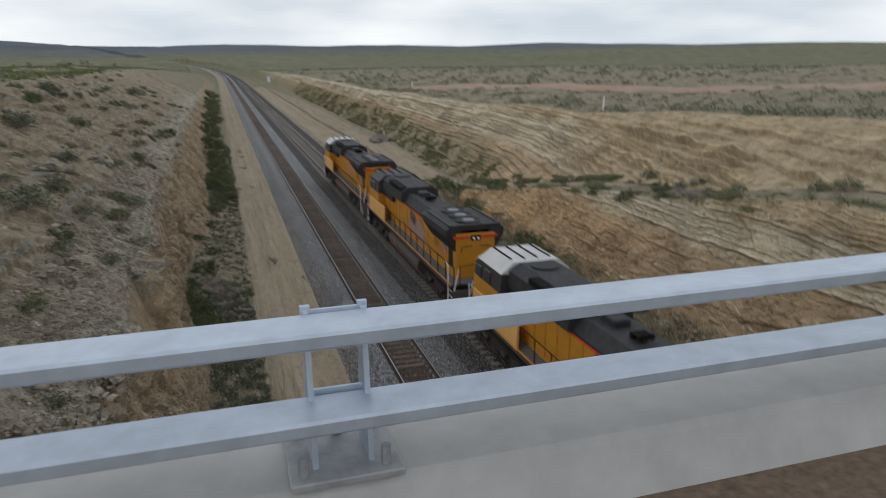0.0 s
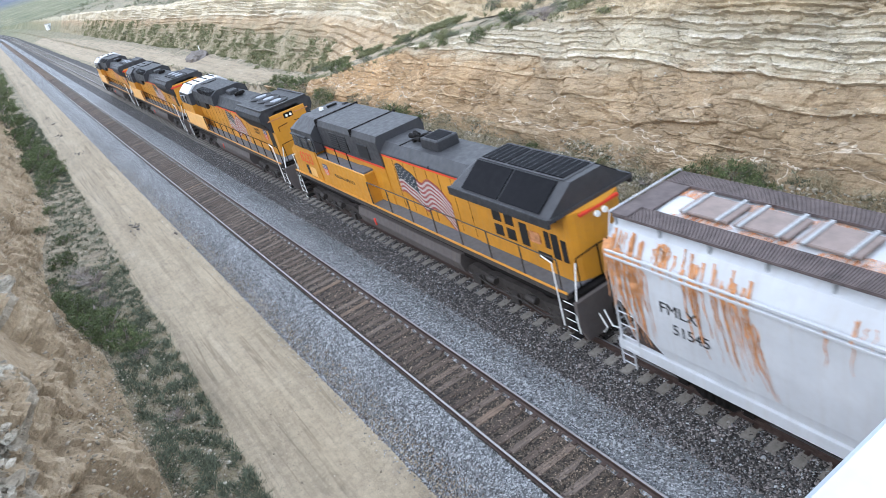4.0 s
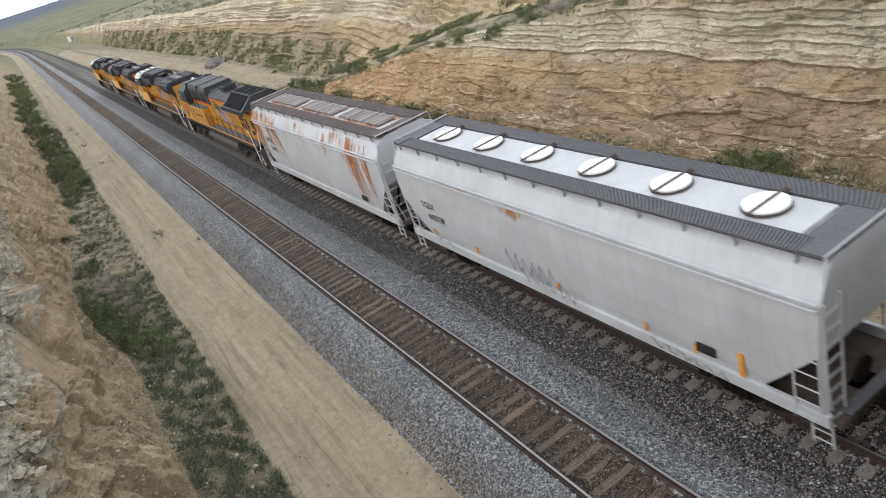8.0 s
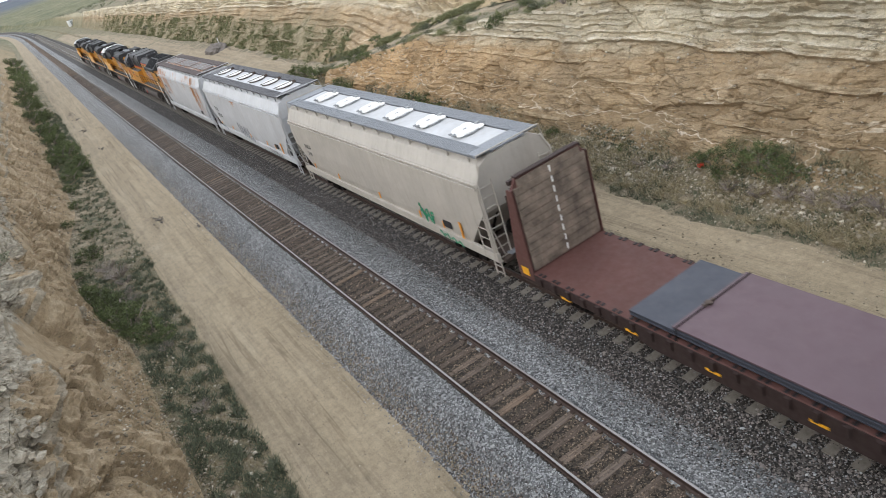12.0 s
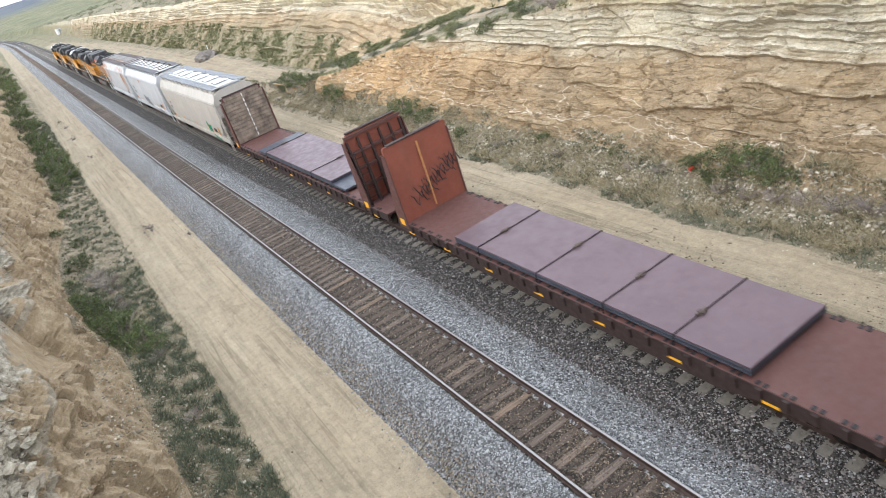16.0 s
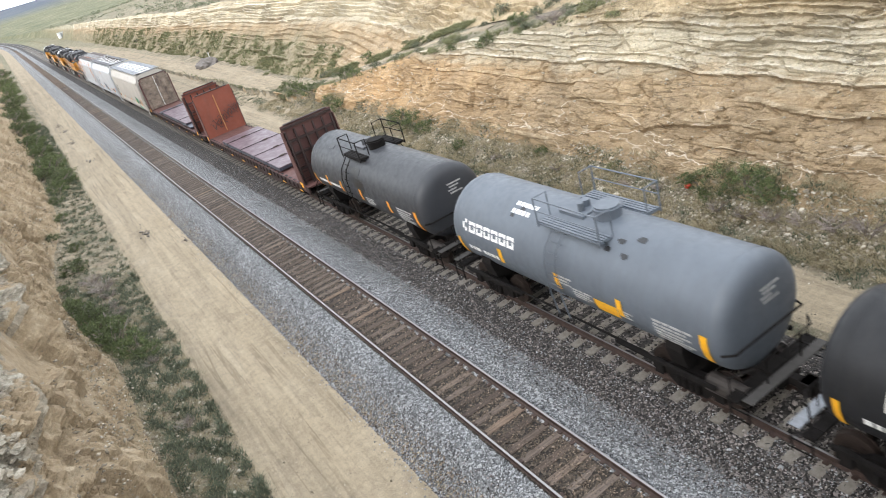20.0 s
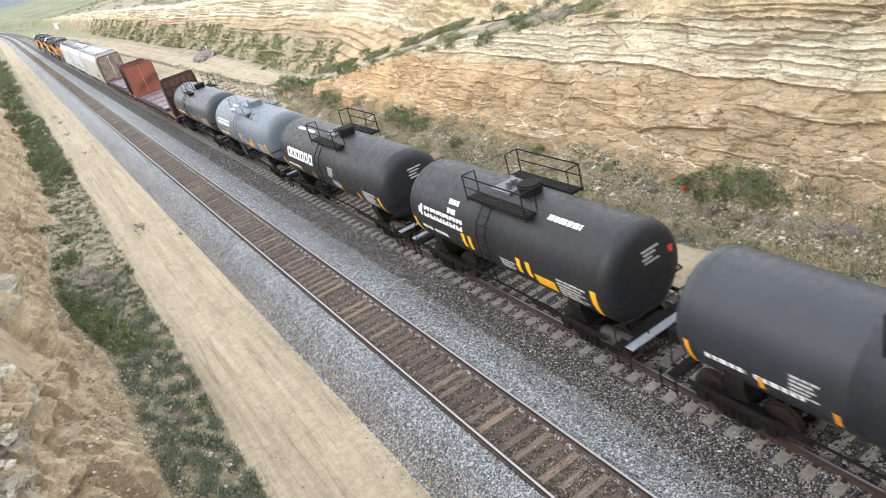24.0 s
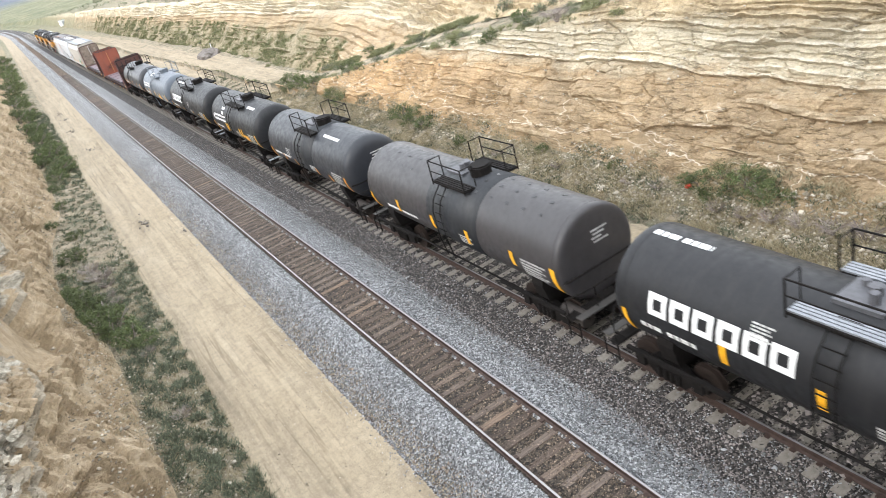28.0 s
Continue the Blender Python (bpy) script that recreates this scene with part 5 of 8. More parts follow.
    for block in [(-L + 1.55, -4, 1.15, 6, 2.6), (-L * 0.3 + 0.9, -10, 0.75, 4, 2.2)] + look_of.get("print", []):
        part("print_block", bars([block]), M_PRINT, car, "lines of small white print")["kind"] = "stuff"
    num, back = look_of.get("num_deg", -17), look_of.get("num_back", 0.55)
    for line in [(L - back, -14 - 5 * (back > 1), 1.0, 1, 5.5), (L - back - 1.2, -14 - 5 * (back > 1), 1.1, 1, 5.5)] if look_of.get("plate") else [(L * 0.93 - 0.2, num, 0.62, 1, 6.0), (L * 0.93 - 1.0, num, 0.8, 1, 6.0)]:
        part("number_line", bars([line], 0.28), M_WHT, car, "band of white print")["kind"] = "stuff"
    if look_of.get("mark"):
        y, deg, size = look_of["mark"]
        mark_blocks(car, y, deg, 6, size, M_WHT)
        bm = bmesh.new()
        patch(bm, y + size * 0.35, y + size * 0.62, deg, deg + math.degrees(size / R) * 1.1, R + 0.004)
        patch(bm, y + size * 0.72, y + size * 0.95, deg + 3, deg + math.degrees(size / R) * 0.8, R + 0.004)
        if look_of.get("emblem", True):
            part("emblem", bm, M_WHT, car)
        else:
            bm.free()
    for block in look_of.get("top_print", []):
        part("top_print", bars([block], 0.28), M_WHT, car, "white print high on the shell")["kind"] = "stuff"
    for i in range(4):
        part("head_print", boxes((-0.1 + 0.06 * (i % 2), 0.5 - 0.12 * (i % 3), -L - head - 0.006, -L - head * 0.6, 3.02 - 0.12 * i, 3.07 - 0.12 * i)), M_PRINT, car, "short line of white print")
    if look_of.get("sign"):
        part("placard", patches(R + 0.014, (*look_of["sign"], -25, -9)), M_REFL, car, "amber notice plate")
    part("head_rail", pipes(0.03, [(-1.3, -L - head * 0.55, 1.95), (-1.15, -L - head - 0.09, 2.02), (1.15, -L - head - 0.09, 2.02), (1.3, -L - head * 0.55, 1.95)]), M_UNDER, car, "bent grab rail across the tank head")
    if look_of.get("red_tag"):
        part("red_tag", boxes((0.72, 1.0, -L - head * 0.97, -L - head * 0.5, 2.6, 2.8)), M_RED, car)
    for k, (y, deg, w) in enumerate(look_of.get("spots", [])):
        bm = bmesh.new()
        rnd = random.Random(k + 7)
        for j in range(4):
            patch(bm, y - w * rnd.uniform(0.3, 1), y + w * rnd.uniform(0.3, 1), deg - w * rnd.uniform(6, 26), deg + w * rnd.uniform(6, 26), R + 0.003 + 0.002 * j)
        part("spill", bm, M_SPOT, car, "dark oily spill")
    running_gear(car, half, half - 2.35)
    return car


# ---- locomotives ----
def side_rail(car, x, y0, y1, z0, z1, step, mat, name="handrail"):
    """A handrail on stanchions along a walkway."""
    rail = part(name, pipes(0.02, [(x, y0, z1), (x, y1, z1)], sides=5), mat, car)
    n = max(1, int(round(abs(y1 - y0) / step)))
    post = None
    for i in range(n + 1):
        y = y0 + (y1 - y0) * i / n
        if post is None:
            post = part("stanchion", pipes(0.024, [(x, 0, z0), (x, 0, z1)], sides=5), mat, car)
            post.location = (0, y, 0)
        else:
            again(post, pose(0, y, 0))
    return rail


def flag_panel(car, x, y, z, length, height, drop):
    """A waving striped flag painted on the hood: thirteen stripes and a dark corner field."""
    def wave(f):
        return 0.2 * math.sin(f * 11.0) * (0.4 + 0.8 * f) + 0.05 * math.sin(f * 23.0) - drop * f
    def strip(name, f0, f1, top, bottom, mat, parent, label):
        fs = np.linspace(f0, f1, max(3, int(22 * (f1 - f0))))
        up = [(y - length * f, z - height * top + wave(f)) for f in fs]
        down = [(y - length * f, z - height * bottom + wave(f)) for f in fs[::-1]]
        bm = bmesh.new()
        prism_x(bm, up + down, x - 0.006, x + 0.02)
        return part(name, bm, mat, parent, label)

    for i in range(13):
        strip("flag_stripe", 0.40 if i < 7 else 0.0, 1.0, i / 13, (i + 1) / 13, M_FLAGRED if i % 2 == 0 else M_FLAGWHT, car, "painted flag stripe")
    field = strip("flag_field", 0.0, 0.40, 0.0, 7 / 13, M_CANTON, car, "dark blue painted flag corner")
    bm = bmesh.new()
    for r in range(5):
        for c in range(6):
            f = 0.02 + 0.062 * c + 0.02 * (r % 2)
            zz = z - height * (0.05 + 0.098 * r) + wave(f)
            box(bm, x - 0.012, x - 0.004, y - length * f - 0.05, y - length * f, zz - 0.045, zz)
    part("flag_star", bm, M_FLAGWHT, field)


def shield(car, x, y, z, s):
    bm = bmesh.new()
    prism_x(bm, [(y + s * 0.42, z), (y - s * 0.42, z), (y - s * 0.45, z - s * 0.38), (y + s * 0.45, z - s * 0.38)], x - 0.006, x + 0.02)
    sh = part("shield_field", bm, M_BLUE, car, "dark blue emblem field")
    part("shield_band", boxes((x - 0.009, x, y - s * 0.36, y + s * 0.36, z - s * 0.16, z - s * 0.09), (x - 0.009, x, y - s * 0.36, y + s * 0.36, z - s * 0.30, z - s * 0.23)), M_FLAGWHT, sh)
    for i in range(7):
        a = y + s * (0.42 - 0.12 * i)
        part("shield_stripe", boxes((x - 0.007, x + 0.02, a - s * 0.12, a, z - s * (0.95 - 0.04 * abs(i - 3)), z - s * 0.38)), M_RED if i % 2 == 0 else M_FLAGWHT, sh)


def loco_frame(car, half, deck, fuel):
    """Frame, walkway, pilots, steps and end rails common to the engines."""
    L = half - 0.95
    part("frame", boxes((-1.2, 1.2, -L, L, 1.2, deck - 0.14), (-0.5, 0.5, -L - 0.1, L + 0.1, 0.85, 1.2)), M_UNDER, car)
    part("walkway", boxes((-1.52, 1.52, -L + 0.15, L - 0.15, deck - 0.06, deck), bevel=0.01), M_WALK, car, "grey painted walkway")
    for s in (-1, 1):
        x0, x1 = sorted((s * 1.49, s * 1.545))
        part("side_sill", boxes((x0, x1, -L + 0.15, L - 0.15, deck - 0.05, deck + 0.02), bevel=0.01), M_YELLOW, car, "yellow sill stripe")
        part("side_skirt", boxes((min(s * 1.3, s * 1.53), max(s * 1.3, s * 1.53), -L + 0.2, L - 0.2, deck - 0.24, deck - 0.055), bevel=0.01), M_FUELD, car, "grimy frame edge")
    f0, f1 = fuel
    bm = bmesh.new()
    prism_y(bm, [(-1.35, 1.32), (-1.45, 1.0), (-1.35, 0.62), (-1.0, 0.42), (1.0, 0.42), (1.35, 0.62), (1.45, 1.0), (1.35, 1.32)], f0, f1)
    tank = part("fuel_tank", bm, M_FUEL, car, "dusty grey fuel tank")
    part("fuel_gauge", boxes((-1.47, -1.42, f1 - 1.6, f1 - 1.5, 0.85, 1.15)), M_RED, tank)
    part("air_tank", discs(((-1.05, f0 + 0.1, 1.42), (0, 1, 0), 0.17, f1 - f0 - 0.3), sides=14), M_UNDER, car)
    for s in (1, -1):
        e = s * L
        y0, y1 = sorted((e, e + s * 0.12))
        bm = bmesh.new()
        prism_y(bm, [(-1.5, 0.9), (-1.3, 0.35), (1.3, 0.35), (1.5, 0.9), (1.5, deck - 0.25), (-1.5, deck - 0.25)], y0, y1)
        part("pilot", bm, M_FUEL, car, "dark end plate with a plough")
        for sx in (-1, 1):
            for i in range(5):
                z = 0.42 + i * (deck - 0.5) / 5
                d0, d1 = sorted((e - s * 0.05, e - s * 0.42))
                x0, x1 = sorted((sx * (1.10 + 0.03 * i), sx * 1.5))
                part("step", boxes((x0, x1, d0, d1, z, z + 0.03)), M_UNDER, car, "dark boarding step")
            edge = [(sx * 1.5, e - s * 0.42, 0.45), (sx * 1.5, e - s * 0.05, 0.45)]
            part("step_edge", pipes(0.014, *[[(a, b, c + i * (deck - 0.5) / 5) for a, b, c in edge] for i in range(5)], sides=4), M_GRAB, car, "white step edges")
            bm = bmesh.new()
            pipe(bm, [(sx * 1.53, e - s * 0.55, 0.75), (sx * 1.53, e - s * 0.55, deck + 0.85), (sx * 1.53, e - s * 0.95, deck + 0.95)], 0.026, 6)
            pipe(bm, [(sx * 1.5, e + s * 0.06, 0.7), (sx * 1.5, e + s * 0.02, 1.2), (sx * 1.15, e - s * 0.05, deck + 0.8)], 0.026, 6)
            part("grab_iron", bm, M_GRAB, car, "white bent grab iron")
        rail = [(-1.1, e - s * 0.06, deck + 0.9), (-0.3, e - s * 0.06, deck + 0.95), (0.3, e - s * 0.06, deck + 0.95), (1.1, e - s * 0.06, deck + 0.9)]
        bm = bmesh.new()
        pipe(bm, rail, 0.02, 5)
        for p in rail:
            pipe(bm, [(p[0], p[1], deck), p], 0.02, 5)
        part("end_rail", bm, M_UNDER, car)
        part("air_hose", pipes(0.025, [(-0.6, e + s * 0.1, 1.0), (-0.65, e + s * 0.4, 0.6), (-0.5, e + s * 0.55, 0.5)], [(0.6, e + s * 0.1, 1.0), (0.65, e + s * 0.4, 0.6), (0.5, e + s * 0.5, 0.5)],
                               [(-0.8, e + s * 0.1, 1.0), (-0.8, e + s * 0.35, 0.62), (-0.9, e + s * 0.3, 0.5)]), M_GRAB, car)
    running_gear(car, half, half - 4.15, loco=True)
    return L


def hood(car, name, y0, y1, w, deck, eave, top, mat, roof):
    """A hood with a chamfered roof of its own."""
    bm = bmesh.new()
    prism_y(bm, [(-w, deck), (w, deck), (w, eave), (-w, eave)], y0, y1)
    part(name, bm, mat, car)
    bm = bmesh.new()
    prism_y(bm, [(-w - 0.012, eave - 0.04), (w + 0.012, eave - 0.04), (w + 0.012, eave + 0.05), (w * 0.68, top), (-w * 0.68, top), (-w - 0.012, eave + 0.05)], y0, y1)
    part(name + "_roof", bm, roof, car)


def seams(car, x, ys, z0, z1, mat=None):
    part("door_seam", boxes(*[(x - 0.006, x + 0.006, y - 0.008, y + 0.008, z0, z1) for y in ys]), mat or M_UNDER, car)


def engine_wide(label, front, rear):
    """Six-axle engine with a tall equipment section behind the cab and broad radiator wings."""
    half = (front - rear) / 2
    car = thing("locomotive", label, "locomotive", "locomotives of the train")
    D = 1.95
    L = loco_frame(car, half, D, (-4.2, 3.6))
    # cab and nose
    bm = bmesh.new()
    prism_x(bm, [(9.35, D - 0.1), (9.35, 3.15), (8.75, 3.45), (6.3, 3.45), (6.3, D - 0.1)], -1.5, 1.5)
    bmesh.ops.bevel(bm, geom=bm.edges[:], offset=0.05, segments=2, affect="EDGES")
    part("nose", bm, M_YELLOW, car, "yellow nose and cab side")
    bm = bmesh.new()
    loft_y(bm, [(8.72, [(-1.48, 3.42), (1.48, 3.42), (1.40, 4.2), (0.75, 4.5), (-0.75, 4.5), (-1.40, 4.2)]),
                (8.05, [(-1.5, 3.42), (1.5, 3.42), (1.48, 4.3), (0.85, 4.74), (-0.85, 4.74), (-1.48, 4.3)]),
                (6.0, [(-1.5, 3.42), (1.5, 3.42), (1.48, 4.3), (0.95, 4.78), (-0.95, 4.78), (-1.48, 4.3)])])
    cab = part("cab", bm, M_LGREY, car, "dark grey cab top")
    part("cab_window", boxes((-1.53, -1.46, 7.55, 8.35, 3.5, 4.0), (-1.53, -1.46, 6.75, 7.45, 3.5, 4.0), (-1.53, -1.46, 6.1, 6.6, 3.45, 4.05), bevel=0.03), M_GLASS, cab)
    part("window_frame", boxes((-1.545, -1.5, 7.46, 7.54, 3.45, 4.06), (-1.56, -1.49, 6.62, 6.72, 3.45, 4.1), (-1.6, -1.45, 6.7, 8.4, 4.06, 4.1)), M_LGREY, cab)
    part("windscreen", boxes((-1.1, -0.1, 8.6, 8.78, 3.6, 4.1), (0.1, 1.1, 8.6, 8.78, 3.6, 4.1)), M_GLASS, cab)
    part("antenna_dome", discs(((-0.15, 7.3, 4.76), (0, 0, 1), 0.11, 0.09), ((-0.15, 7.3, 4.84), (0, 0, 1), 0.08, 0.05), sides=14), M_LAMP, cab, "white antenna dome")
    part("roof_fitting", boxes((0.15, 0.6, 7.2, 7.35, 4.76, 4.84), (0.7, 0.9, 6.6, 6.8, 4.75, 4.8), (-0.5, -0.44, 7.9, 8.2, 4.72, 4.78)), M_UNDER, cab)
    lettering(car, "6233", 0.76, M_RED, on_side(-1.512, 7.6, 2.68))
    part("hatch_panel", boxes((-1.515, -1.49, 6.9, 7.6, 2.05, 2.5), bevel=0.01), M_PALEY, car)
    part("side_window", boxes((-1.52, -1.49, 7.7, 7.95, 2.1, 2.55)), M_GLASS, car)
    # low side box with a catwalk on it
    bm = boxes((-1.48, 1.48, 1.55, 6.3, D - 0.1, 3.22), bevel=0.03)
    part("equipment_box", bm, M_YELLOW, car, "yellow equipment casing")
    part("catwalk", boxes((-1.45, -0.95, 2.6, 6.3, 3.22, 3.25), (-1.45, -0.95, 1.6, 2.5, 3.22, 3.29)), M_WALK, car, "grey catwalk")
    side_rail(car, -1.44, 2.7, 6.2, 3.22, 3.98, 1.15, M_UNDER, "catwalk_rail")
    shield(car, -1.487, 5.6, 2.95, 0.55)
    lettering(car, "BUILDING AMERICA", 0.22, M_BLK, on_side(-1.486, 3.75, 2.52))
    # tall grey section
    bm = bmesh.new()
    prism_y(bm, [(-1.02, D), (1.02, D), (1.02, 3.55), (-1.02, 3.55)], 0.45, 6.25)
    part("tall_hood_side", bm, M_YELLOW, car)
    bm = bmesh.new()
    prism_y(bm, [(-1.05, 3.53), (1.05, 3.53), (1.08, 4.55), (0.98, 4.78), (-0.98, 4.78), (-1.08, 4.55)], 0.45, 6.2)
    tall = part("tall_hood", bm, M_LGREY, car, "dark grey upper hood")
    part("roof_joint", boxes((-1.1, 1.1, 5.98, 6.08, 4.5, 4.82), (-1.1, 1.1, 2.55, 2.63, 4.5, 4.81), bevel=0.01), M_UNDER, tall)
    bm = boxes((-1.09, -1.0, 4.15, 4.85, 3.72, 4.4), (-1.09, -1.0, 3.25, 3.98, 3.72, 4.4))
    part("vent", bm, M_GRILLE, tall)
    part("vent_slat", boxes(*[(-1.105, -1.05, y0, y0 + 0.7, z, z + 0.03) for y0 in (4.15, 3.26) for z in np.arange(3.78, 4.38, 0.1)]), M_LGREY, tall)
    part("filter_door", boxes((-1.1, -1.0, 1.35, 2.25, 3.7, 4.3), bevel=0.02), M_GRILLE, tall)
    part("red_stripe", boxes((-1.062, -1.0, 0.45, 6.2, 3.50, 3.58)), M_RED, car)
    # engine hood
    hood(car, "engine_hood", -5.2, 0.45, 0.98, D, 4.12, 4.48, M_YELLOW, M_LGREY)
    part("red_stripe", boxes((-0.998, -0.9, -5.2, 0.45, 4.03, 4.10)), M_RED, car)
    seams(car, -0.982, np.arange(-5.0, 0.4, 0.78), D + 0.1, 4.0)
    part("roof_joint", boxes((-0.7, 0.7, -0.75, -0.69, 4.47, 4.5), (-1.0, 1.0, -3.0, -2.95, 4.1, 4.2)), M_UNDER, car)
    stack = boxes((-0.45, 0.45, -3.0, -1.9, 4.45, 4.86), bevel=0.04)
    st = part("exhaust", stack, M_ROOFBLK, car, "square black exhaust stack")
    part("stack_mouth", boxes((-0.33, 0.33, -2.88, -2.02, 4.84, 4.87)), M_RADI, st)
    bm = bmesh.new()
    for x, yy in ((-0.2, -1.15), (0.0, -1.05), (0.2, -1.15), (-0.1, -0.95), (0.12, -0.9)):
        disc(bm, (x, yy, 4.62), (0, 1 if yy > -1.1 else -1, 0), 0.05, 0.35, 10, 0.10)
    box(bm, -0.28, 0.28, -1.1, -0.98, 4.45, 4.62)
    part("horn", bm, M_UNDER, car)
    flag_panel(car, -0.995, -0.45, 3.85, 3.4, 1.15, 0.55)
    # radiator section under broad wings
    bm = boxes((-1.0, 1.0, -9.55, -5.2, D, 4.1))
    part("radiator_hood", bm, M_YELLOW, car)
    bm = bmesh.new()
    loft_y(bm, [(-9.6, [(-1.0, 4.0), (1.0, 4.0), (0.8, 4.4), (-0.8, 4.4)]), (-9.62, [(-1.52, 4.06), (1.52, 4.06), (0.55, 4.78), (-0.55, 4.78)]),
                (-5.6, [(-1.52, 4.06), (1.52, 4.06), (0.55, 4.78), (-0.55, 4.78)]), (-4.95, [(-1.5, 4.06), (1.5, 4.06), (0.6, 4.45), (-0.6, 4.45)])])
    wing = part("radiator_wing", bm, M_LGREY, car, "broad overhanging radiator roof")
    for s in (-1, 1):
        part("wing_edge", boxes((min(s * 1.46, s * 1.55), max(s * 1.46, s * 1.55), -9.65, -4.95, 3.86, 4.14), bevel=0.015), M_ROOFBLK, wing)
        for k in range(2):
            bm = bmesh.new()
            y0 = -9.2 + k * 1.85
            prism_y(bm, [(s * 1.42, 4.155), (s * 0.62, 4.745), (s * 0.64, 4.77), (s * 1.44, 4.18)], y0, y0 + 1.75)
            part("radiator_panel", bm, M_RADI, wing, "dark radiator screen")
    for s in (-1, 1):
        for k in range(11):
            f = k / 10
            x, z = s * (1.42 - 0.8 * f), 4.165 + 0.59 * f
            part("radiator_bar", pipes(0.014, [(x, -9.2, z + 0.015), (x, -5.6, z + 0.015)], sides=4), M_BAND, wing)
    part("wing_ridge", boxes((-0.58, 0.58, -9.4, -5.6, 4.78, 4.80), (-1.54, 1.54, -9.66, -9.56, 4.0, 4.1)), M_LGREY, wing)
    for k in range(3):
        y0 = -9.3 + 1.24 * k
        part("roof_screen", boxes((-0.5, 0.5, y0, y0 + 1.14, 4.80, 4.825), bevel=0.006), M_RADI, wing, "dark radiator screen")
        for j in range(4):
            part("screen_bar", boxes((-0.5, 0.5, y0 + 0.2 + 0.24 * j, y0 + 0.225 + 0.24 * j, 4.822, 4.84)), M_BAND, wing)
    part("shutter", boxes((-1.01, -0.97, -9.3, -6.0, 3.72, 4.05)), M_GRILLE, car)
    lou = [(-6.45, 0.42, 3.05, 3.42), (-7.05, 0.42, 3.05, 3.42), (-6.45, 0.42, 2.55, 2.93), (-7.05, 0.42, 2.55, 2.93), (-7.7, 0.36, 2.55, 3.3), (-8.5, 0.6, 2.3, 2.55), (-9.05, 0.3, 2.5, 3.3), (-8.72, 0.22, 2.75, 3.3), (-9.4, 0.22, 2.5, 3.2)]
    for y, w, z0, z1 in lou:
        part("louvre", boxes((-1.012, -0.97, y - w / 2, y + w / 2, z0, z1), bevel=0.01), M_GRILLE, car)
    part("crest", boxes((-1.02, -0.98, -8.45, -7.95, 2.8, 3.15), bevel=0.05), M_ORANGEP, car)
    bm = bmesh.new()
    pts = [(-1.0, -9.5)] + [(-1.0 * math.cos(a), -9.5 - 0.42 * math.sin(a)) for a in np.linspace(0.1, math.pi - 0.1, 11)] + [(1.0, -9.5)]
    lo = [bm.verts.new((x, y, D)) for x, y in pts]
    hi = [bm.verts.new((x, y, 4.0)) for x, y in pts]
    for i in range(len(pts) - 1):
        bm.faces.new((lo[i], lo[i + 1], hi[i + 1], hi[i]))
    bm.faces.new(hi)
    bm.faces.new(lo[::-1])
    part("rear_end", bm, M_YELLOW, car, "rounded yellow hood end")
    part("rear_lamp", discs(((-0.14, -9.9, 3.75), (0, -1, 0), 0.09, 0.08), ((0.14, -9.9, 3.75), (0, -1, 0), 0.09, 0.08), sides=12), M_LAMP, car)
    part("rear_stripe", boxes((-0.7, 0.7, -9.94, -9.85, 3.9, 3.97)), M_RED, car)
    side_rail(car, -1.5, -9.6, 1.5, D, D + 0.98, 1.55, M_WALKR)
    side_rail(car, 1.5, -9.6, 5.5, D, D + 0.98, 1.55, M_WALKR)
    return car


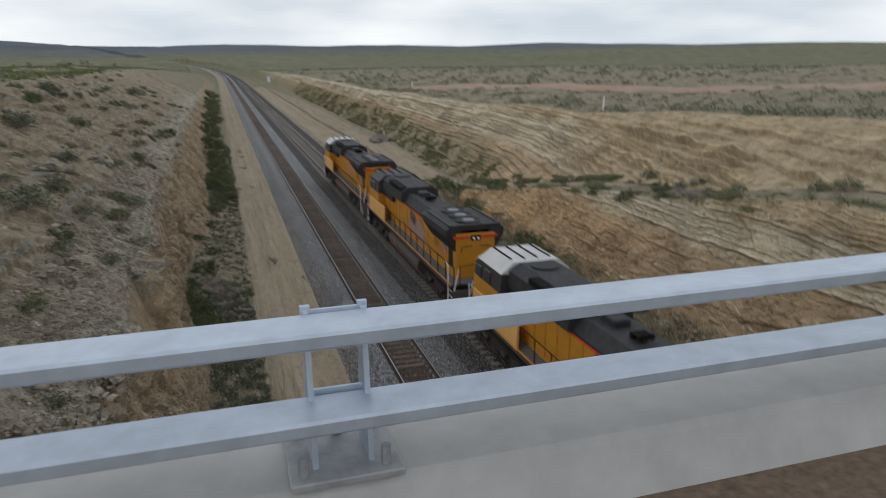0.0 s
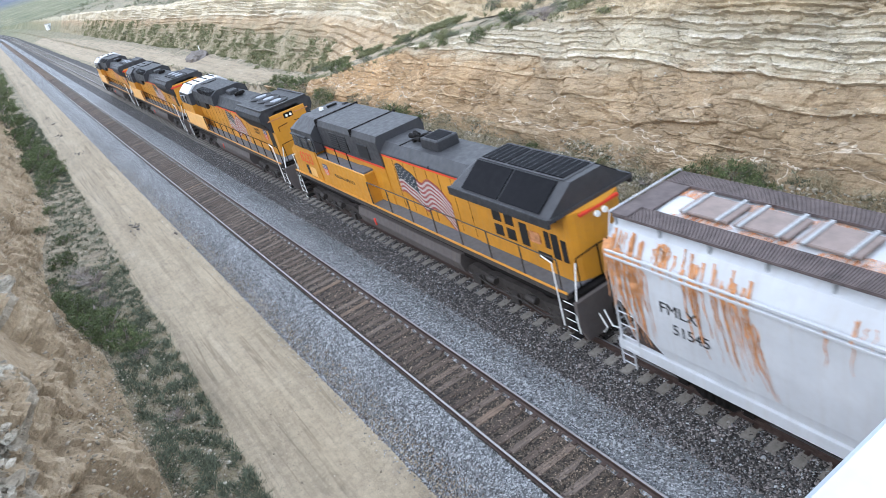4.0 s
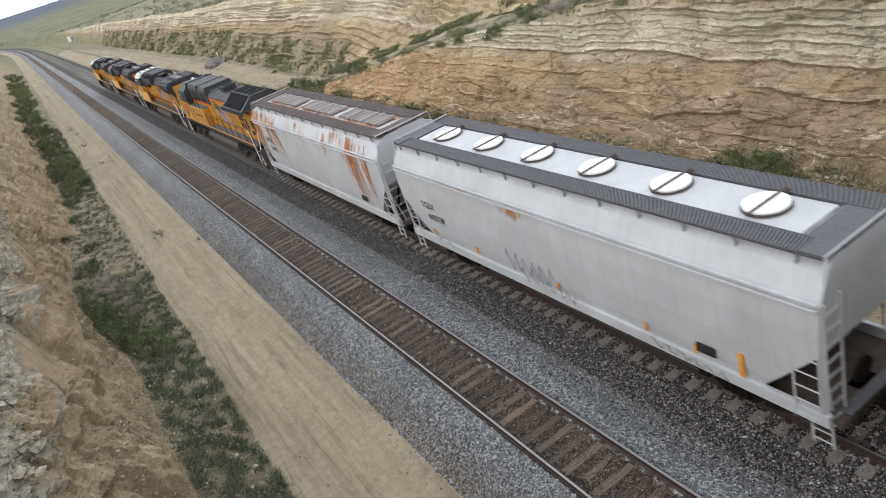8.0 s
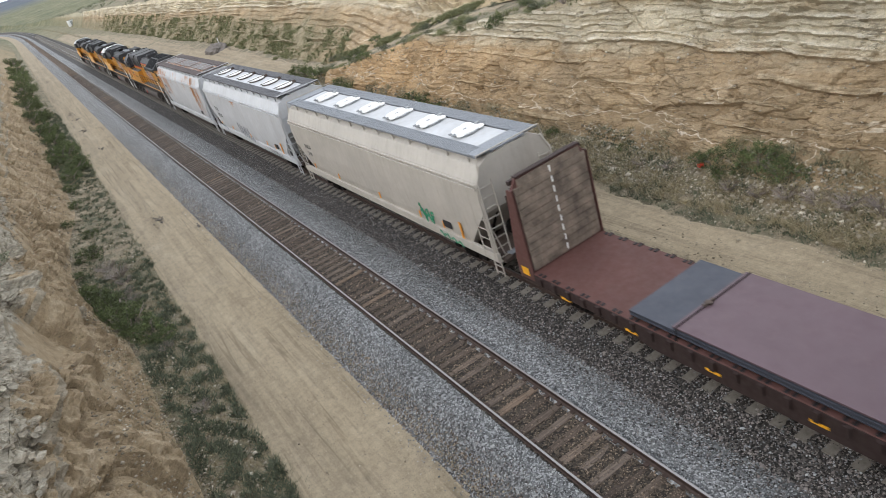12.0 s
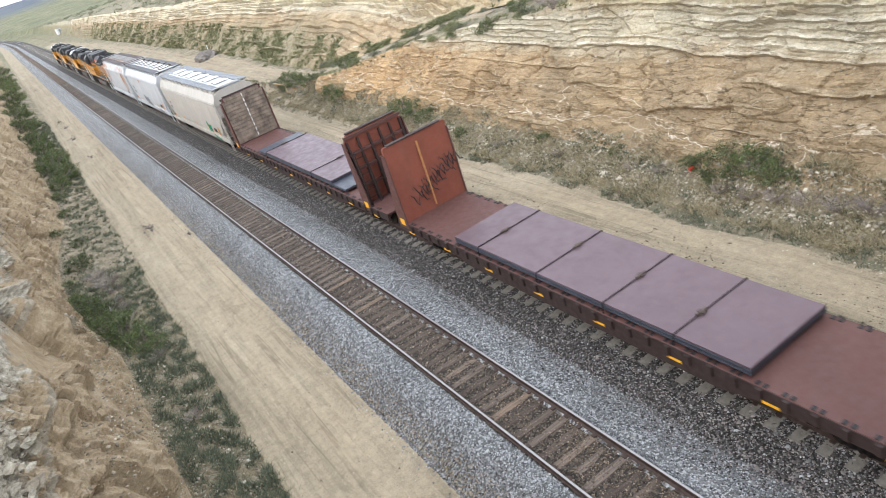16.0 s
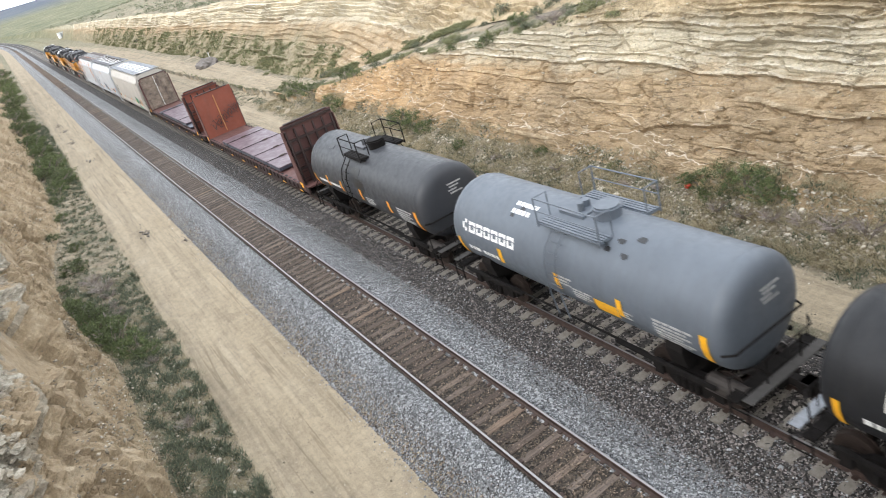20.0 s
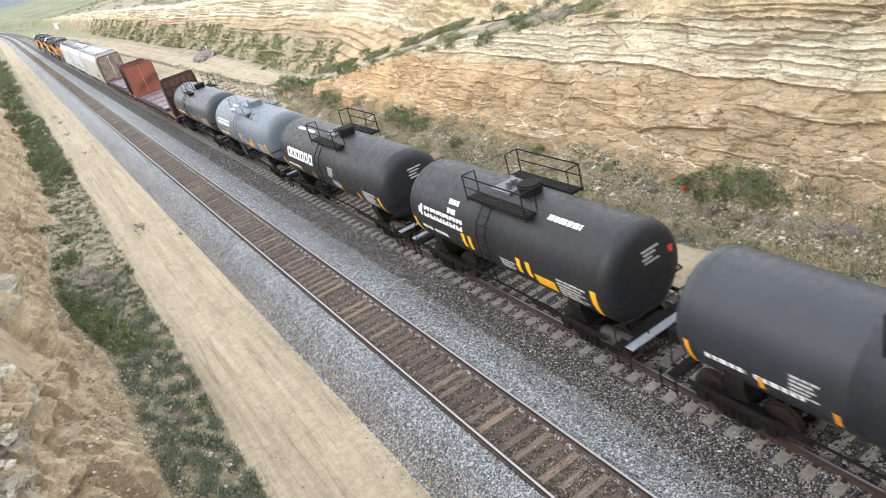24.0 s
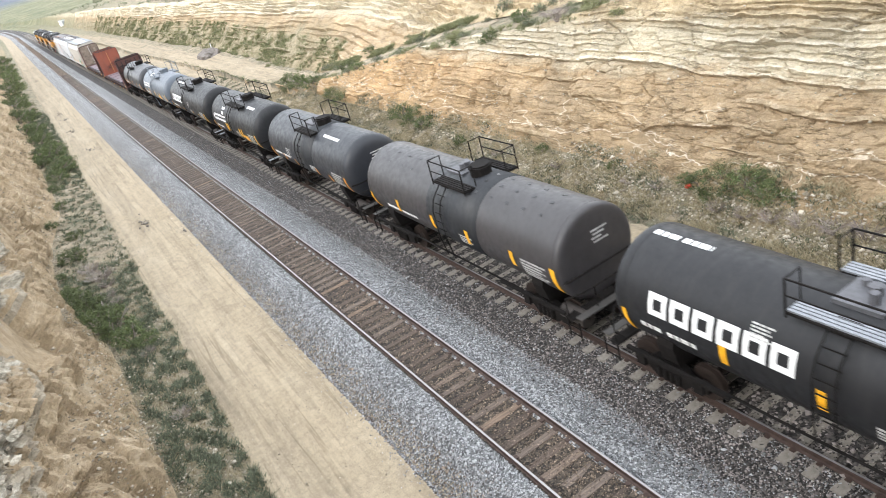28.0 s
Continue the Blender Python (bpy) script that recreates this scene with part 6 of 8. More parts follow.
def engine_narrow(label, front, rear, cab_roof, flagged=True, far_red=True):
    """Six-axle engine with a white-topped comfort cab, dynamic brake hump and flared radiators."""
    half = (front - rear) / 2
    car = thing("locomotive", label, "locomotive", "locomotives of the train")
    D = 1.85
    L = loco_frame(car, half, D, (-3.6, 3.4))
    bm = bmesh.new()
    prism_x(bm, [(9.75, D), (9.75, 2.95), (8.95, 3.3), (6.1, 3.3), (6.1, D)], -1.25, 1.25)
    bmesh.ops.bevel(bm, geom=bm.edges[:], offset=0.06, segments=2, affect="EDGES")
    part("nose", bm, M_YELLOW, car, "yellow nose")
    bm = bmesh.new()
    prism_x(bm, [(9.0, D), (9.0, 3.4), (6.0, 3.4), (6.0, D)], -1.5, 1.5)
    part("cab_side", bm, M_YELLOW, car)
    bm = bmesh.new()
    loft_y(bm, [(9.02, [(-1.45, 3.38), (1.45, 3.38), (1.4, 3.95), (0.85, 4.28), (-0.85, 4.28), (-1.4, 3.95)]), (8.4, [(-1.5, 3.38), (1.5, 3.38), (1.46, 4.2), (0.95, 4.58), (-0.95, 4.58), (-1.46, 4.2)]),
                (6.0, [(-1.5, 3.38), (1.5, 3.38), (1.46, 4.2), (0.95, 4.6), (-0.95, 4.6), (-1.46, 4.2)])])
    cab = part("cab", bm, M_LGREY, car, "grey cab top")
    bm = bmesh.new()
    loft_y(bm, [(9.06, [(-1.42, 3.93), (1.42, 3.93), (0.87, 4.3), (-0.87, 4.3)]), (8.42, [(-1.49, 4.2), (1.49, 4.2), (0.97, 4.61), (-0.97, 4.61)]), (5.95, [(-1.49, 4.2), (1.49, 4.2), (0.97, 4.63), (-0.97, 4.63)])])
    part("cab_roof", bm, cab_roof, cab, "scuffed pale cab roof")
    part("roof_rib", boxes(*[(-0.9 + 0.55 * i, -0.84 + 0.55 * i, 6.4, 8.3, 4.62, 4.67) for i in range(4)]), M_UNDER, cab)
    part("cab_window", boxes((-1.53, -1.46, 8.0, 8.75, 3.42, 3.95), (-1.53, -1.46, 7.0, 7.7, 3.42, 4.0), bevel=0.03), M_GLASS, cab)
    part("windscreen", boxes((-1.15, -0.15, 8.95, 9.06, 3.45, 3.85), (0.15, 1.15, 8.95, 9.06, 3.45, 3.85)), M_GLASS, cab)
    part("number_board", boxes((-1.3, -0.9, 8.98, 9.07, 3.98, 4.12)), M_ORANGEP, cab)
    part("low_panel", boxes((-1.54, -1.4, 4.2, 9.0, D - 0.1, 2.75), bevel=0.02), M_PALEY, car, "sun-faded yellow side panel")
    # hood behind the cab
    hood(car, "hood", -9.05, 6.0, 1.0, D, 3.72, 4.25, M_YELLOW, M_ROOFBLK)
    part("red_stripe", boxes((-1.02, -0.95, -4.6, 2.0, 3.60, 3.67)), M_RED, car)
    seams(car, -1.002, np.arange(-4.3, 5.5, 0.9), D + 0.1, 3.55)
    bm = boxes((-1.2, -0.6, 3.2, 4.9, 3.3, 3.95), (-1.2, -0.6, 5.0, 6.0, 3.3, 3.95), bevel=0.03)
    part("inertial_filter", bm, M_GRILLE, car, "black intake grille")
    bm = bmesh.new()
    prism_y(bm, [(-1.22, 3.75), (1.22, 3.75), (1.15, 4.35), (0.7, 4.62), (-0.7, 4.62), (-1.15, 4.35)], 0.9, 6.0)
    part("brake_hump", bm, M_ROOFBLK, car, "black dynamic brake hump")
    part("hump_fan", discs(((0, 5.2, 4.6), (0, 0, 1), 0.55, 0.08)), M_GRILLE, car)
    part("hump_slat", boxes(*[(-1.18, -0.72, y, y + 0.05, 4.33, 4.62) for y in np.arange(1.2, 4.2, 0.22)]), M_GRILLE, car)
    part("exhaust", boxes((-0.3, 0.3, -0.4, 0.5, 4.2, 4.5), bevel=0.05), M_ROOFBLK, car)
    bm = bmesh.new()
    for x in (-0.18, 0.0, 0.18):
        disc(bm, (x, -1.3, 4.42), (0, -1, 0), 0.05, 0.4, 10, 0.1)
    box(bm, -0.25, 0.25, -1.3, -1.15, 4.22, 4.45)
    part("horn", bm, M_UNDER, car)
    # flared radiators with three fans
    bm = bmesh.new()
    loft_y(bm, [(-9.05, [(-1.0, 3.2), (1.0, 3.2), (1.48, 3.95), (1.48, 4.28), (1.25, 4.45), (-1.25, 4.45), (-1.48, 4.28), (-1.48, 3.95)]),
                (-5.1, [(-1.0, 3.2), (1.0, 3.2), (1.48, 3.95), (1.48, 4.28), (1.25, 4.45), (-1.25, 4.45), (-1.48, 4.28), (-1.48, 3.95)]),
                (-4.5, [(-1.0, 3.6), (1.0, 3.6), (1.4, 4.0), (1.4, 4.2), (1.1, 4.35), (-1.1, 4.35), (-1.4, 4.2), (-1.4, 4.0)])])
    rad = part("radiator", bm, M_ROOFBLK, car, "flared black radiator housing")
    bm = bmesh.new()
    prism_y(bm, [(-1.02, 3.22), (-1.5, 3.94), (-1.505, 3.94), (-1.03, 3.2)], -8.95, -5.2)
    part("radiator_screen", bm, M_GRILLE, rad)
    part("roof_edge", boxes((-1.3, -1.22, -9.00, -5.0, 4.42, 4.52), (1.22, 1.3, -9.00, -5.0, 4.42, 4.52), (-1.3, 1.3, -9.05, -8.90, 4.42, 4.52)), M_LGREY, rad)
    for y in (-5.6, -6.8, -8.0):
        fan = part("fan", discs(((0, y, 4.44), (0, 0, 1), 0.62, 0.06), sides=28), M_GRILLE, rad, "round cooling fan")
        part("fan_hub", discs(((0, y, 4.5), (0, 0, 1), 0.30, 0.05)), M_GRATE2, fan)
        part("fan_ring", pipes(0.035, [(0.62 * math.cos(a), y + 0.62 * math.sin(a), 4.51) for a in np.linspace(0, math.tau, 25)], sides=5), M_LGREY, fan)
    part("rear_panel", boxes((-1.012, -0.97, -8.65, -7.95, 2.35, 3.3), bevel=0.01), M_GRILLE, car)
    part("rear_face", boxes((-1.0, 1.0, -9.12, -9.03, D, 4.1), bevel=0.02), M_YELLOW, car, "yellow hood end")
    for x0, x1 in ((-1.15, -0.3), (0.3, 1.15)):
        part("rear_stripe", boxes((x0, x1, -9.15, -9.03, 3.86, 3.98 if far_red else 3.90)), M_RED if far_red else M_ORANGEP, car)
    part("rear_lamp", discs(((-0.1, -9.10, 3.86), (0, -1, 0), 0.065, 0.1), ((0.12, -9.10, 3.86), (0, -1, 0), 0.065, 0.1), sides=12), M_LAMP, car)
    part("lamp_plate", boxes((-0.25, 0.27, -9.14, -9.10, 3.73, 4.0), bevel=0.02), M_UNDER, car)
    part("rear_grab", pipes(0.018, [(-0.75, -9.20, 3.2), (-0.75, -9.20, 3.45), (-0.2, -9.20, 3.5)], [(0.75, -9.20, 3.2), (0.75, -9.20, 3.45), (0.2, -9.20, 3.5)], sides=5), M_UNDER, car)
    if flagged:
        flag_panel(car, -1.015, -0.5, 3.52, 3.2, 1.15, 0.35)
    else:
        part("dust_patch", boxes((-1.01, -0.98, -3.6, -1.0, 2.6, 3.4), bevel=0.02), M_ORANGEP, car)
    shield(car, -1.012, -7.3, 3.15, 0.6)
    lettering(car, "BUILDING\nAMERICA", 0.2, M_BLK, on_side(-1.012, -5.9, 2.95))
    side_rail(car, -1.5, -10.3, 4.0, D, D + 0.95, 1.25, M_UNDER)
    side_rail(car, 1.5, -10.3, 5.5, D, D + 0.95, 1.6, M_UNDER)
    return car


# ---- track ----
def rail_mesh(name, x, y0, y1, step):
    """A rail: foot, web and head drawn along the line."""
    prof = [(-0.07, -0.18), (0.07, -0.18), (0.07, -0.165), (0.012, -0.145), (0.012, -0.045), (0.037, -0.035), (0.037, -0.006), (0.028, 0.0), (-0.028, 0.0), (-0.037, -0.006), (-0.037, -0.035),
            (-0.012, -0.045), (-0.012, -0.145), (-0.07, -0.165)]
    ys = list(np.arange(y0, y1, step)) + [y1]
    verts = [(x + px + bend(y), y, pz) for y in ys for px, pz in prof]
    n = len(prof)
    faces, tops = [], []
    for j in range(len(ys) - 1):
        for i in range(n):
            a, b = j * n + i, j * n + (i + 1) % n
            faces.append((a, b, b + n, a + n))
            tops.append(i == 7)
    faces.append(tuple(range(n))[::-1])
    tops.append(False)
    me = bpy.data.meshes.new(name)
    me.from_pydata(verts, [], faces)
    me.materials.append(M_RAIL)
    me.materials.append(M_RAILTOP)
    me.polygons.foreach_set("material_index", [int(t) for t in tops])
    return me


def track(label, cx, pitch, wood, y_first):
    line = thing("railway_track", label, "railway track", "parallel railway tracks")
    for s in (-1, 1):
        hang("rail", rail_mesh("rail", cx + s * 0.755, -25, 900, 6.0), line, "rusty steel rail with a bright head")
    rnd = random.Random(11 if wood else 12)
    shapes = []
    for k in range(5):
        h = 0.115 if wood else 0.10
        bm = boxes((-1.3, 1.3, -0.115, 0.115, -0.2, 0.0), bevel=0.012)
        if not wood:
            bm.free()
            bm = bmesh.new()
            loft_y(bm, [(-0.14, [(-1.29, -0.2), (1.29, -0.2), (1.29, -0.02), (-1.29, -0.02)]), (-0.11, [(-1.3, -0.2), (1.3, -0.2), (1.3, 0.0), (-1.3, 0.0)]),
                        (0.11, [(-1.3, -0.2), (1.3, -0.2), (1.3, 0.0), (-1.3, 0.0)]), (0.14, [(-1.29, -0.2), (1.29, -0.2), (1.29, -0.02), (-1.29, -0.02)])])
        else:
            bmesh.ops.subdivide_edges(bm, edges=[e for e in bm.edges if e.calc_length() > 1], cuts=5)
            for v in bm.verts:
                v.co += Vector((rnd.uniform(-0.02, 0.02), rnd.uniform(-0.012, 0.012), rnd.uniform(-0.012, 0.006)))
        me = bpy.data.meshes.new("tie")
        bm.to_mesh(me)
        bm.free()
        me.materials.append(M_TIE if wood else M_CONC)
        shapes.append(me)
    bm = bmesh.new()
    box(bm, -0.05, 0.05, -0.06, 0.06, 0.0, 0.035)
    fast = bpy.data.meshes.new("rail_fastening")
    bm.to_mesh(fast)
    bm.free()
    fast.materials.append(M_RAIL)
    top = -0.178
    n = 0
    verts, faces = [], []
    y = y_first
    while y < 420:
        if n < 290:
            t = hang("tie", rnd.choice(shapes), line)
            t.matrix_basis = pose(cx + rnd.uniform(-0.03, 0.03) * wood, y, top - rnd.uniform(0, 0.015) * wood, 0, 0, rnd.choice((0, 180)) + rnd.uniform(-1.2, 1.2) * wood)
            if y < 32:
                for s in (-1, 1):
                    for d in (-0.11, 0.11):
                        hang("rail_fastening", fast, t).matrix_basis = Matrix.Translation((s * 0.755 + d, 0, 0))
        else:
            k = len(verts)
            verts += [(cx + x, y + yy, top + z) for z in (-0.2, 0.0) for x, yy in ((-1.3, -0.115), (1.3, -0.115), (1.3, 0.115), (-1.3, 0.115))]
            faces += [tuple(k + i for i in f) for f in ((4, 5, 6, 7), (0, 1, 5, 4), (1, 2, 6, 5), (2, 3, 7, 6), (3, 0, 4, 7))]
        n += 1
        y += pitch
    far = mesh_object("far_tie", verts, faces, M_TIE if wood else M_CONC, line)
    far["kind"] = "stuff"
    return line


def build_roadbed():
    """The ballast bed under both tracks, low between them, with shoulders down to the service road."""
    prof = [(-2.75, -0.99), (-2.3, -0.87), (-1.98, -0.62), (-1.55, -0.2), (-1.35, -0.135), (-0.86, -0.14), (-0.6, -0.199), (0.0, -0.203), (0.6, -0.199), (0.86, -0.14), (1.35, -0.135), (1.8, -0.30), (2.3, -0.42), (2.8, -0.34),
            (3.2, -0.22), (3.6, -0.20), (4.1, -0.19), (4.57, -0.185), (5.0, -0.19), (5.6, -0.20), (6.0, -0.25), (6.7, -0.6), (7.4, -0.88), (7.9, -1.0)]
    ys = spread((-25, 3, 1.5, 0.3), (3, 60, 0.25, 0.6), (60, 420, 0.8, 6), (420, 1300, 6, 40))
    verts, faces = [], []
    for y in ys:
        for x, z in prof:
            j = fbm(x * 1.3, y * 0.7, 1.0, 3)
            verts.append((x + bend(y) + (0.2 * j if x in (-2.75, 7.4, 7.9) else 0.0), y, z + 0.008 * j))
    w = len(prof)
    for j in range(len(ys) - 1):
        for i in range(w - 1):
            a = j * w + i
            faces.append((a, a + 1, a + w + 1, a + w))
    ob = mesh_object("ballast_bed", verts, faces, M_BED, smooth=True)
    ob.data.materials.append(M_BEDD)
    ob.data.materials.append(M_BEDB)
    zones = [1 if prof[i][0] >= 2.3 else 2 if -0.9 < prof[i][0] < 0.6 else 0 for i in range(w - 1)]
    ob.data.polygons.foreach_set("material_index", zones * (len(ys) - 1))
    tagged(ob, "grey crushed stone ballast bed under the rails", "ballast", kind="structure")
    return prof


def scatter(name, label, count, place, size, material, seed, flat=0.7):
    """Loose stones as one object: angular eight-sided lumps of many sizes."""
    rng = np.random.default_rng(seed)
    base = np.array([(1, 0, 0), (-0.9, 0.1, 0.1), (0.1, 1, 0), (0, -0.9, 0.1), (0.1, 0.1, 0.9), (0, 0, -0.7)], dtype=float)
    tri = np.array([(0, 2, 4), (2, 1, 4), (1, 3, 4), (3, 0, 4), (2, 0, 5), (1, 2, 5), (3, 1, 5), (0, 3, 5)])
    pts = place(rng, count)
    n = len(pts)
    s = size * rng.lognormal(0, 0.35, n)
    jit = 1 + rng.uniform(-0.35, 0.35, (n, 6, 3))
    v = base[None] * jit * s[:, None, None]
    v[:, :, 2] *= flat
    a = rng.uniform(0, math.tau, n)
    tx = rng.uniform(-0.6, 0.6, n)
    c, sn = np.cos(a), np.sin(a)
    y1 = v[:, :, 1] * np.cos(tx)[:, None] - v[:, :, 2] * np.sin(tx)[:, None]
    z1 = v[:, :, 1] * np.sin(tx)[:, None] + v[:, :, 2] * np.cos(tx)[:, None]
    x2 = v[:, :, 0] * c[:, None] - y1 * sn[:, None]
    y2 = v[:, :, 0] * sn[:, None] + y1 * c[:, None]
    out = np.stack((x2, y2, z1), axis=2) + pts[:, None, :]
    me = bpy.data.meshes.new(name)
    me.vertices.add(n * 6)
    me.vertices.foreach_set("co", out.reshape(-1))
    f = (tri[None] + (np.arange(n) * 6)[:, None, None]).reshape(-1)
    me.loops.add(len(f))
    me.loops.foreach_set("vertex_index", f)
    me.polygons.add(len(f) // 3)
    me.polygons.foreach_set("loop_start", np.arange(0, len(f), 3))
    me.polygons.foreach_set("loop_total", np.full(len(f) // 3, 3))
    me.update()
    me.validate()
    me.materials.append(material)
    return tagged(new(name, me), label, "stones", kind="stuff")


def build_stones(prof):
    px, pz = np.array([p[0] for p in prof]), np.array([p[1] for p in prof])

    def near_y(rng, n):
        # denser towards the near end, thinning out far off
        y = 3.0 + 85.0 * rng.random(n) ** 2.5
        return np.where(rng.random(n) < (y - 40.0) / 48.0, 3.0 + 37.0 * rng.random(n) ** 1.8, y)

    def bed(lo, hi):
        def place(rng, n):
            x = rng.uniform(lo, hi, n)
            y = near_y(rng, n)
            return np.stack((x, y, np.interp(x, px, pz) + 0.004), axis=1)
        return place
    scatter("ballast_stone", "loose grey crushed stone beside the rails", 66000, bed(-2.55, -0.85), 0.0205, M_STONE, 1)
    scatter("ballast_stone", "dark stones mixed into the shoulder", 9000, bed(-2.5, -1.3), 0.021, M_STONED, 13)
    scatter("ballast_stone", "clean blue-grey crushed stone between the tracks", 58000, bed(0.85, 2.35), 0.0205, M_STONE, 2)
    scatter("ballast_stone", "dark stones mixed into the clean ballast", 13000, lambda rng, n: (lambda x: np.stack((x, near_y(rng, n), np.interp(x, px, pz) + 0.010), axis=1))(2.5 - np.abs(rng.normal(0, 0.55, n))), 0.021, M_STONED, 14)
    scatter("ballast_stone", "grey stones mixed into the oily ballast", 11000, bed(2.3, 4.0), 0.0215, M_STONE, 15)
    scatter("ballast_stone", "dark oily crushed stone beside the train's track", 44000, bed(2.25, 4.0), 0.0235, M_STONED, 5)
    scatter("ballast_stone", "dark mixed stone spilled along the road's edge", 13000, bed(-2.72, -1.75), 0.026, M_STONEB, 6)
    scatter("ballast_stone", "grey stones rolled out onto the dirt road", 2600, lambda rng, n: np.stack((-2.2 - np.abs(rng.normal(0, 0.28, n)), near_y(rng, n), np.full(n, -0.88)), axis=1), 0.02, M_STONE, 9)
    scatter("road_grit", "pale grit washed over the foot of the ballast", 9000, lambda rng, n: (lambda x: np.stack((x, near_y(rng, n), np.interp(x, px, pz) + 0.012), axis=1))(-2.35 + np.abs(rng.normal(0, 0.22, n))), 0.017, M_GRIT, 10)
    scatter("ballast_stone", "brown stained stone between wooden sleepers", 12000, bed(-0.7, 0.7), 0.022, M_STONEB, 3)
    scatter("ballast_stone", "brown stones strewn over the wooden sleepers", 19000, lambda rng, n: np.stack((rng.uniform(-1.25, 1.25, n), near_y(rng, n), np.full(n, -0.172)), axis=1), 0.017, M_STONEB, 12)
    scatter("ballast_stone", "dark crushed stone under the train", 18000, bed(3.9, 7.4), 0.038, M_STONED, 4)


def build_service_road():
    """A worn dirt road beside the track, with shallow wheel ruts."""
    xs = [-5.95, -5.7, -5.35, -5.05, -4.75, -4.4, -4.05, -3.7, -3.4, -3.1, -2.8, -2.5, -2.15]
    ys = spread((-25, 5, 1.5, 0.15), (5, 70, 0.15, 0.6), (70, 420, 0.8, 8), (420, 900, 8, 30))
    verts, faces = [], []
    for y in ys:
        for i, x in enumerate(xs):
            z = -0.885 - 0.035 * math.exp(-((x + 4.75) / 0.28) ** 2) - 0.025 * math.exp(-((x + 3.1) / 0.28) ** 2)
            if i in (0, len(xs) - 1):
                z -= 0.12
                x += 0.12 * fbm(0.3, y * 0.5, x, 2) + 0.16 * fbm(0.3, y * 2.6, x, 3)
            verts.append((x + bend(y), y, z))
    w = len(xs)
    for j in range(len(ys) - 1):
        for i in range(w - 1):
            a = j * w + i
            faces.append((a, a + 1, a + w + 1, a + w))
    ob = mesh_object("service_road", verts, faces, M_ROAD, smooth=True)
    tagged(ob, "pale tan dirt service road with wheel ruts", "dirt road", kind="structure")


# ---- the bridge rail the camera looks over ----
def build_bridge():
    bm = bmesh.new()
    prism_x(bm, [(0.17, 10.36), (0.27, 10.60), (0.30, 10.64), (0.76, 10.64), (0.79, 10.61), (0.79, 9.6), (0.20, 9.6)], -45, 45)
    par = part("parapet", bm, M_PARAPET, None)
    tagged(par, "pale smooth concrete parapet of the overbridge", "parapet", kind="structure")
    deck = part("bridge_deck", boxes((-45, 45, -9.5, 0.195, 9.6, 10.36)), M_DECK, None)
    tagged(deck, "brown gritty dirt covered bridge deck", "bridge deck", kind="structure")
    rail = thing("bridge_railing", "galvanised two-tube steel bridge railing on bolted posts", "railing", "")
    for name, z in (("top_tube", 11.34), ("lower_tube", 10.97)):
        bm = boxes((-45, 45, 0.225, 0.468, z - 0.07, z), bevel=0.012)
        part(name, bm, M_GALV, rail, "bright galvanised square tube")
    posts = [-6.43 + k * 4.2 for k in range(-6, 8)]
    base, plate, bolt = None, None, None
    for px in posts:
        if base is None:
            plate = part("base_plate", boxes((-0.24, 0.24, 0.26, 0.72, 10.64, 10.675), bevel=0.006), M_GALVP, rail)
            bm = bmesh.new()
            for d in (-0.125, 0.115):
                prism_x(bm, [(0.36, 10.675), (0.60, 10.675), (0.50, 11.35), (0.46, 11.355)], d - 0.012, d + 0.012)
                box(bm, d - 0.02, d + 0.02, 0.47, 0.495, 11.3, 11.37)
            box(bm, -0.12, 0.11, 0.472, 0.486, 11.2, 11.352)
            box(bm, -0.12, 0.11, 0.472, 0.486, 10.86, 10.99)
            base = part("post", bm, M_GALV, rail, "twin plate steel post")
            bolt = part("anchor_bolt", discs(*[((x, y, 10.67), (0, 0, 1), 0.022, 0.09) for x in (-0.18, 0.17) for y in (0.33, 0.64)], ((0.0, 0.64, 10.67), (0, 0, 1), 0.03, 0.11), sides=8), M_GALVP, rail)
            for o in (base, plate, bolt):
                o.location = (px, 0, 0)
        else:
            for o in (base, plate, bolt):
                again(o, pose(px, 0, 0))


track("wooden sleeper railway track, empty, on grey ballast", TRACK_A, 0.495, True, 2.2)
track("concrete sleeper railway track carrying the train", TRACK_B, 0.6096, False, 0.55)
ROADBED = build_roadbed()
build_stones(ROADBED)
build_service_road()
build_bridge()


# ---- plants, stones and small things on the slopes ----
def leaf_material(name, lo, hi, rough=0.85):
    n = Nodes(name)
    g = n.add("ShaderNodeNewGeometry")
    oi = n.add("ShaderNodeObjectInfo")
    c = n.ramp(g.outputs["Random Per Island"], (0.0, lo), (1.0, hi))
    c = n.mix(1.0, c, n.ramp(oi.outputs["Random"], (0.0, 0.75), (1.0, 1.2)), "MULTIPLY")
    return n.done(c, rough)


M_LEAF = leaf_material("dark_green_leaf", (0.035, 0.052, 0.018), (0.165, 0.195, 0.075))
M_SAGE = leaf_material("grey_green_leaf", (0.07, 0.085, 0.05), (0.20, 0.21, 0.13))
M_DRY = leaf_material("dry_twig", (0.16, 0.125, 0.11), (0.36, 0.31, 0.28))
M_GRASS = leaf_material("short_green_grass", (0.05, 0.058, 0.035), (0.15, 0.162, 0.103))
M_FRESH = leaf_material("fresh_green_grass", (0.07, 0.10, 0.03), (0.22, 0.26, 0.09))
M_OLIVE = leaf_material("olive_brush_leaf", (0.11, 0.12, 0.055), (0.29, 0.29, 0.15))
M_SAGEF = leaf_material("pale_sage_leaf", (0.11, 0.125, 0.08), (0.28, 0.285, 0.19))
M_STRAW = leaf_material("dry_straw_grass", (0.20, 0.16, 0.09), (0.42, 0.36, 0.24))
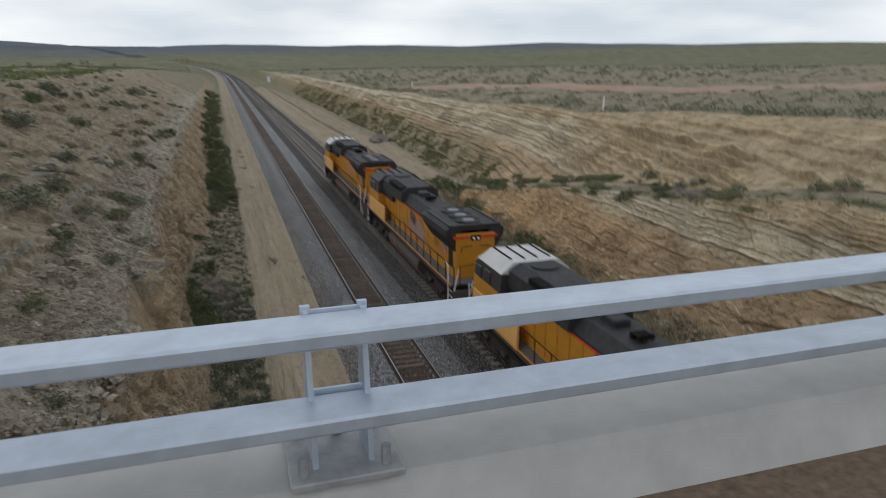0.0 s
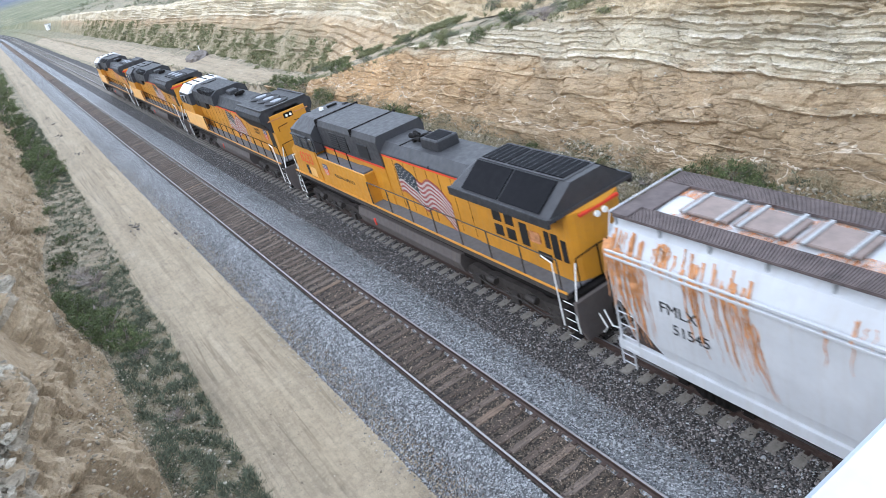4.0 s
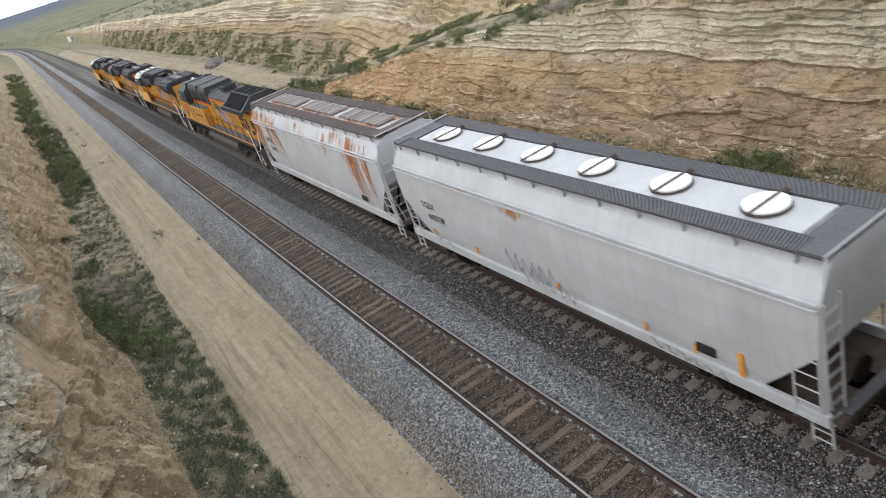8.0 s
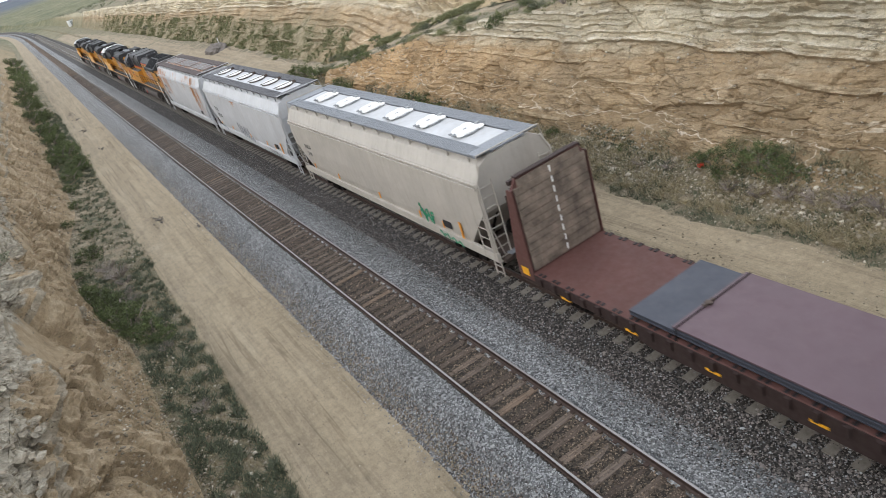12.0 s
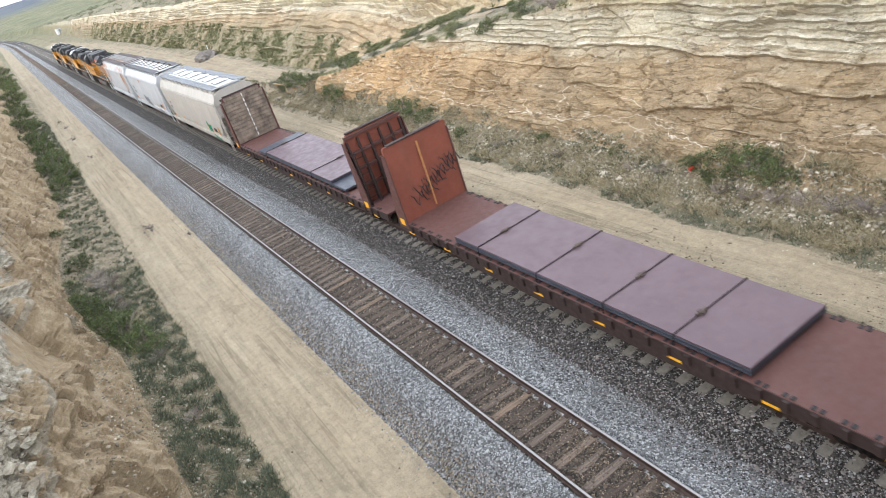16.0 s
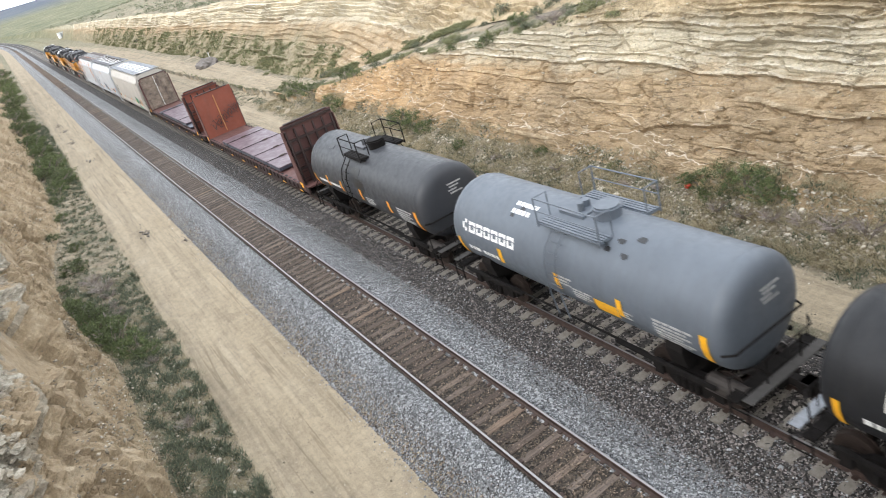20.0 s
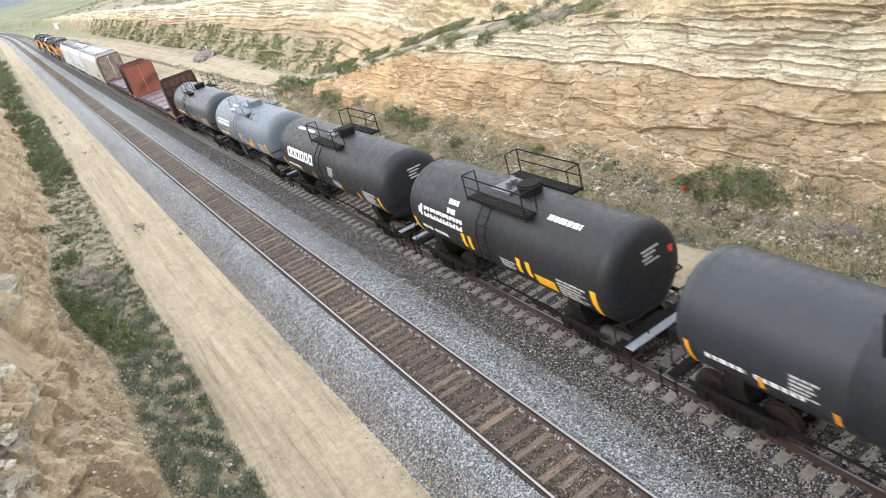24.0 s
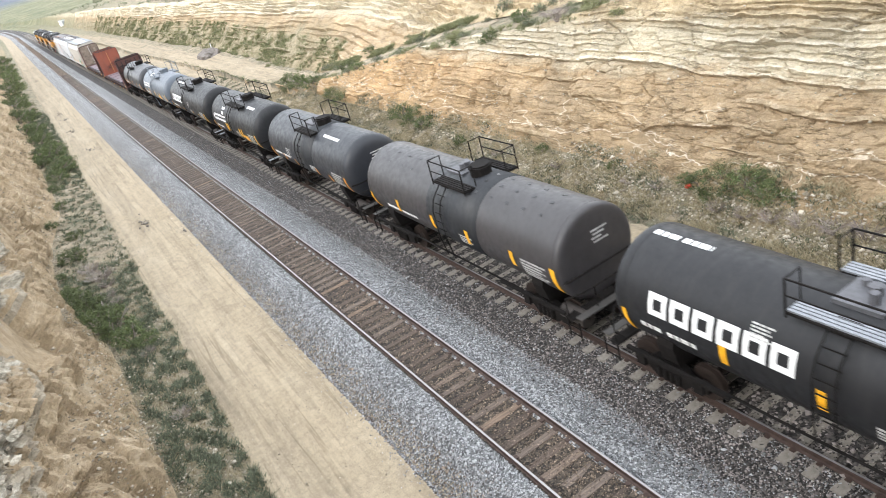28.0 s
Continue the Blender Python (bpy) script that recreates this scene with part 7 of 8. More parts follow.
M_PALE = stone_material("pale_limestone_chip", (0.26, 0.22, 0.16), (0.62, 0.56, 0.46))
M_FLAG = ground_material("grey_flagstone", True)
M_SLAB = stone_material("grey_rock_slab", (0.17, 0.14, 0.10), (0.46, 0.39, 0.30))


def foliage_mesh(name, seed, clumps, leaves, leaf, material, spread_r=0.28, squat=0.8):
    """Many small leaves in clumps over a dome, with gaps between them."""
    rng = np.random.default_rng(seed)
    a = rng.uniform(0, math.tau, clumps)
    e = np.arcsin(rng.uniform(0.05, 1.0, clumps))
    r = rng.uniform(0.55, 1.0, clumps)
    cx, cy, cz = r * np.cos(a) * np.cos(e), r * np.sin(a) * np.cos(e), squat * r * np.sin(e) + 0.08
    c = np.repeat(np.stack((cx, cy, cz), 1), leaves, axis=0)
    p = c + rng.normal(0, spread_r * 0.5, c.shape) * np.array((1, 1, 0.8))
    p[:, 2] = np.maximum(p[:, 2], 0.02)
    n = len(p)
    u = rng.normal(0, 1, (n, 3))
    u /= np.linalg.norm(u, axis=1)[:, None]
    u[:, 2] = np.abs(u[:, 2])
    w = np.cross(u, rng.normal(0, 1, (n, 3)))
    w /= np.linalg.norm(w, axis=1)[:, None]
    s = leaf * rng.uniform(0.6, 1.5, n)[:, None]
    v = np.stack((p - w * s * 0.35, p + w * s * 0.35, p + u * s * 1.6 + w * s * 0.1), 1).reshape(-1, 3)
    return triangles(name, v, material)


def triangles(name, v, material):
    n = len(v) // 3
    me = bpy.data.meshes.new(name)
    me.vertices.add(len(v))
    me.vertices.foreach_set("co", np.ascontiguousarray(v, dtype=np.float32).reshape(-1))
    me.loops.add(len(v))
    me.loops.foreach_set("vertex_index", np.arange(len(v)))
    me.polygons.add(n)
    me.polygons.foreach_set("loop_start", np.arange(0, len(v), 3))
    me.polygons.foreach_set("loop_total", np.full(n, 3))
    me.update()
    me.materials.append(material)
    return me


def stem_mesh(name, seed, count, r, material, fork=2, tall=0.9):
    rnd = random.Random(seed)
    bm = bmesh.new()
    for i in range(count):
        a = rnd.uniform(0, math.tau)
        l = rnd.uniform(0.3, 0.8)
        p1 = (l * 0.5 * math.cos(a), l * 0.5 * math.sin(a), tall * rnd.uniform(0.25, 0.5))
        pipe(bm, [(0.08 * math.cos(a), 0.08 * math.sin(a), -0.15), p1], r, 4)
        for k in range(fork):
            b = a + rnd.uniform(-0.8, 0.8)
            pipe(bm, [p1, (p1[0] + 0.4 * math.cos(b), p1[1] + 0.4 * math.sin(b), p1[2] + tall * rnd.uniform(0.2, 0.5))], r * 0.6, 3)
    me = bpy.data.meshes.new(name)
    bm.to_mesh(me)
    bm.free()
    me.materials.append(material)
    return me


GREEN = [foliage_mesh("foliage", 20 + k, 52, 36, 0.055, M_LEAF, 0.19, 0.95) for k in range(4)]
OLIVE = [foliage_mesh("foliage", 60 + k, 60, 36, 0.06, M_OLIVE, 0.26, 0.7) for k in range(4)]
SAGE = [foliage_mesh("foliage", 30 + k, 34, 22, 0.085, M_SAGE, 0.3, 0.75) for k in range(4)]
STEMS = [stem_mesh("stem", 40 + k, 9, 0.02, M_DRY) for k in range(3)]
TWIGS = [stem_mesh("stem", 50 + k, 34, 0.011, M_DRY, 3, 0.75) for k in range(2)]


def shrub(kind, x, y, z, size, rnd):
    label = {"green": "dark green leafy desert shrub", "sage": "grey-green sagebrush on the slope", "dry": "leafless grey twig bush", "olive": "low olive brush on the bench"}[kind]
    s = thing("shrub", label, "shrub", {"green": "green shrubs", "sage": "sagebrush", "dry": "dry bushes", "olive": "olive brush"}[kind])
    m = Matrix.Diagonal((size, size, size * rnd.uniform(0.75, 1.0), 1))
    if kind != "dry":
        hang("foliage", rnd.choice({"green": GREEN, "olive": OLIVE, "sage": SAGE}[kind]), s).matrix_basis = m
        hang("stem", rnd.choice(STEMS), s, "thin brown stems").matrix_basis = m
    else:
        hang("stem", rnd.choice(TWIGS), s).matrix_basis = m
    s.matrix_basis = pose(x, y, z, 0, 0, rnd.uniform(0, 360))
    return s


def slope_at(x, y):
    """Height of the built surface, faces included."""
    xx = x - bend(y)
    toe, edge, back, rim = right_side(y)
    if toe[0] < xx < edge[0] and edge[1] > 0.3:
        return lerp(xx, toe, edge)
    if back[0] < xx < rim[0]:
        return lerp(xx, back, rim)
    foot, top, lrim = left_side(y)
    if top[0] < xx < foot[0]:
        z = lerp(-xx, (-foot[0], foot[1]), (-top[0], top[1]))
        return z + 2.2 * left_shape(y, z)
    if lrim[0] < xx < top[0]:
        return lerp(-xx, (-top[0], top[1]), (-lrim[0], lrim[1]))
    return terrain(x, y)


def plant_shrubs():
    rnd = random.Random(5)
    green = [(-8.5, 42.0, 0.75), (-9.3, 39.4, 0.55), (-8.95, 35.6, 0.75), (-8.45, 33.9, 0.9), (-8.1, 32.1, 0.85), (-8.9, 32.6, 0.5), (-7.75, 30.4, 0.95), (-7.4, 28.9, 0.8), (-8.5, 31.6, 0.8), (-8.9, 33.6, 0.75), (-8.15, 29.8, 0.6), (-7.0, 28.3, 0.6), (-9.2, 36.6, 0.6), (-7.0, 67, 1.2), (-7.5, 64, 0.9), (-7.6, 74, 1.5), (-7.9, 77, 1.2), (-8.6, 71, 1.0),
             (-8.0, 84, 1.3), (-8.8, 88, 1.4), (-8.2, 92, 1.4), (-8.9, 97, 1.6), (-8.2, 104, 1.5), (-9.2, 109, 1.7), (-8.4, 116, 1.6), (-9.0, 122, 1.7), (-9.1, 131, 1.8), (-8.3, 140, 1.8), (-9.0, 152, 2.0), (-8.4, 163, 1.9), (-9.0, 172, 2.1), (-8.6, 186, 2.1), (-9.0, 205, 2.3), (-8.2, 60, 0.7),
             (-8.3, 54, 0.6), (-9.0, 49, 0.5), (-7.9, 46.5, 0.5),
             (12.6, 40.2, 1.0), (12.5, 38.4, 1.05), (12.3, 37.2, 0.8), (12.5, 49.6, 0.9), (12.7, 52.0, 0.8), (13.2, 57, 1.0), (13.4, 60.5, 1.1), (14.2, 65.0, 1.1), (15.0, 68, 0.9),
             (14.1, 48.8, 0.7), (15.0, 53.2, 0.8), (17.9, 53.9, 0.8), (15.6, 33.0, 0.75), (15.4, 36.6, 0.45), (17.4, 32.4, 0.7), (12.0, 32.6, 0.5), (12.55, 16.9, 0.75), (12.8, 16.2, 0.8), (12.5, 15.6, 0.45), (12.75, 15.0, 0.8), (12.6, 14.2, 0.75), (12.7, 17.6, 0.4), (12.65, 13.4, 0.4), (12.3, 16.4, 0.35), (12.9, 14.6, 0.4),
             (12.55, 21.6, 0.4), (12.7, 26.2, 0.45)]
    green += [(x + 0.55, y + 2.6, 0.8 * size) for x, y, size in green if x < 0 and y > 60]
    for x, y, size in green:
        shrub("green", x + rnd.uniform(-0.15, 0.15), y, slope_at(x, y) - 0.06, size * (1.15 if x < 0 else 1.0), rnd)
    # along the ramp's outer edge, and where the upper slope meets the floor of the cutting
    for k in range(34):
        y = 24 + 52 * rnd.random()
        x = right_side(y)[1][0] + rnd.gauss(0.25, 0.3)
        shrub("sage" if rnd.random() < 0.5 else "olive", x, y, slope_at(x, y) - 0.06, rnd.uniform(0.25, 0.6) + 0.3 * rnd.random() ** 3, rnd)
    for k in range(60):
        y = 44 + 190 * rnd.random() ** 1.25
        x = right_side(y)[2][0] + rnd.gauss(0.1, 0.55) + (0.8 if y > 80 else 0.0)
        shrub("olive" if rnd.random() < 0.75 else "sage", x, y, slope_at(x, y) - 0.06, rnd.uniform(0.25, 0.5) + 0.45 * rnd.random() ** 3, rnd)
    for k in range(46):
        x, y = rnd.uniform(-22.0, -11.5), rnd.uniform(15, 85)
        shrub("green", x, y, slope_at(x, y) - 0.06, rnd.uniform(0.45, 0.95), rnd)
    dry = [(-7.7, 34.2, 0.9), (-7.45, 33.2, 0.8), (-7.0, 27.2, 0.5), (-6.9, 21.8, 0.55), (-7.5, 37.6, 1.15), (-7.9, 39.2, 0.9), (-7.4, 36.4, 0.6), (16.3, 28.0, 1.0), (16.9, 29.2, 0.8), (12.1, 12.6, 0.7), (12.2, 11.6, 0.8), (12.0, 13.6, 0.7), (11.9, 14.6, 0.6), (12.3, 10.6, 0.8), (11.9, 15.7, 0.6), (12.1, 20.2, 0.5), (12.0, 24.5, 0.5), (12.2, 18.7, 0.5), (11.8, 29.0, 0.5)]
    for x, y, size in dry:
        shrub("dry", x, y, slope_at(x, y) - 0.04, size, rnd)
    sage = [(-18.7, 47, 1.2), (-14.2, 43.9, 0.8), (-17, 99, 1.4), (-14.5, 34.8, 0.9), (-15, 30.4, 1.3), (-10.9, 31.3, 0.6), (-11.4, 26.5, 0.6), (-21, 68, 1.2), (19.0, 31, 0.6), (18.4, 27.3, 0.6), (19.5, 21.5, 0.7), (17.2, 44, 0.5), (19.1, 36, 0.7)]
    for k in range(70):
        y = rnd.uniform(14, 120)
        sage.append((rnd.uniform(-22.5, -11.0), y, rnd.uniform(0.35, 0.8)))
    for k in range(12):
        y = rnd.uniform(14, 62)
        sage.append((right_side(y)[1][0] + rnd.uniform(0.3, 3.0), y, rnd.uniform(0.25, 0.6)))
    for x, y, size in sage:
        shrub("sage", x, y, slope_at(x, y) - 0.05, size, rnd)


PLATEAU_LINE = [(36, 150), (42, 138), (50, 125), (56, 116.5), (62, 108), (67, 99), (72, 90), (78, 79), (84, 68), (92, 55), (100, 42), (112, 21), (125, 0)]


def far_brush():
    """Sagebrush on the plateaus and the plain: too many to count."""
    rng = np.random.default_rng(77)
    pts = []
    for k in range(4600):
        if k < 1700:
            y = 8 + 190 * rng.random() ** 1.3
            x = right_side(y)[3][0] + 0.5 + 110 * rng.random() ** 1.6
            s = rng.uniform(0.3, 0.85)
        elif k < 2400:
            y = 20 + 180 * rng.random()
            x = -23 - 60 * rng.random() ** 1.5
            s = rng.uniform(0.3, 0.8)
        else:
            y = 130 + 620 * rng.random() ** 1.3
            x = rng.uniform(14, 330) if rng.random() < 0.7 else -rng.uniform(10, 220)
            s = rng.uniform(0.6, 1.7)
        if -24.0 < x - bend(y) < right_side(y)[3][0] + 0.4 or min(math.hypot(x - a, (y - b)) for a, b in PLATEAU_LINE) < 9.0:
            continue
        pts.append((x, y, slope_at(x, y), s))
    leaves = 32
    P = np.repeat(np.array(pts), leaves, axis=0)
    n = len(P)
    d = rng.normal(0, 1, (n, 3))
    d /= np.linalg.norm(d, axis=1)[:, None]
    d[:, 2] = np.abs(d[:, 2]) * 0.75
    c = P[:, :3] + d * P[:, 3:4] * rng.uniform(0.4, 1.0, (n, 1))
    w = np.cross(d, rng.normal(0, 1, (n, 3)))
    w /= np.linalg.norm(w, axis=1)[:, None]
    s = P[:, 3:4] * rng.uniform(0.16, 0.3, (n, 1))
    v = np.stack((c - w * s, c + w * s, c + d * s * 0.8), 1).reshape(-1, 3)
    tagged(new("distant_brush", triangles("distant_brush", v, M_SAGEF)), "grey-green sagebrush scattered over the plain", "brush", kind="stuff")


def blades(name, label, pts, height, width, per, material, seed, lean=0.5):
    """Tufts of thin blades."""
    rng = np.random.default_rng(seed)
    P = np.repeat(np.array(pts), per, axis=0)
    n = len(P)
    b = P + np.concatenate((rng.normal(0, 0.05, (n, 2)), np.zeros((n, 1))), 1)
    a = rng.uniform(0, math.tau, n)
    h = height * rng.uniform(0.4, 1.3, n)
    side = np.stack((np.cos(a), np.sin(a), np.zeros(n)), 1) * width
    up = np.stack((lean * h * rng.normal(0, 1, n), lean * h * rng.normal(0, 1, n), h), 1)
    v = np.stack((b - side, b + side, b + up), 1).reshape(-1, 3)
    tagged(new(name, triangles(name, v, material)), label, "grass", kind="stuff")


def weeds():
    rng = np.random.default_rng(8)

    def strip(n, lo, hi, y0, y1, power=1.5, thin=0.0, grain=1.0):
        out = []
        while len(out) < n:
            y = y0 + (y1 - y0) * rng.random() ** power
            x = rng.uniform(lo(y) if callable(lo) else lo, hi(y) if callable(hi) else hi)
            if fbm(x * 0.9 * grain, y * 0.6 * grain, 3.0, 4) + rng.normal(0, 0.12) < thin:
                continue
            if x < -5 and 40 < y < 61 and rng.random() < 0.7:
                continue
            out.append((x, y, slope_at(x, y)))
        return out
    blades("verge_grass", "low green weeds along the foot of the rock", strip(13000, lambda y: left_side(y)[0][0] + 0.15, lambda y: -5.8 + 0.3 * wobble(y * 4, 9), 6, 110, 1.9, 0.06, 2.2), 0.15, 0.021, 7, M_GRASS, 1, 0.9)
    blades("verge_straw", "dry straw along the service road", strip(6500, lambda y: left_side(y)[0][0] - 0.3, -5.6, 6, 80, 1.6, -0.15, 3.1), 0.12, 0.014, 5, M_STRAW, 2, 0.9)
    blades("foot_grass", "dry grass along the foot of the rock wall", strip(11000, 10.9, 13.2, 5, 66, 1.4, -0.1, 1.6), 0.17, 0.016, 6, M_STRAW, 3, 0.9)
    blades("foot_weeds", "sparse green weeds beside the dirt track", strip(7000, 10.5, 13.1, 5, 90, 1.3, 0.0), 0.12, 0.018, 6, M_GRASS, 4, 0.8)
    blades("bench_grass", "green and straw grass on the rock bench", strip(1100, lambda y: right_side(y)[1][0] - 0.2, lambda y: right_side(y)[1][0] + 0.8, 8, 110, 1.2, 0.0), 0.2, 0.022, 6, M_OLIVE, 5, 0.8)
    blades("rim_grass", "fresh green grass along the top of the bank", strip(5000, -46, -22.5, 45, 230, 1.3, 0.0, 0.3), 0.35, 0.05, 6, M_FRESH, 7, 0.8)
    blades("slope_foot_brush", "low olive brush where the upper slope meets the floor", strip(9000, lambda y: right_side(y)[2][0] - 0.3 * (y > 62), lambda y: right_side(y)[2][0] + (0.6 if y < 62 else 3.0), 34, 260, 1.2, -0.02, 0.5), 0.22, 0.035, 7, M_OLIVE, 8, 0.8)
    blades("rubble_straw", "dry straw between the rubble", strip(2500, -22, -10.5, 8, 110, 1.3, 0.0), 0.16, 0.018, 5, M_STRAW, 6, 0.8)


def loose_rock():
    def on(lo, hi, y0, y1, lift, power=1.6):
        def place(rng, n):
            out = []
            for k in range(n):
                y = y0 + (y1 - y0) * rng.random() ** power
                a, b = lo(y), hi(y)
                x = a + (b - a) * rng.random()
                out.append((x, y, slope_at(x, y) + lift))
            return np.array(out)
        return place
    scatter("rock_chip", "pale rock chips at the foot of the wall", 9000, on(lambda y: 11.4, lambda y: right_side(y)[0][0] + 0.4, 5, 64, 0.02), 0.055, M_PALE, 21)
    scatter("rock_chip", "pale chips lodged on the ledges of the wall", 1500, on(lambda y: right_side(y)[0][0], lambda y: right_side(y)[1][0], 5, 60, 0.12), 0.05, M_PALE, 22)
    scatter("rock_chip", "cream slabs on the bench and upper slope", 900, on(lambda y: right_side(y)[1][0] - 0.4, lambda y: right_side(y)[3][0], 6, 110, 0.03), 0.06, M_PALE, 23, 0.45)
    scatter("rock_slab", "grey broken slabs on the rubble slope", 1300, on(lambda y: -22.8, lambda y: left_side(y)[1][0] + 0.3, 8, 120, 0.10), 0.12, M_SLAB, 24, 0.4)
    scatter("rock_slab", "thin grey flags broken out along the top of the face", 4500, on(lambda y: left_side(y)[1][0] - 2.6, lambda y: left_side(y)[1][0] + 0.4, 8, 60, 0.14, 1.3), 0.06, M_SLAB, 33, 0.32)
    scatter("rock_slab", "brown broken stones on the rock face", 1500, on(lambda y: left_side(y)[1][0], lambda y: left_side(y)[0][0] + 0.3, 8, 80, 0.05), 0.05, M_SLAB, 25, 0.6)
    scatter("scree", "pale scree along the foot of the bank", 2600, on(lambda y: left_side(y)[0][0] - 0.9, lambda y: left_side(y)[0][0] + 0.35, 8, 60, 0.03), 0.035, M_PALE, 28)
    scatter("rock_chip", "pale chips among the verge weeds", 1500, on(lambda y: left_side(y)[0][0], lambda y: -6.1, 8, 45, 0.06), 0.04, M_PALE, 31)
    scatter("road_pebble", "small stones on the dirt road", 3600, lambda rng, n: np.stack((rng.uniform(-5.9, -2.3, n), 8 + 60 * rng.random(n) ** 1.6, np.full(n, -0.885)), 1), 0.017, M_SLAB, 26)
    def dropped(rng, n):
        spots = np.array(((-4.2, 44.2), (-4.05, 73.0), (-4.45, 104.0), (-4.3, 97.3), (-4.5, 87.5), (-2.4, 39.2)))
        at = spots[rng.integers(0, len(spots), n)] + rng.normal(0, 0.35, (n, 2)) * np.array((0.6, 2.0))
        return np.concatenate((at, np.full((n, 1), -0.86)), 1)
    scatter("road_clod", "dark clods dropped on the dirt road", 110, dropped, 0.075, M_HEAP, 35)
    scatter("road_pebble", "stones and clods on the far dirt track", 4000, lambda rng, n: np.stack((rng.uniform(7.6, 11.6, n), 6 + 70 * rng.random(n) ** 1.5, np.full(n, -0.9)), 1), 0.028, M_SLAB, 27)
    scatter("road_pebble", "pale gravel along the road's outer edge", 5000, on(lambda y: -6.4, lambda y: -5.4, 8, 70, 0.0), 0.02, M_PALE, 29)
    scatter("road_pebble", "pale gravel along the far track's outer edge", 4000, on(lambda y: 10.0, lambda y: 11.7, 5, 75, 0.015), 0.03, M_PALE, 30)


def outcrops():
    """Crags of thin grey flags that crop out at the top of the left-hand face."""
    rnd = random.Random(61)
    places = ((-10.45, 15.6, 1.6), (-10.4, 17.4, 1.4), (-10.7, 19.3, 1.1), (-10.7, 26.6, 1.4), (-10.5, 28.0, 1.2), (-11.6, 33.0, 1.3), (-11.9, 43.0, 1.2), (-12.6, 23.0, 1.4), (-13.4, 30.0, 1.5), (-12.4, 38.5, 1.2), (-14.0, 46.0, 1.6),
              (-9.3, 30.2, 0.8), (-10.2, 23.4, 0.9), (-12.2, 55.0, 1.5), (-13.0, 66.0, 1.7), (-15.5, 37.0, 1.6), (-12.0, 78.0, 1.8))
    for x, y, size in places:
        crag = thing("rock_outcrop", "crag of thin pale grey rock flags in the bank", "rock", "rock outcrops")
        fine = 0.6 if y < 36 else 1.0
        z = -0.2
        for i in range(26):
            t = fine * rnd.uniform(0.02, 0.055)
            bm = bmesh.new()
            n = rnd.randint(6, 9)
            cx, cy, r = size * rnd.uniform(-0.3, 0.3), size * rnd.uniform(-0.4, 0.4), size * fine * rnd.uniform(0.12, 0.30) * (1.1 - 0.02 * i)
            ring = []
            for k in range(n):
                a, q = k * math.tau / n + rnd.uniform(-0.3, 0.3), r * rnd.uniform(0.65, 1.15)
                ring.append((cx + q * 0.8 * math.cos(a), cy + q * 1.3 * math.sin(a)))
            low = [bm.verts.new((px, py, z)) for px, py in ring]
            high = [bm.verts.new((px * 0.97, py * 0.97, z + t + rnd.uniform(-0.02, 0.02))) for px, py in ring]
            bm.faces.new(high)
            bm.faces.new(low[::-1])
            for k in range(n):
                bm.faces.new((low[k], low[(k + 1) % n], high[(k + 1) % n], high[k]))
            part("rock_flag", bm, M_FLAG, crag)
            z += t * 0.7
        crag.matrix_basis = pose(x, y, slope_at(x, y) + 0.1, rnd.uniform(-6, 6), rnd.uniform(8, 20), rnd.uniform(-25, 25))


def dirt_track():
    """A second, fainter dirt track between the train and the rock wall, which widens into a turning place."""
    ys = spread((-25, 5, 2, 0.5), (5, 70, 0.4, 1.0), (70, 330, 1.2, 8))
    fs = np.linspace(0, 1, 14)
    verts, faces = [], []
    for y in ys:
        lo = 8.35 + 0.25 * wobble(y * 2, 11)
        hi = lerp(y, (40, 10.7), (62, 12.5), (75, 15.5), (105, 17.0), (140, 17.5), (200, 17.5), (330, 14.0)) + 0.4 * wobble(y * 2, 12) + 0.22 * fbm(0.4, y * 1.3, 5.0, 3)
        for f in fs:
            x = lo + (hi - lo) * f
            edge = min(f, 1 - f) * 14
            z = terrain(x, y) + 0.035 * min(1, edge) - 0.03 * (edge < 0.5)
            verts.append((x, y, z))
    w = len(fs)
    for j in range(len(ys) - 1):
        for i in range(w - 1):
            a = j * w + i
            faces.append((a, a + 1, a + w + 1, a + w))
    tagged(mesh_object("dirt_track", verts, faces, M_ROAD2, smooth=True), "pale dirt track at the foot of the rock wall", "dirt road", kind="structure")


def bench_ramp():
    """A pale worn track that climbs along the bench between its shrubs."""
    ys = spread((35, 66, 0.5, 0.7), (66, 112, 0.8, 1.6))
    fs = np.linspace(0, 1, 9)
    verts, faces = [], []
    for y in ys:
        toe, edge, back, rim = right_side(y)
        lo = edge[0] + 0.95 + 0.2 * wobble(y * 3, 14)
        hi = back[0] - 0.35 + 0.25 * wobble(y * 3, 15)
        for f in fs:
            x = lo + (hi - lo) * f
            verts.append((x, y, terrain(x, y) + (0.045 if 0.15 < f < 0.85 else 0.0 if 0 < f < 1 else -0.6)))
    w = len(fs)
    for j in range(len(ys) - 1):
        for i in range(w - 1):
            a = j * w + i
            faces.append((a, a + 1, a + w + 1, a + w))
    tagged(mesh_object("bench_track", verts, faces, M_ROAD2, smooth=True), "pale worn track climbing along the rock bench", "dirt road", kind="structure")


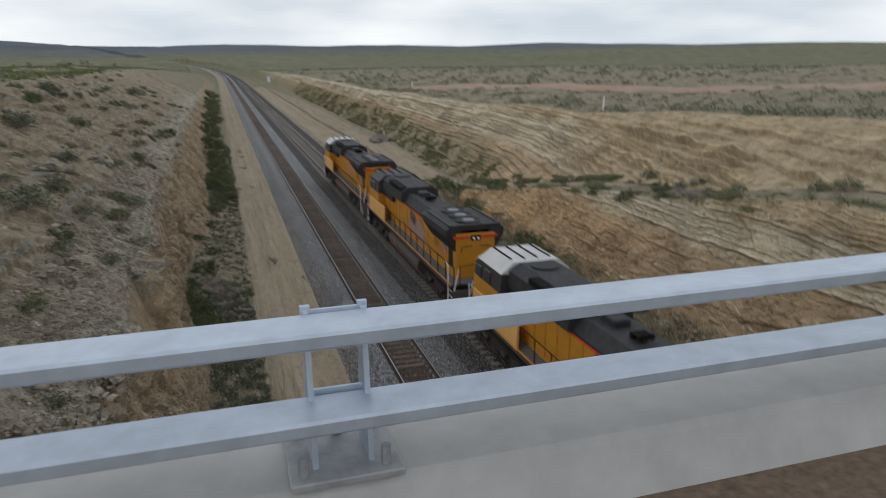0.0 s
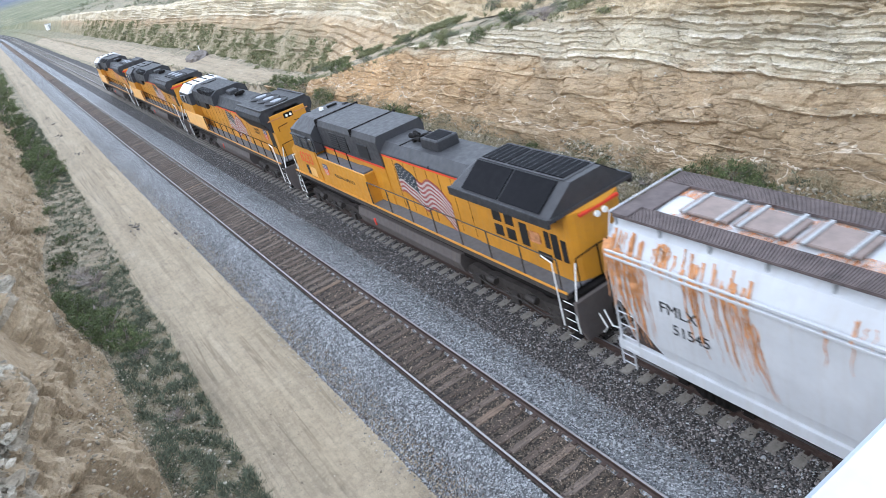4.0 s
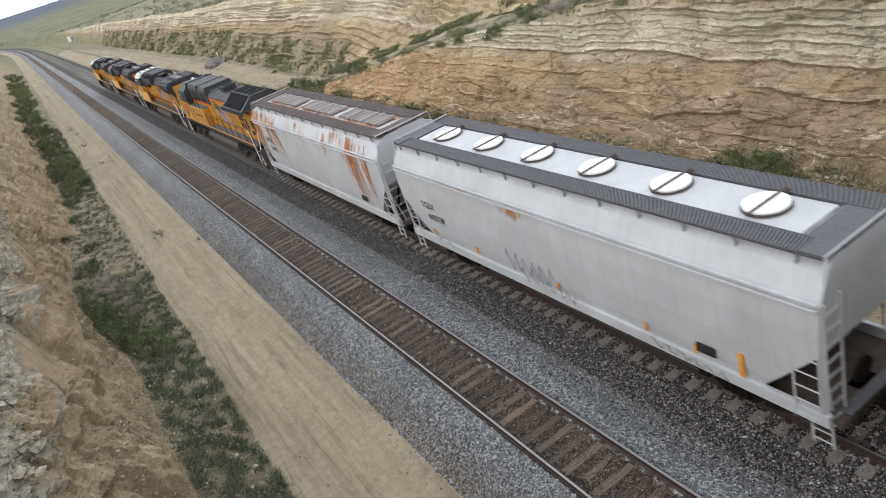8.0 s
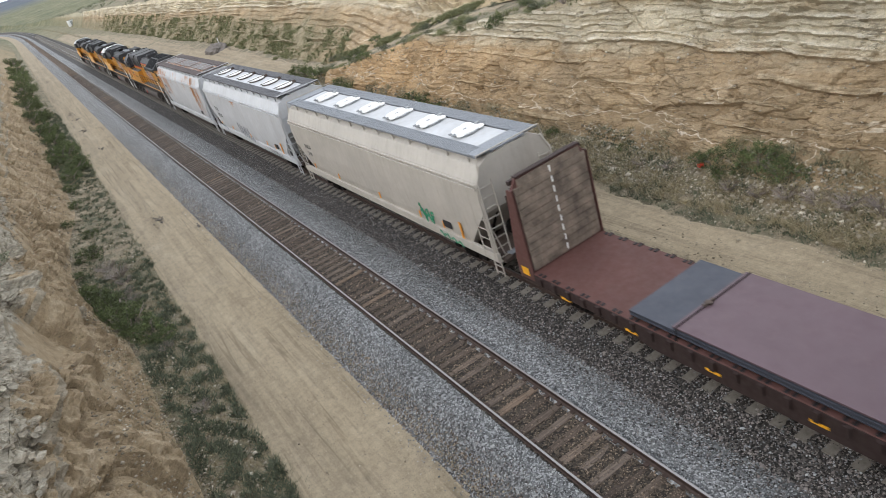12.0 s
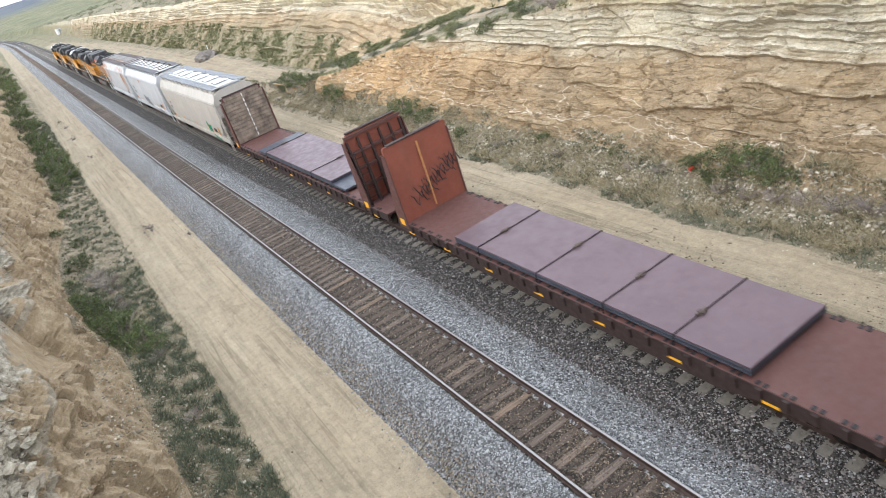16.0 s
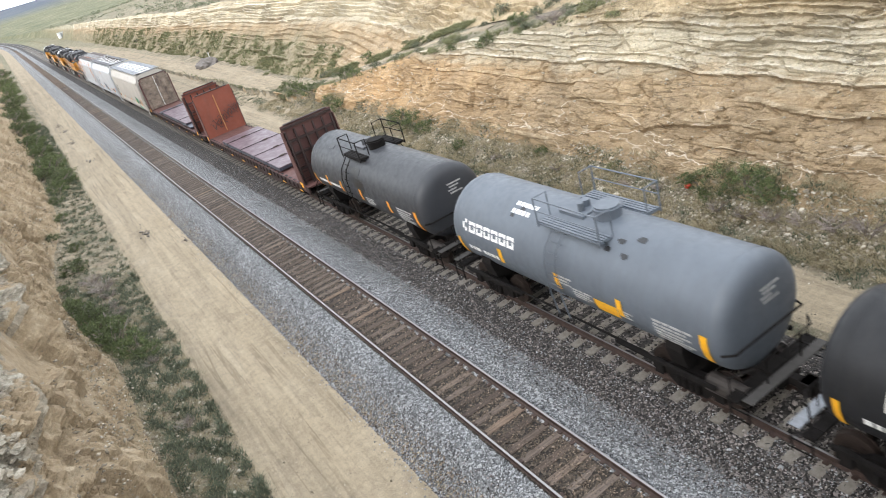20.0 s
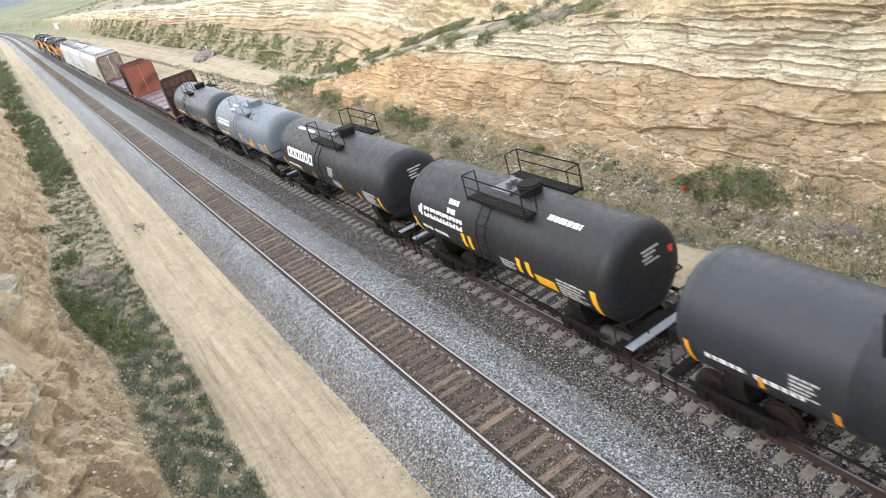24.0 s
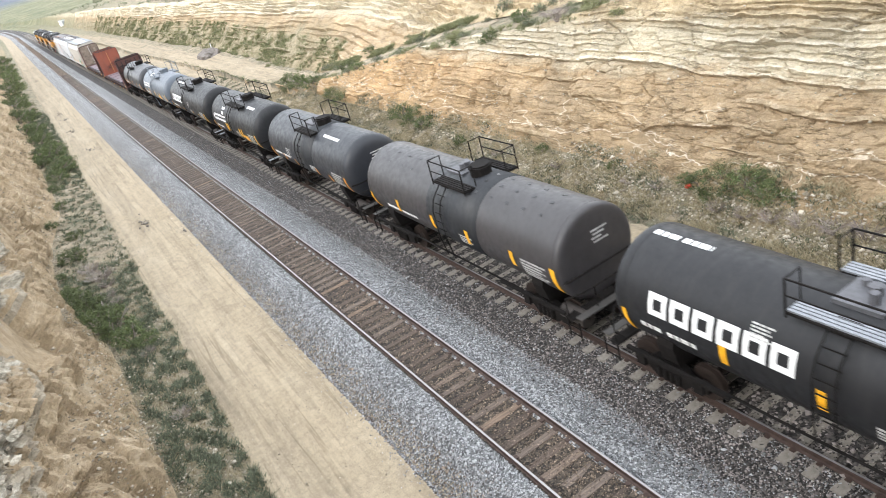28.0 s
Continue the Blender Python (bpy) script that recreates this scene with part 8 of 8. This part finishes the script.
def plateau_road():
    """A wide bare dirt road across the plateau above the cutting."""
    line = PLATEAU_LINE
    pts = []
    for (ax, ay), (bx, by) in zip(line, line[1:]):
        pts += [(ax + (bx - ax) * k / 8, ay + (by - ay) * k / 8) for k in range(8)]
    verts, faces = [], []
    for i, (x, y) in enumerate(pts):
        j = min(i + 1, len(pts) - 1)
        dx, dy = (pts[j][0] - pts[j - 1][0], pts[j][1] - pts[j - 1][1])
        ln = math.hypot(dx, dy)
        for k in range(7):
            w = (k - 3) / 3 * (6.5 + 0.8 * wobble(y * 3 + k, 13))
            px, py = x - dy / ln * w, y + dx / ln * w
            verts.append((px, py, terrain(px, py) + (0.3 if 0 < k < 6 else -0.25)))
    for i in range(len(pts) - 1):
        for k in range(6):
            a = i * 7 + k
            faces.append((a, a + 1, a + 8, a + 7))
    tagged(mesh_object("plateau_road", verts, faces, M_REDDIRT, smooth=True), "wide reddish dirt road across the sagebrush plateau", "dirt road", kind="structure")


def small_things():
    hut = thing("relay_hut", "small white metal relay hut beside the line", "hut", "")
    part("wall", boxes((-1.3, 1.3, -1.2, 1.2, 0, 2.5), bevel=0.03), M_LID, hut)
    part("roof", boxes((-1.4, 1.4, -1.3, 1.3, 2.5, 2.62), bevel=0.02), M_GALVP, hut)
    part("door", boxes((-0.45, 0.45, -1.23, -1.19, 0.1, 2.1), bevel=0.01), M_GALVP, hut)
    hut.matrix_basis = pose(19.5, 372, terrain(19.5, 372), 0, 0, 8)
    bag = thing("litter_bag", "crumpled orange-red bag lying in the weeds", "litter", "")
    bm = bmesh.new()
    bmesh.ops.create_icosphere(bm, subdivisions=2, radius=0.13)
    rnd = random.Random(3)
    for v in bm.verts:
        v.co *= rnd.uniform(0.7, 1.25)
        v.co.z *= 0.7
    part("bag", bm, M_RED, bag)
    bag.matrix_basis = pose(12.42, 17.35, slope_at(12.42, 17.35) + 0.16)
    heap = thing("dirt_heap", "dark grey heap of tipped earth beside the turning place", "dirt heap", "")
    bm = bmesh.new()
    bmesh.ops.create_icosphere(bm, subdivisions=4, radius=1.0)
    for v in bm.verts:
        q = v.co.copy()
        v.co = Vector((1.7 * q.x, 2.6 * q.y, 1.25 * q.z)) * (1 + 0.35 * fbm(q.x * 1.6, q.y * 1.6, q.z * 1.6 + 3, 4))
    part("earth", bm, M_HEAP, heap)
    heap.matrix_basis = pose(16.6, 105.5, slope_at(16.6, 105.5) - 0.25)
    for x, y in ((17.6, 106.5), (30.5, 62.0), (34.0, 150.0)):
        post = thing("marker_post", "thin white marker post", "post", "marker posts")
        part("post", boxes((-0.05, 0.05, -0.05, 0.05, -0.3, 1.5), bevel=0.01), M_LID, post)
        part("cap", boxes((-0.06, 0.06, -0.06, 0.06, 1.5, 1.54)), M_GALVP, post)
        post.matrix_basis = pose(x, y, slope_at(x, y), 4, 3, 0)


dirt_track()
bench_ramp()
plateau_road()
loose_rock()
outcrops()
weeds()
plant_shrubs()
far_brush()
small_things()


# ---- the train and how it runs ----
def run(t):
    """Metres the train has gone after t seconds."""
    return 7.162 * t + 0.01802 * t * t - 0.000504 * t ** 3


TRAIN = []


def put(car, front, rear, z=0.0):
    TRAIN.append((car, (front + rear) / 2, z))
    return car


put(engine_narrow("orange-yellow diesel locomotive with a white cab roof, leading", 70.75, 48.75, M_ROOFWHT, flagged=False), 70.75, 48.75)
put(engine_narrow("orange-yellow diesel locomotive with a sooty black roof", 48.75, 26.75, M_LGREY), 48.75, 26.75)
put(engine_narrow("orange-yellow diesel locomotive with a scuffed white cab roof and painted flag", 26.75, 4.75, M_ROOFWHT, far_red=False), 26.75, 4.75)
put(engine_wide("bright yellow diesel locomotive with grey roof, radiator wings and painted flag", 4.75, -17.1), 4.75, -17.1)
h1 = hopper("white covered hopper car with orange rust runs and brown hatches", -17.1, -34.6, M_WHITE, M_GRATE3, "covers",
            [("FMLX", 6.05, 2.75, 0.42, M_BLK), ("51545", 5.75, 2.25, 0.40, M_BLK)])
for k, (y, w, z1, z0, strands, drift) in enumerate(((7.6, 0.6, 4.42, 2.2, 34, 0.1), (7.2, 0.6, 4.0, 1.35, 24, -0.2), (6.5, 0.8, 4.42, 3.6, 18, 0.0), (5.6, 0.5, 4.42, 2.0, 14, -0.2), (1.2, 0.5, 4.42, 3.9, 10, 0.0), (-3.6, 0.9, 4.42, 3.9, 14, 0.0), (4.9, 0.6, 4.4, 1.8, 22, -0.4), (4.3, 0.5, 3.7, 1.6, 9, -0.5), (2.2, 0.5, 4.2, 3.0, 5, 0.0), (0.2, 0.6, 4.3, 3.3, 5, 0.0),
                                                    (-2.4, 0.5, 4.3, 3.2, 6, 0.0), (-5.3, 0.75, 4.42, 2.5, 42, -0.2), (-5.5, 0.85, 3.85, 1.35, 34, -0.3), (-6.7, 0.25, 3.9, 1.3, 12, 0.0), (-6.6, 0.4, 4.3, 3.4, 4, 0.0))):
    rust_streak(h1, y, w, z1, z0, strands, drift, k)
for k in range(26):
    rust_patch(h1, (-0.52, 0.45, -0.48)[k % 3], -7.2 + 0.57 * k, 4.645, 0.17 + 0.06 * (k % 3), 0.36 + 0.12 * (k % 4), k)
put(h1, -17.1, -34.6)
h2 = hopper("clean white covered hopper car with six round hatch lids", -34.6, -52.35, M_WHITE, M_GRATE, "lids_bar",
            [("TGSX", 6.3, 2.55, 0.36, M_BLK), ("443539", 5.95, 2.1, 0.36, M_BLK)])
rust_streak(h2, 1.0, 0.55, 3.78, 3.35, 26, 0.0, 31)
rust_streak(h2, 3.6, 0.3, 3.95, 3.6, 4, 0.0, 32)
scrawl(h2, M_TAGD, 1.9, 1.85, 2.3, 0.5, 3)
scrawl(h2, M_TAGD, 1.3, 1.5, 2.4, 0.3, 13)
scrawl(h2, M_TAGD, 6.4, 1.45, 1.2, 0.18, 4)
scrawl(h2, M_TAGD, -3.8, 1.22, 2.2, 0.2, 5)
put(h2, -34.6, -52.35)
h3 = hopper("beige covered hopper car with white hatch lids and blue-grey walkways", -52.35, -70.85, M_BEIGE, M_GRATE2, "lids_six",
            [("TNOX", 6.85, 2.5, 0.30, M_BLK), ("2197", 6.85, 2.12, 0.30, M_BLK)], top=4.5, eave=3.82)
scrawl(h3, M_TAG, -4.0, 1.85, 0.95, 0.42, 6, r=0.022)
scrawl(h3, M_TAG, -4.05, 1.7, 0.9, 0.36, 9, r=0.02)
scrawl(h3, M_TAG, -5.1, 1.18, 1.5, 0.16, 8, r=0.018)
put(h3, -52.35, -70.85)
put(flat_car("oxide red bulkhead flat car with timber-faced end wall", -70.85, -92.85, "planks"), -70.85, -92.85)
put(plate_stack("stack of purple-brown steel plates on the flat car deck", -6.4, 6.0, 5, 1.5, (4.45, -2.4)), -70.85, -92.85, 1.125)
put(flat_car("oxide red bulkhead flat car with a scribbled steel end wall", -92.85, -113.75, "steel"), -92.85, -113.75)
put(plate_stack("long stack of purple-brown steel plates lashed to the deck", -5.75, 5.85, 4, 0.0, (4.4, 1.4, -1.35, -3.7)), -92.85, -113.75, 1.125)
put(tank_car("dark grey tank car with oily stains round its manway", -113.75, -126.3, M_TANKDK,
             {"spots": [(0.1, 30, 0.5), (-0.3, 10, 0.5), (3.2, 62, 0.3), (1.8, 50, 0.35), (0.3, 60, 0.6)], "strip": M_ORANGE, "strips": [3.3, 1.8, -0.2, -2.7], "platform": (0.35, 0.85), "plate": True}), -113.75, -126.3)
put(tank_car("blue-grey tank car with white maker's mark and dark spatter", -126.3, -138.9, M_GREYT,
             {"mark": (4.15, 10, 0.36), "platform_paint": M_GREYT, "dome": M_GREYT, "platform": (-0.45, 1.2), "sign": (-2.2, -1.4), "strips": [2.6, 0.0, -2.32], "strip": M_REFL, "spots": [(-2.0, 62, 0.16), (-2.3, 48, 0.13), (-1.7, 50, 0.12), (-2.5, 70, 0.14), (1.9, 62, 0.12), (2.2, 50, 0.1)],
              "top_print": [(2.3, 64, 0.95, 2, 6)], "print": [(0.1, 0, 0.7, 3, 2.4), (-1.9, -12, 0.8, 3, 2.2)]}), -126.3, -138.9)
put(tank_car("glossy black tank car with large white maker's mark", -138.9, -152.55, M_BLACK,
             {"mark": (4.5, 4, 0.50), "pale_ends": True, "emblem": False, "top_print": [(4.1, 66, 0.9, 1, 6), (2.9, 66, 0.8, 1, 6)], "print": [(-0.5, 12, 0.6, 4, 2.5)], "platform": (-0.2, 1.4)}), -138.9, -152.55)
put(tank_car("black tank car with white maker's mark and a red end tag", -152.55, -164.6, M_BLACK,
             {"mark": (3.8, 5, 0.37), "pale_ends": True, "emblem": True, "sign": (-3.0, -2.15), "strips": [1.42, 1.05, -1.45, -1.9], "red_tag": True, "top_print": [(-2.3, 60, 1.3, 1, 7), (2.3, 36, 0.55, 2, 7)], "platform": (-0.35, 1.45)}), -152.55, -164.6)
put(tank_car("matt black tank car with a wet dark band at its middle", -164.6, -177.2, M_TANKBK,
             {"band": (-1.3, 1.3, M_BAND), "top_print": [(-2.0, 58, 1.7, 1, 6)], "print": [(2.4, 6, 0.6, 5, 2.2)], "strip": M_ORANGE, "plate": True, "platform": (-0.2, 1.05)}), -164.6, -177.2)
put(tank_car("brownish black tank car with dark middle band and bolt spots", -177.2, -190.9, M_TANKBR,
             {"head": 0.16, "knuckle": 26.0, "band": (-2.0, 1.1, M_BAND), "strip": M_REFL, "strips": [3.4, 0.85, -1.35, -3.75], "num_back": 1.3, "spots": [(y, d, 0.085) for y in (4.4, 3.5, 2.7, -1.5, -2.3, -3.1, -3.9, -4.7) for d in (58, 78, 98)], "platform": (-0.35, 0.98), "plate": True}), -177.2, -190.9)
put(tank_car("black tank car with a very large white maker's mark", -190.9, -204.4, M_BLACK,
             {"mark": (4.5, 3, 0.57), "emblem": False, "top_print": [(5.25, 82, 0.75, 1, 7), (4.4, 82, 0.8, 1, 7)], "print": [(1.87, 34, 0.5, 5, 1.6)], "strips": [2.46, 0.29], "grating": M_GRATE2, "platform": (-0.3, 1.5)}), -190.9, -204.4)


def motions():
    rows = [(float(t), run(t)) for t in range(0, 29)]
    for car, centre, z in TRAIN:
        walk(car, [(t, pose(TRACK_B, centre + d, z)) for t, d in rows])
    # the wheels roll with the train
    steps = [(min(k * 0.08, 28.0), run(min(k * 0.08, 28.0))) for k in range(351)]
    for axle, radius in WHEELS:
        at = axle.matrix_basis.translation.copy()
        walk(axle, [(t, pose(at.x, at.y, at.z, -math.degrees(d / radius))) for t, d in steps])


motions()
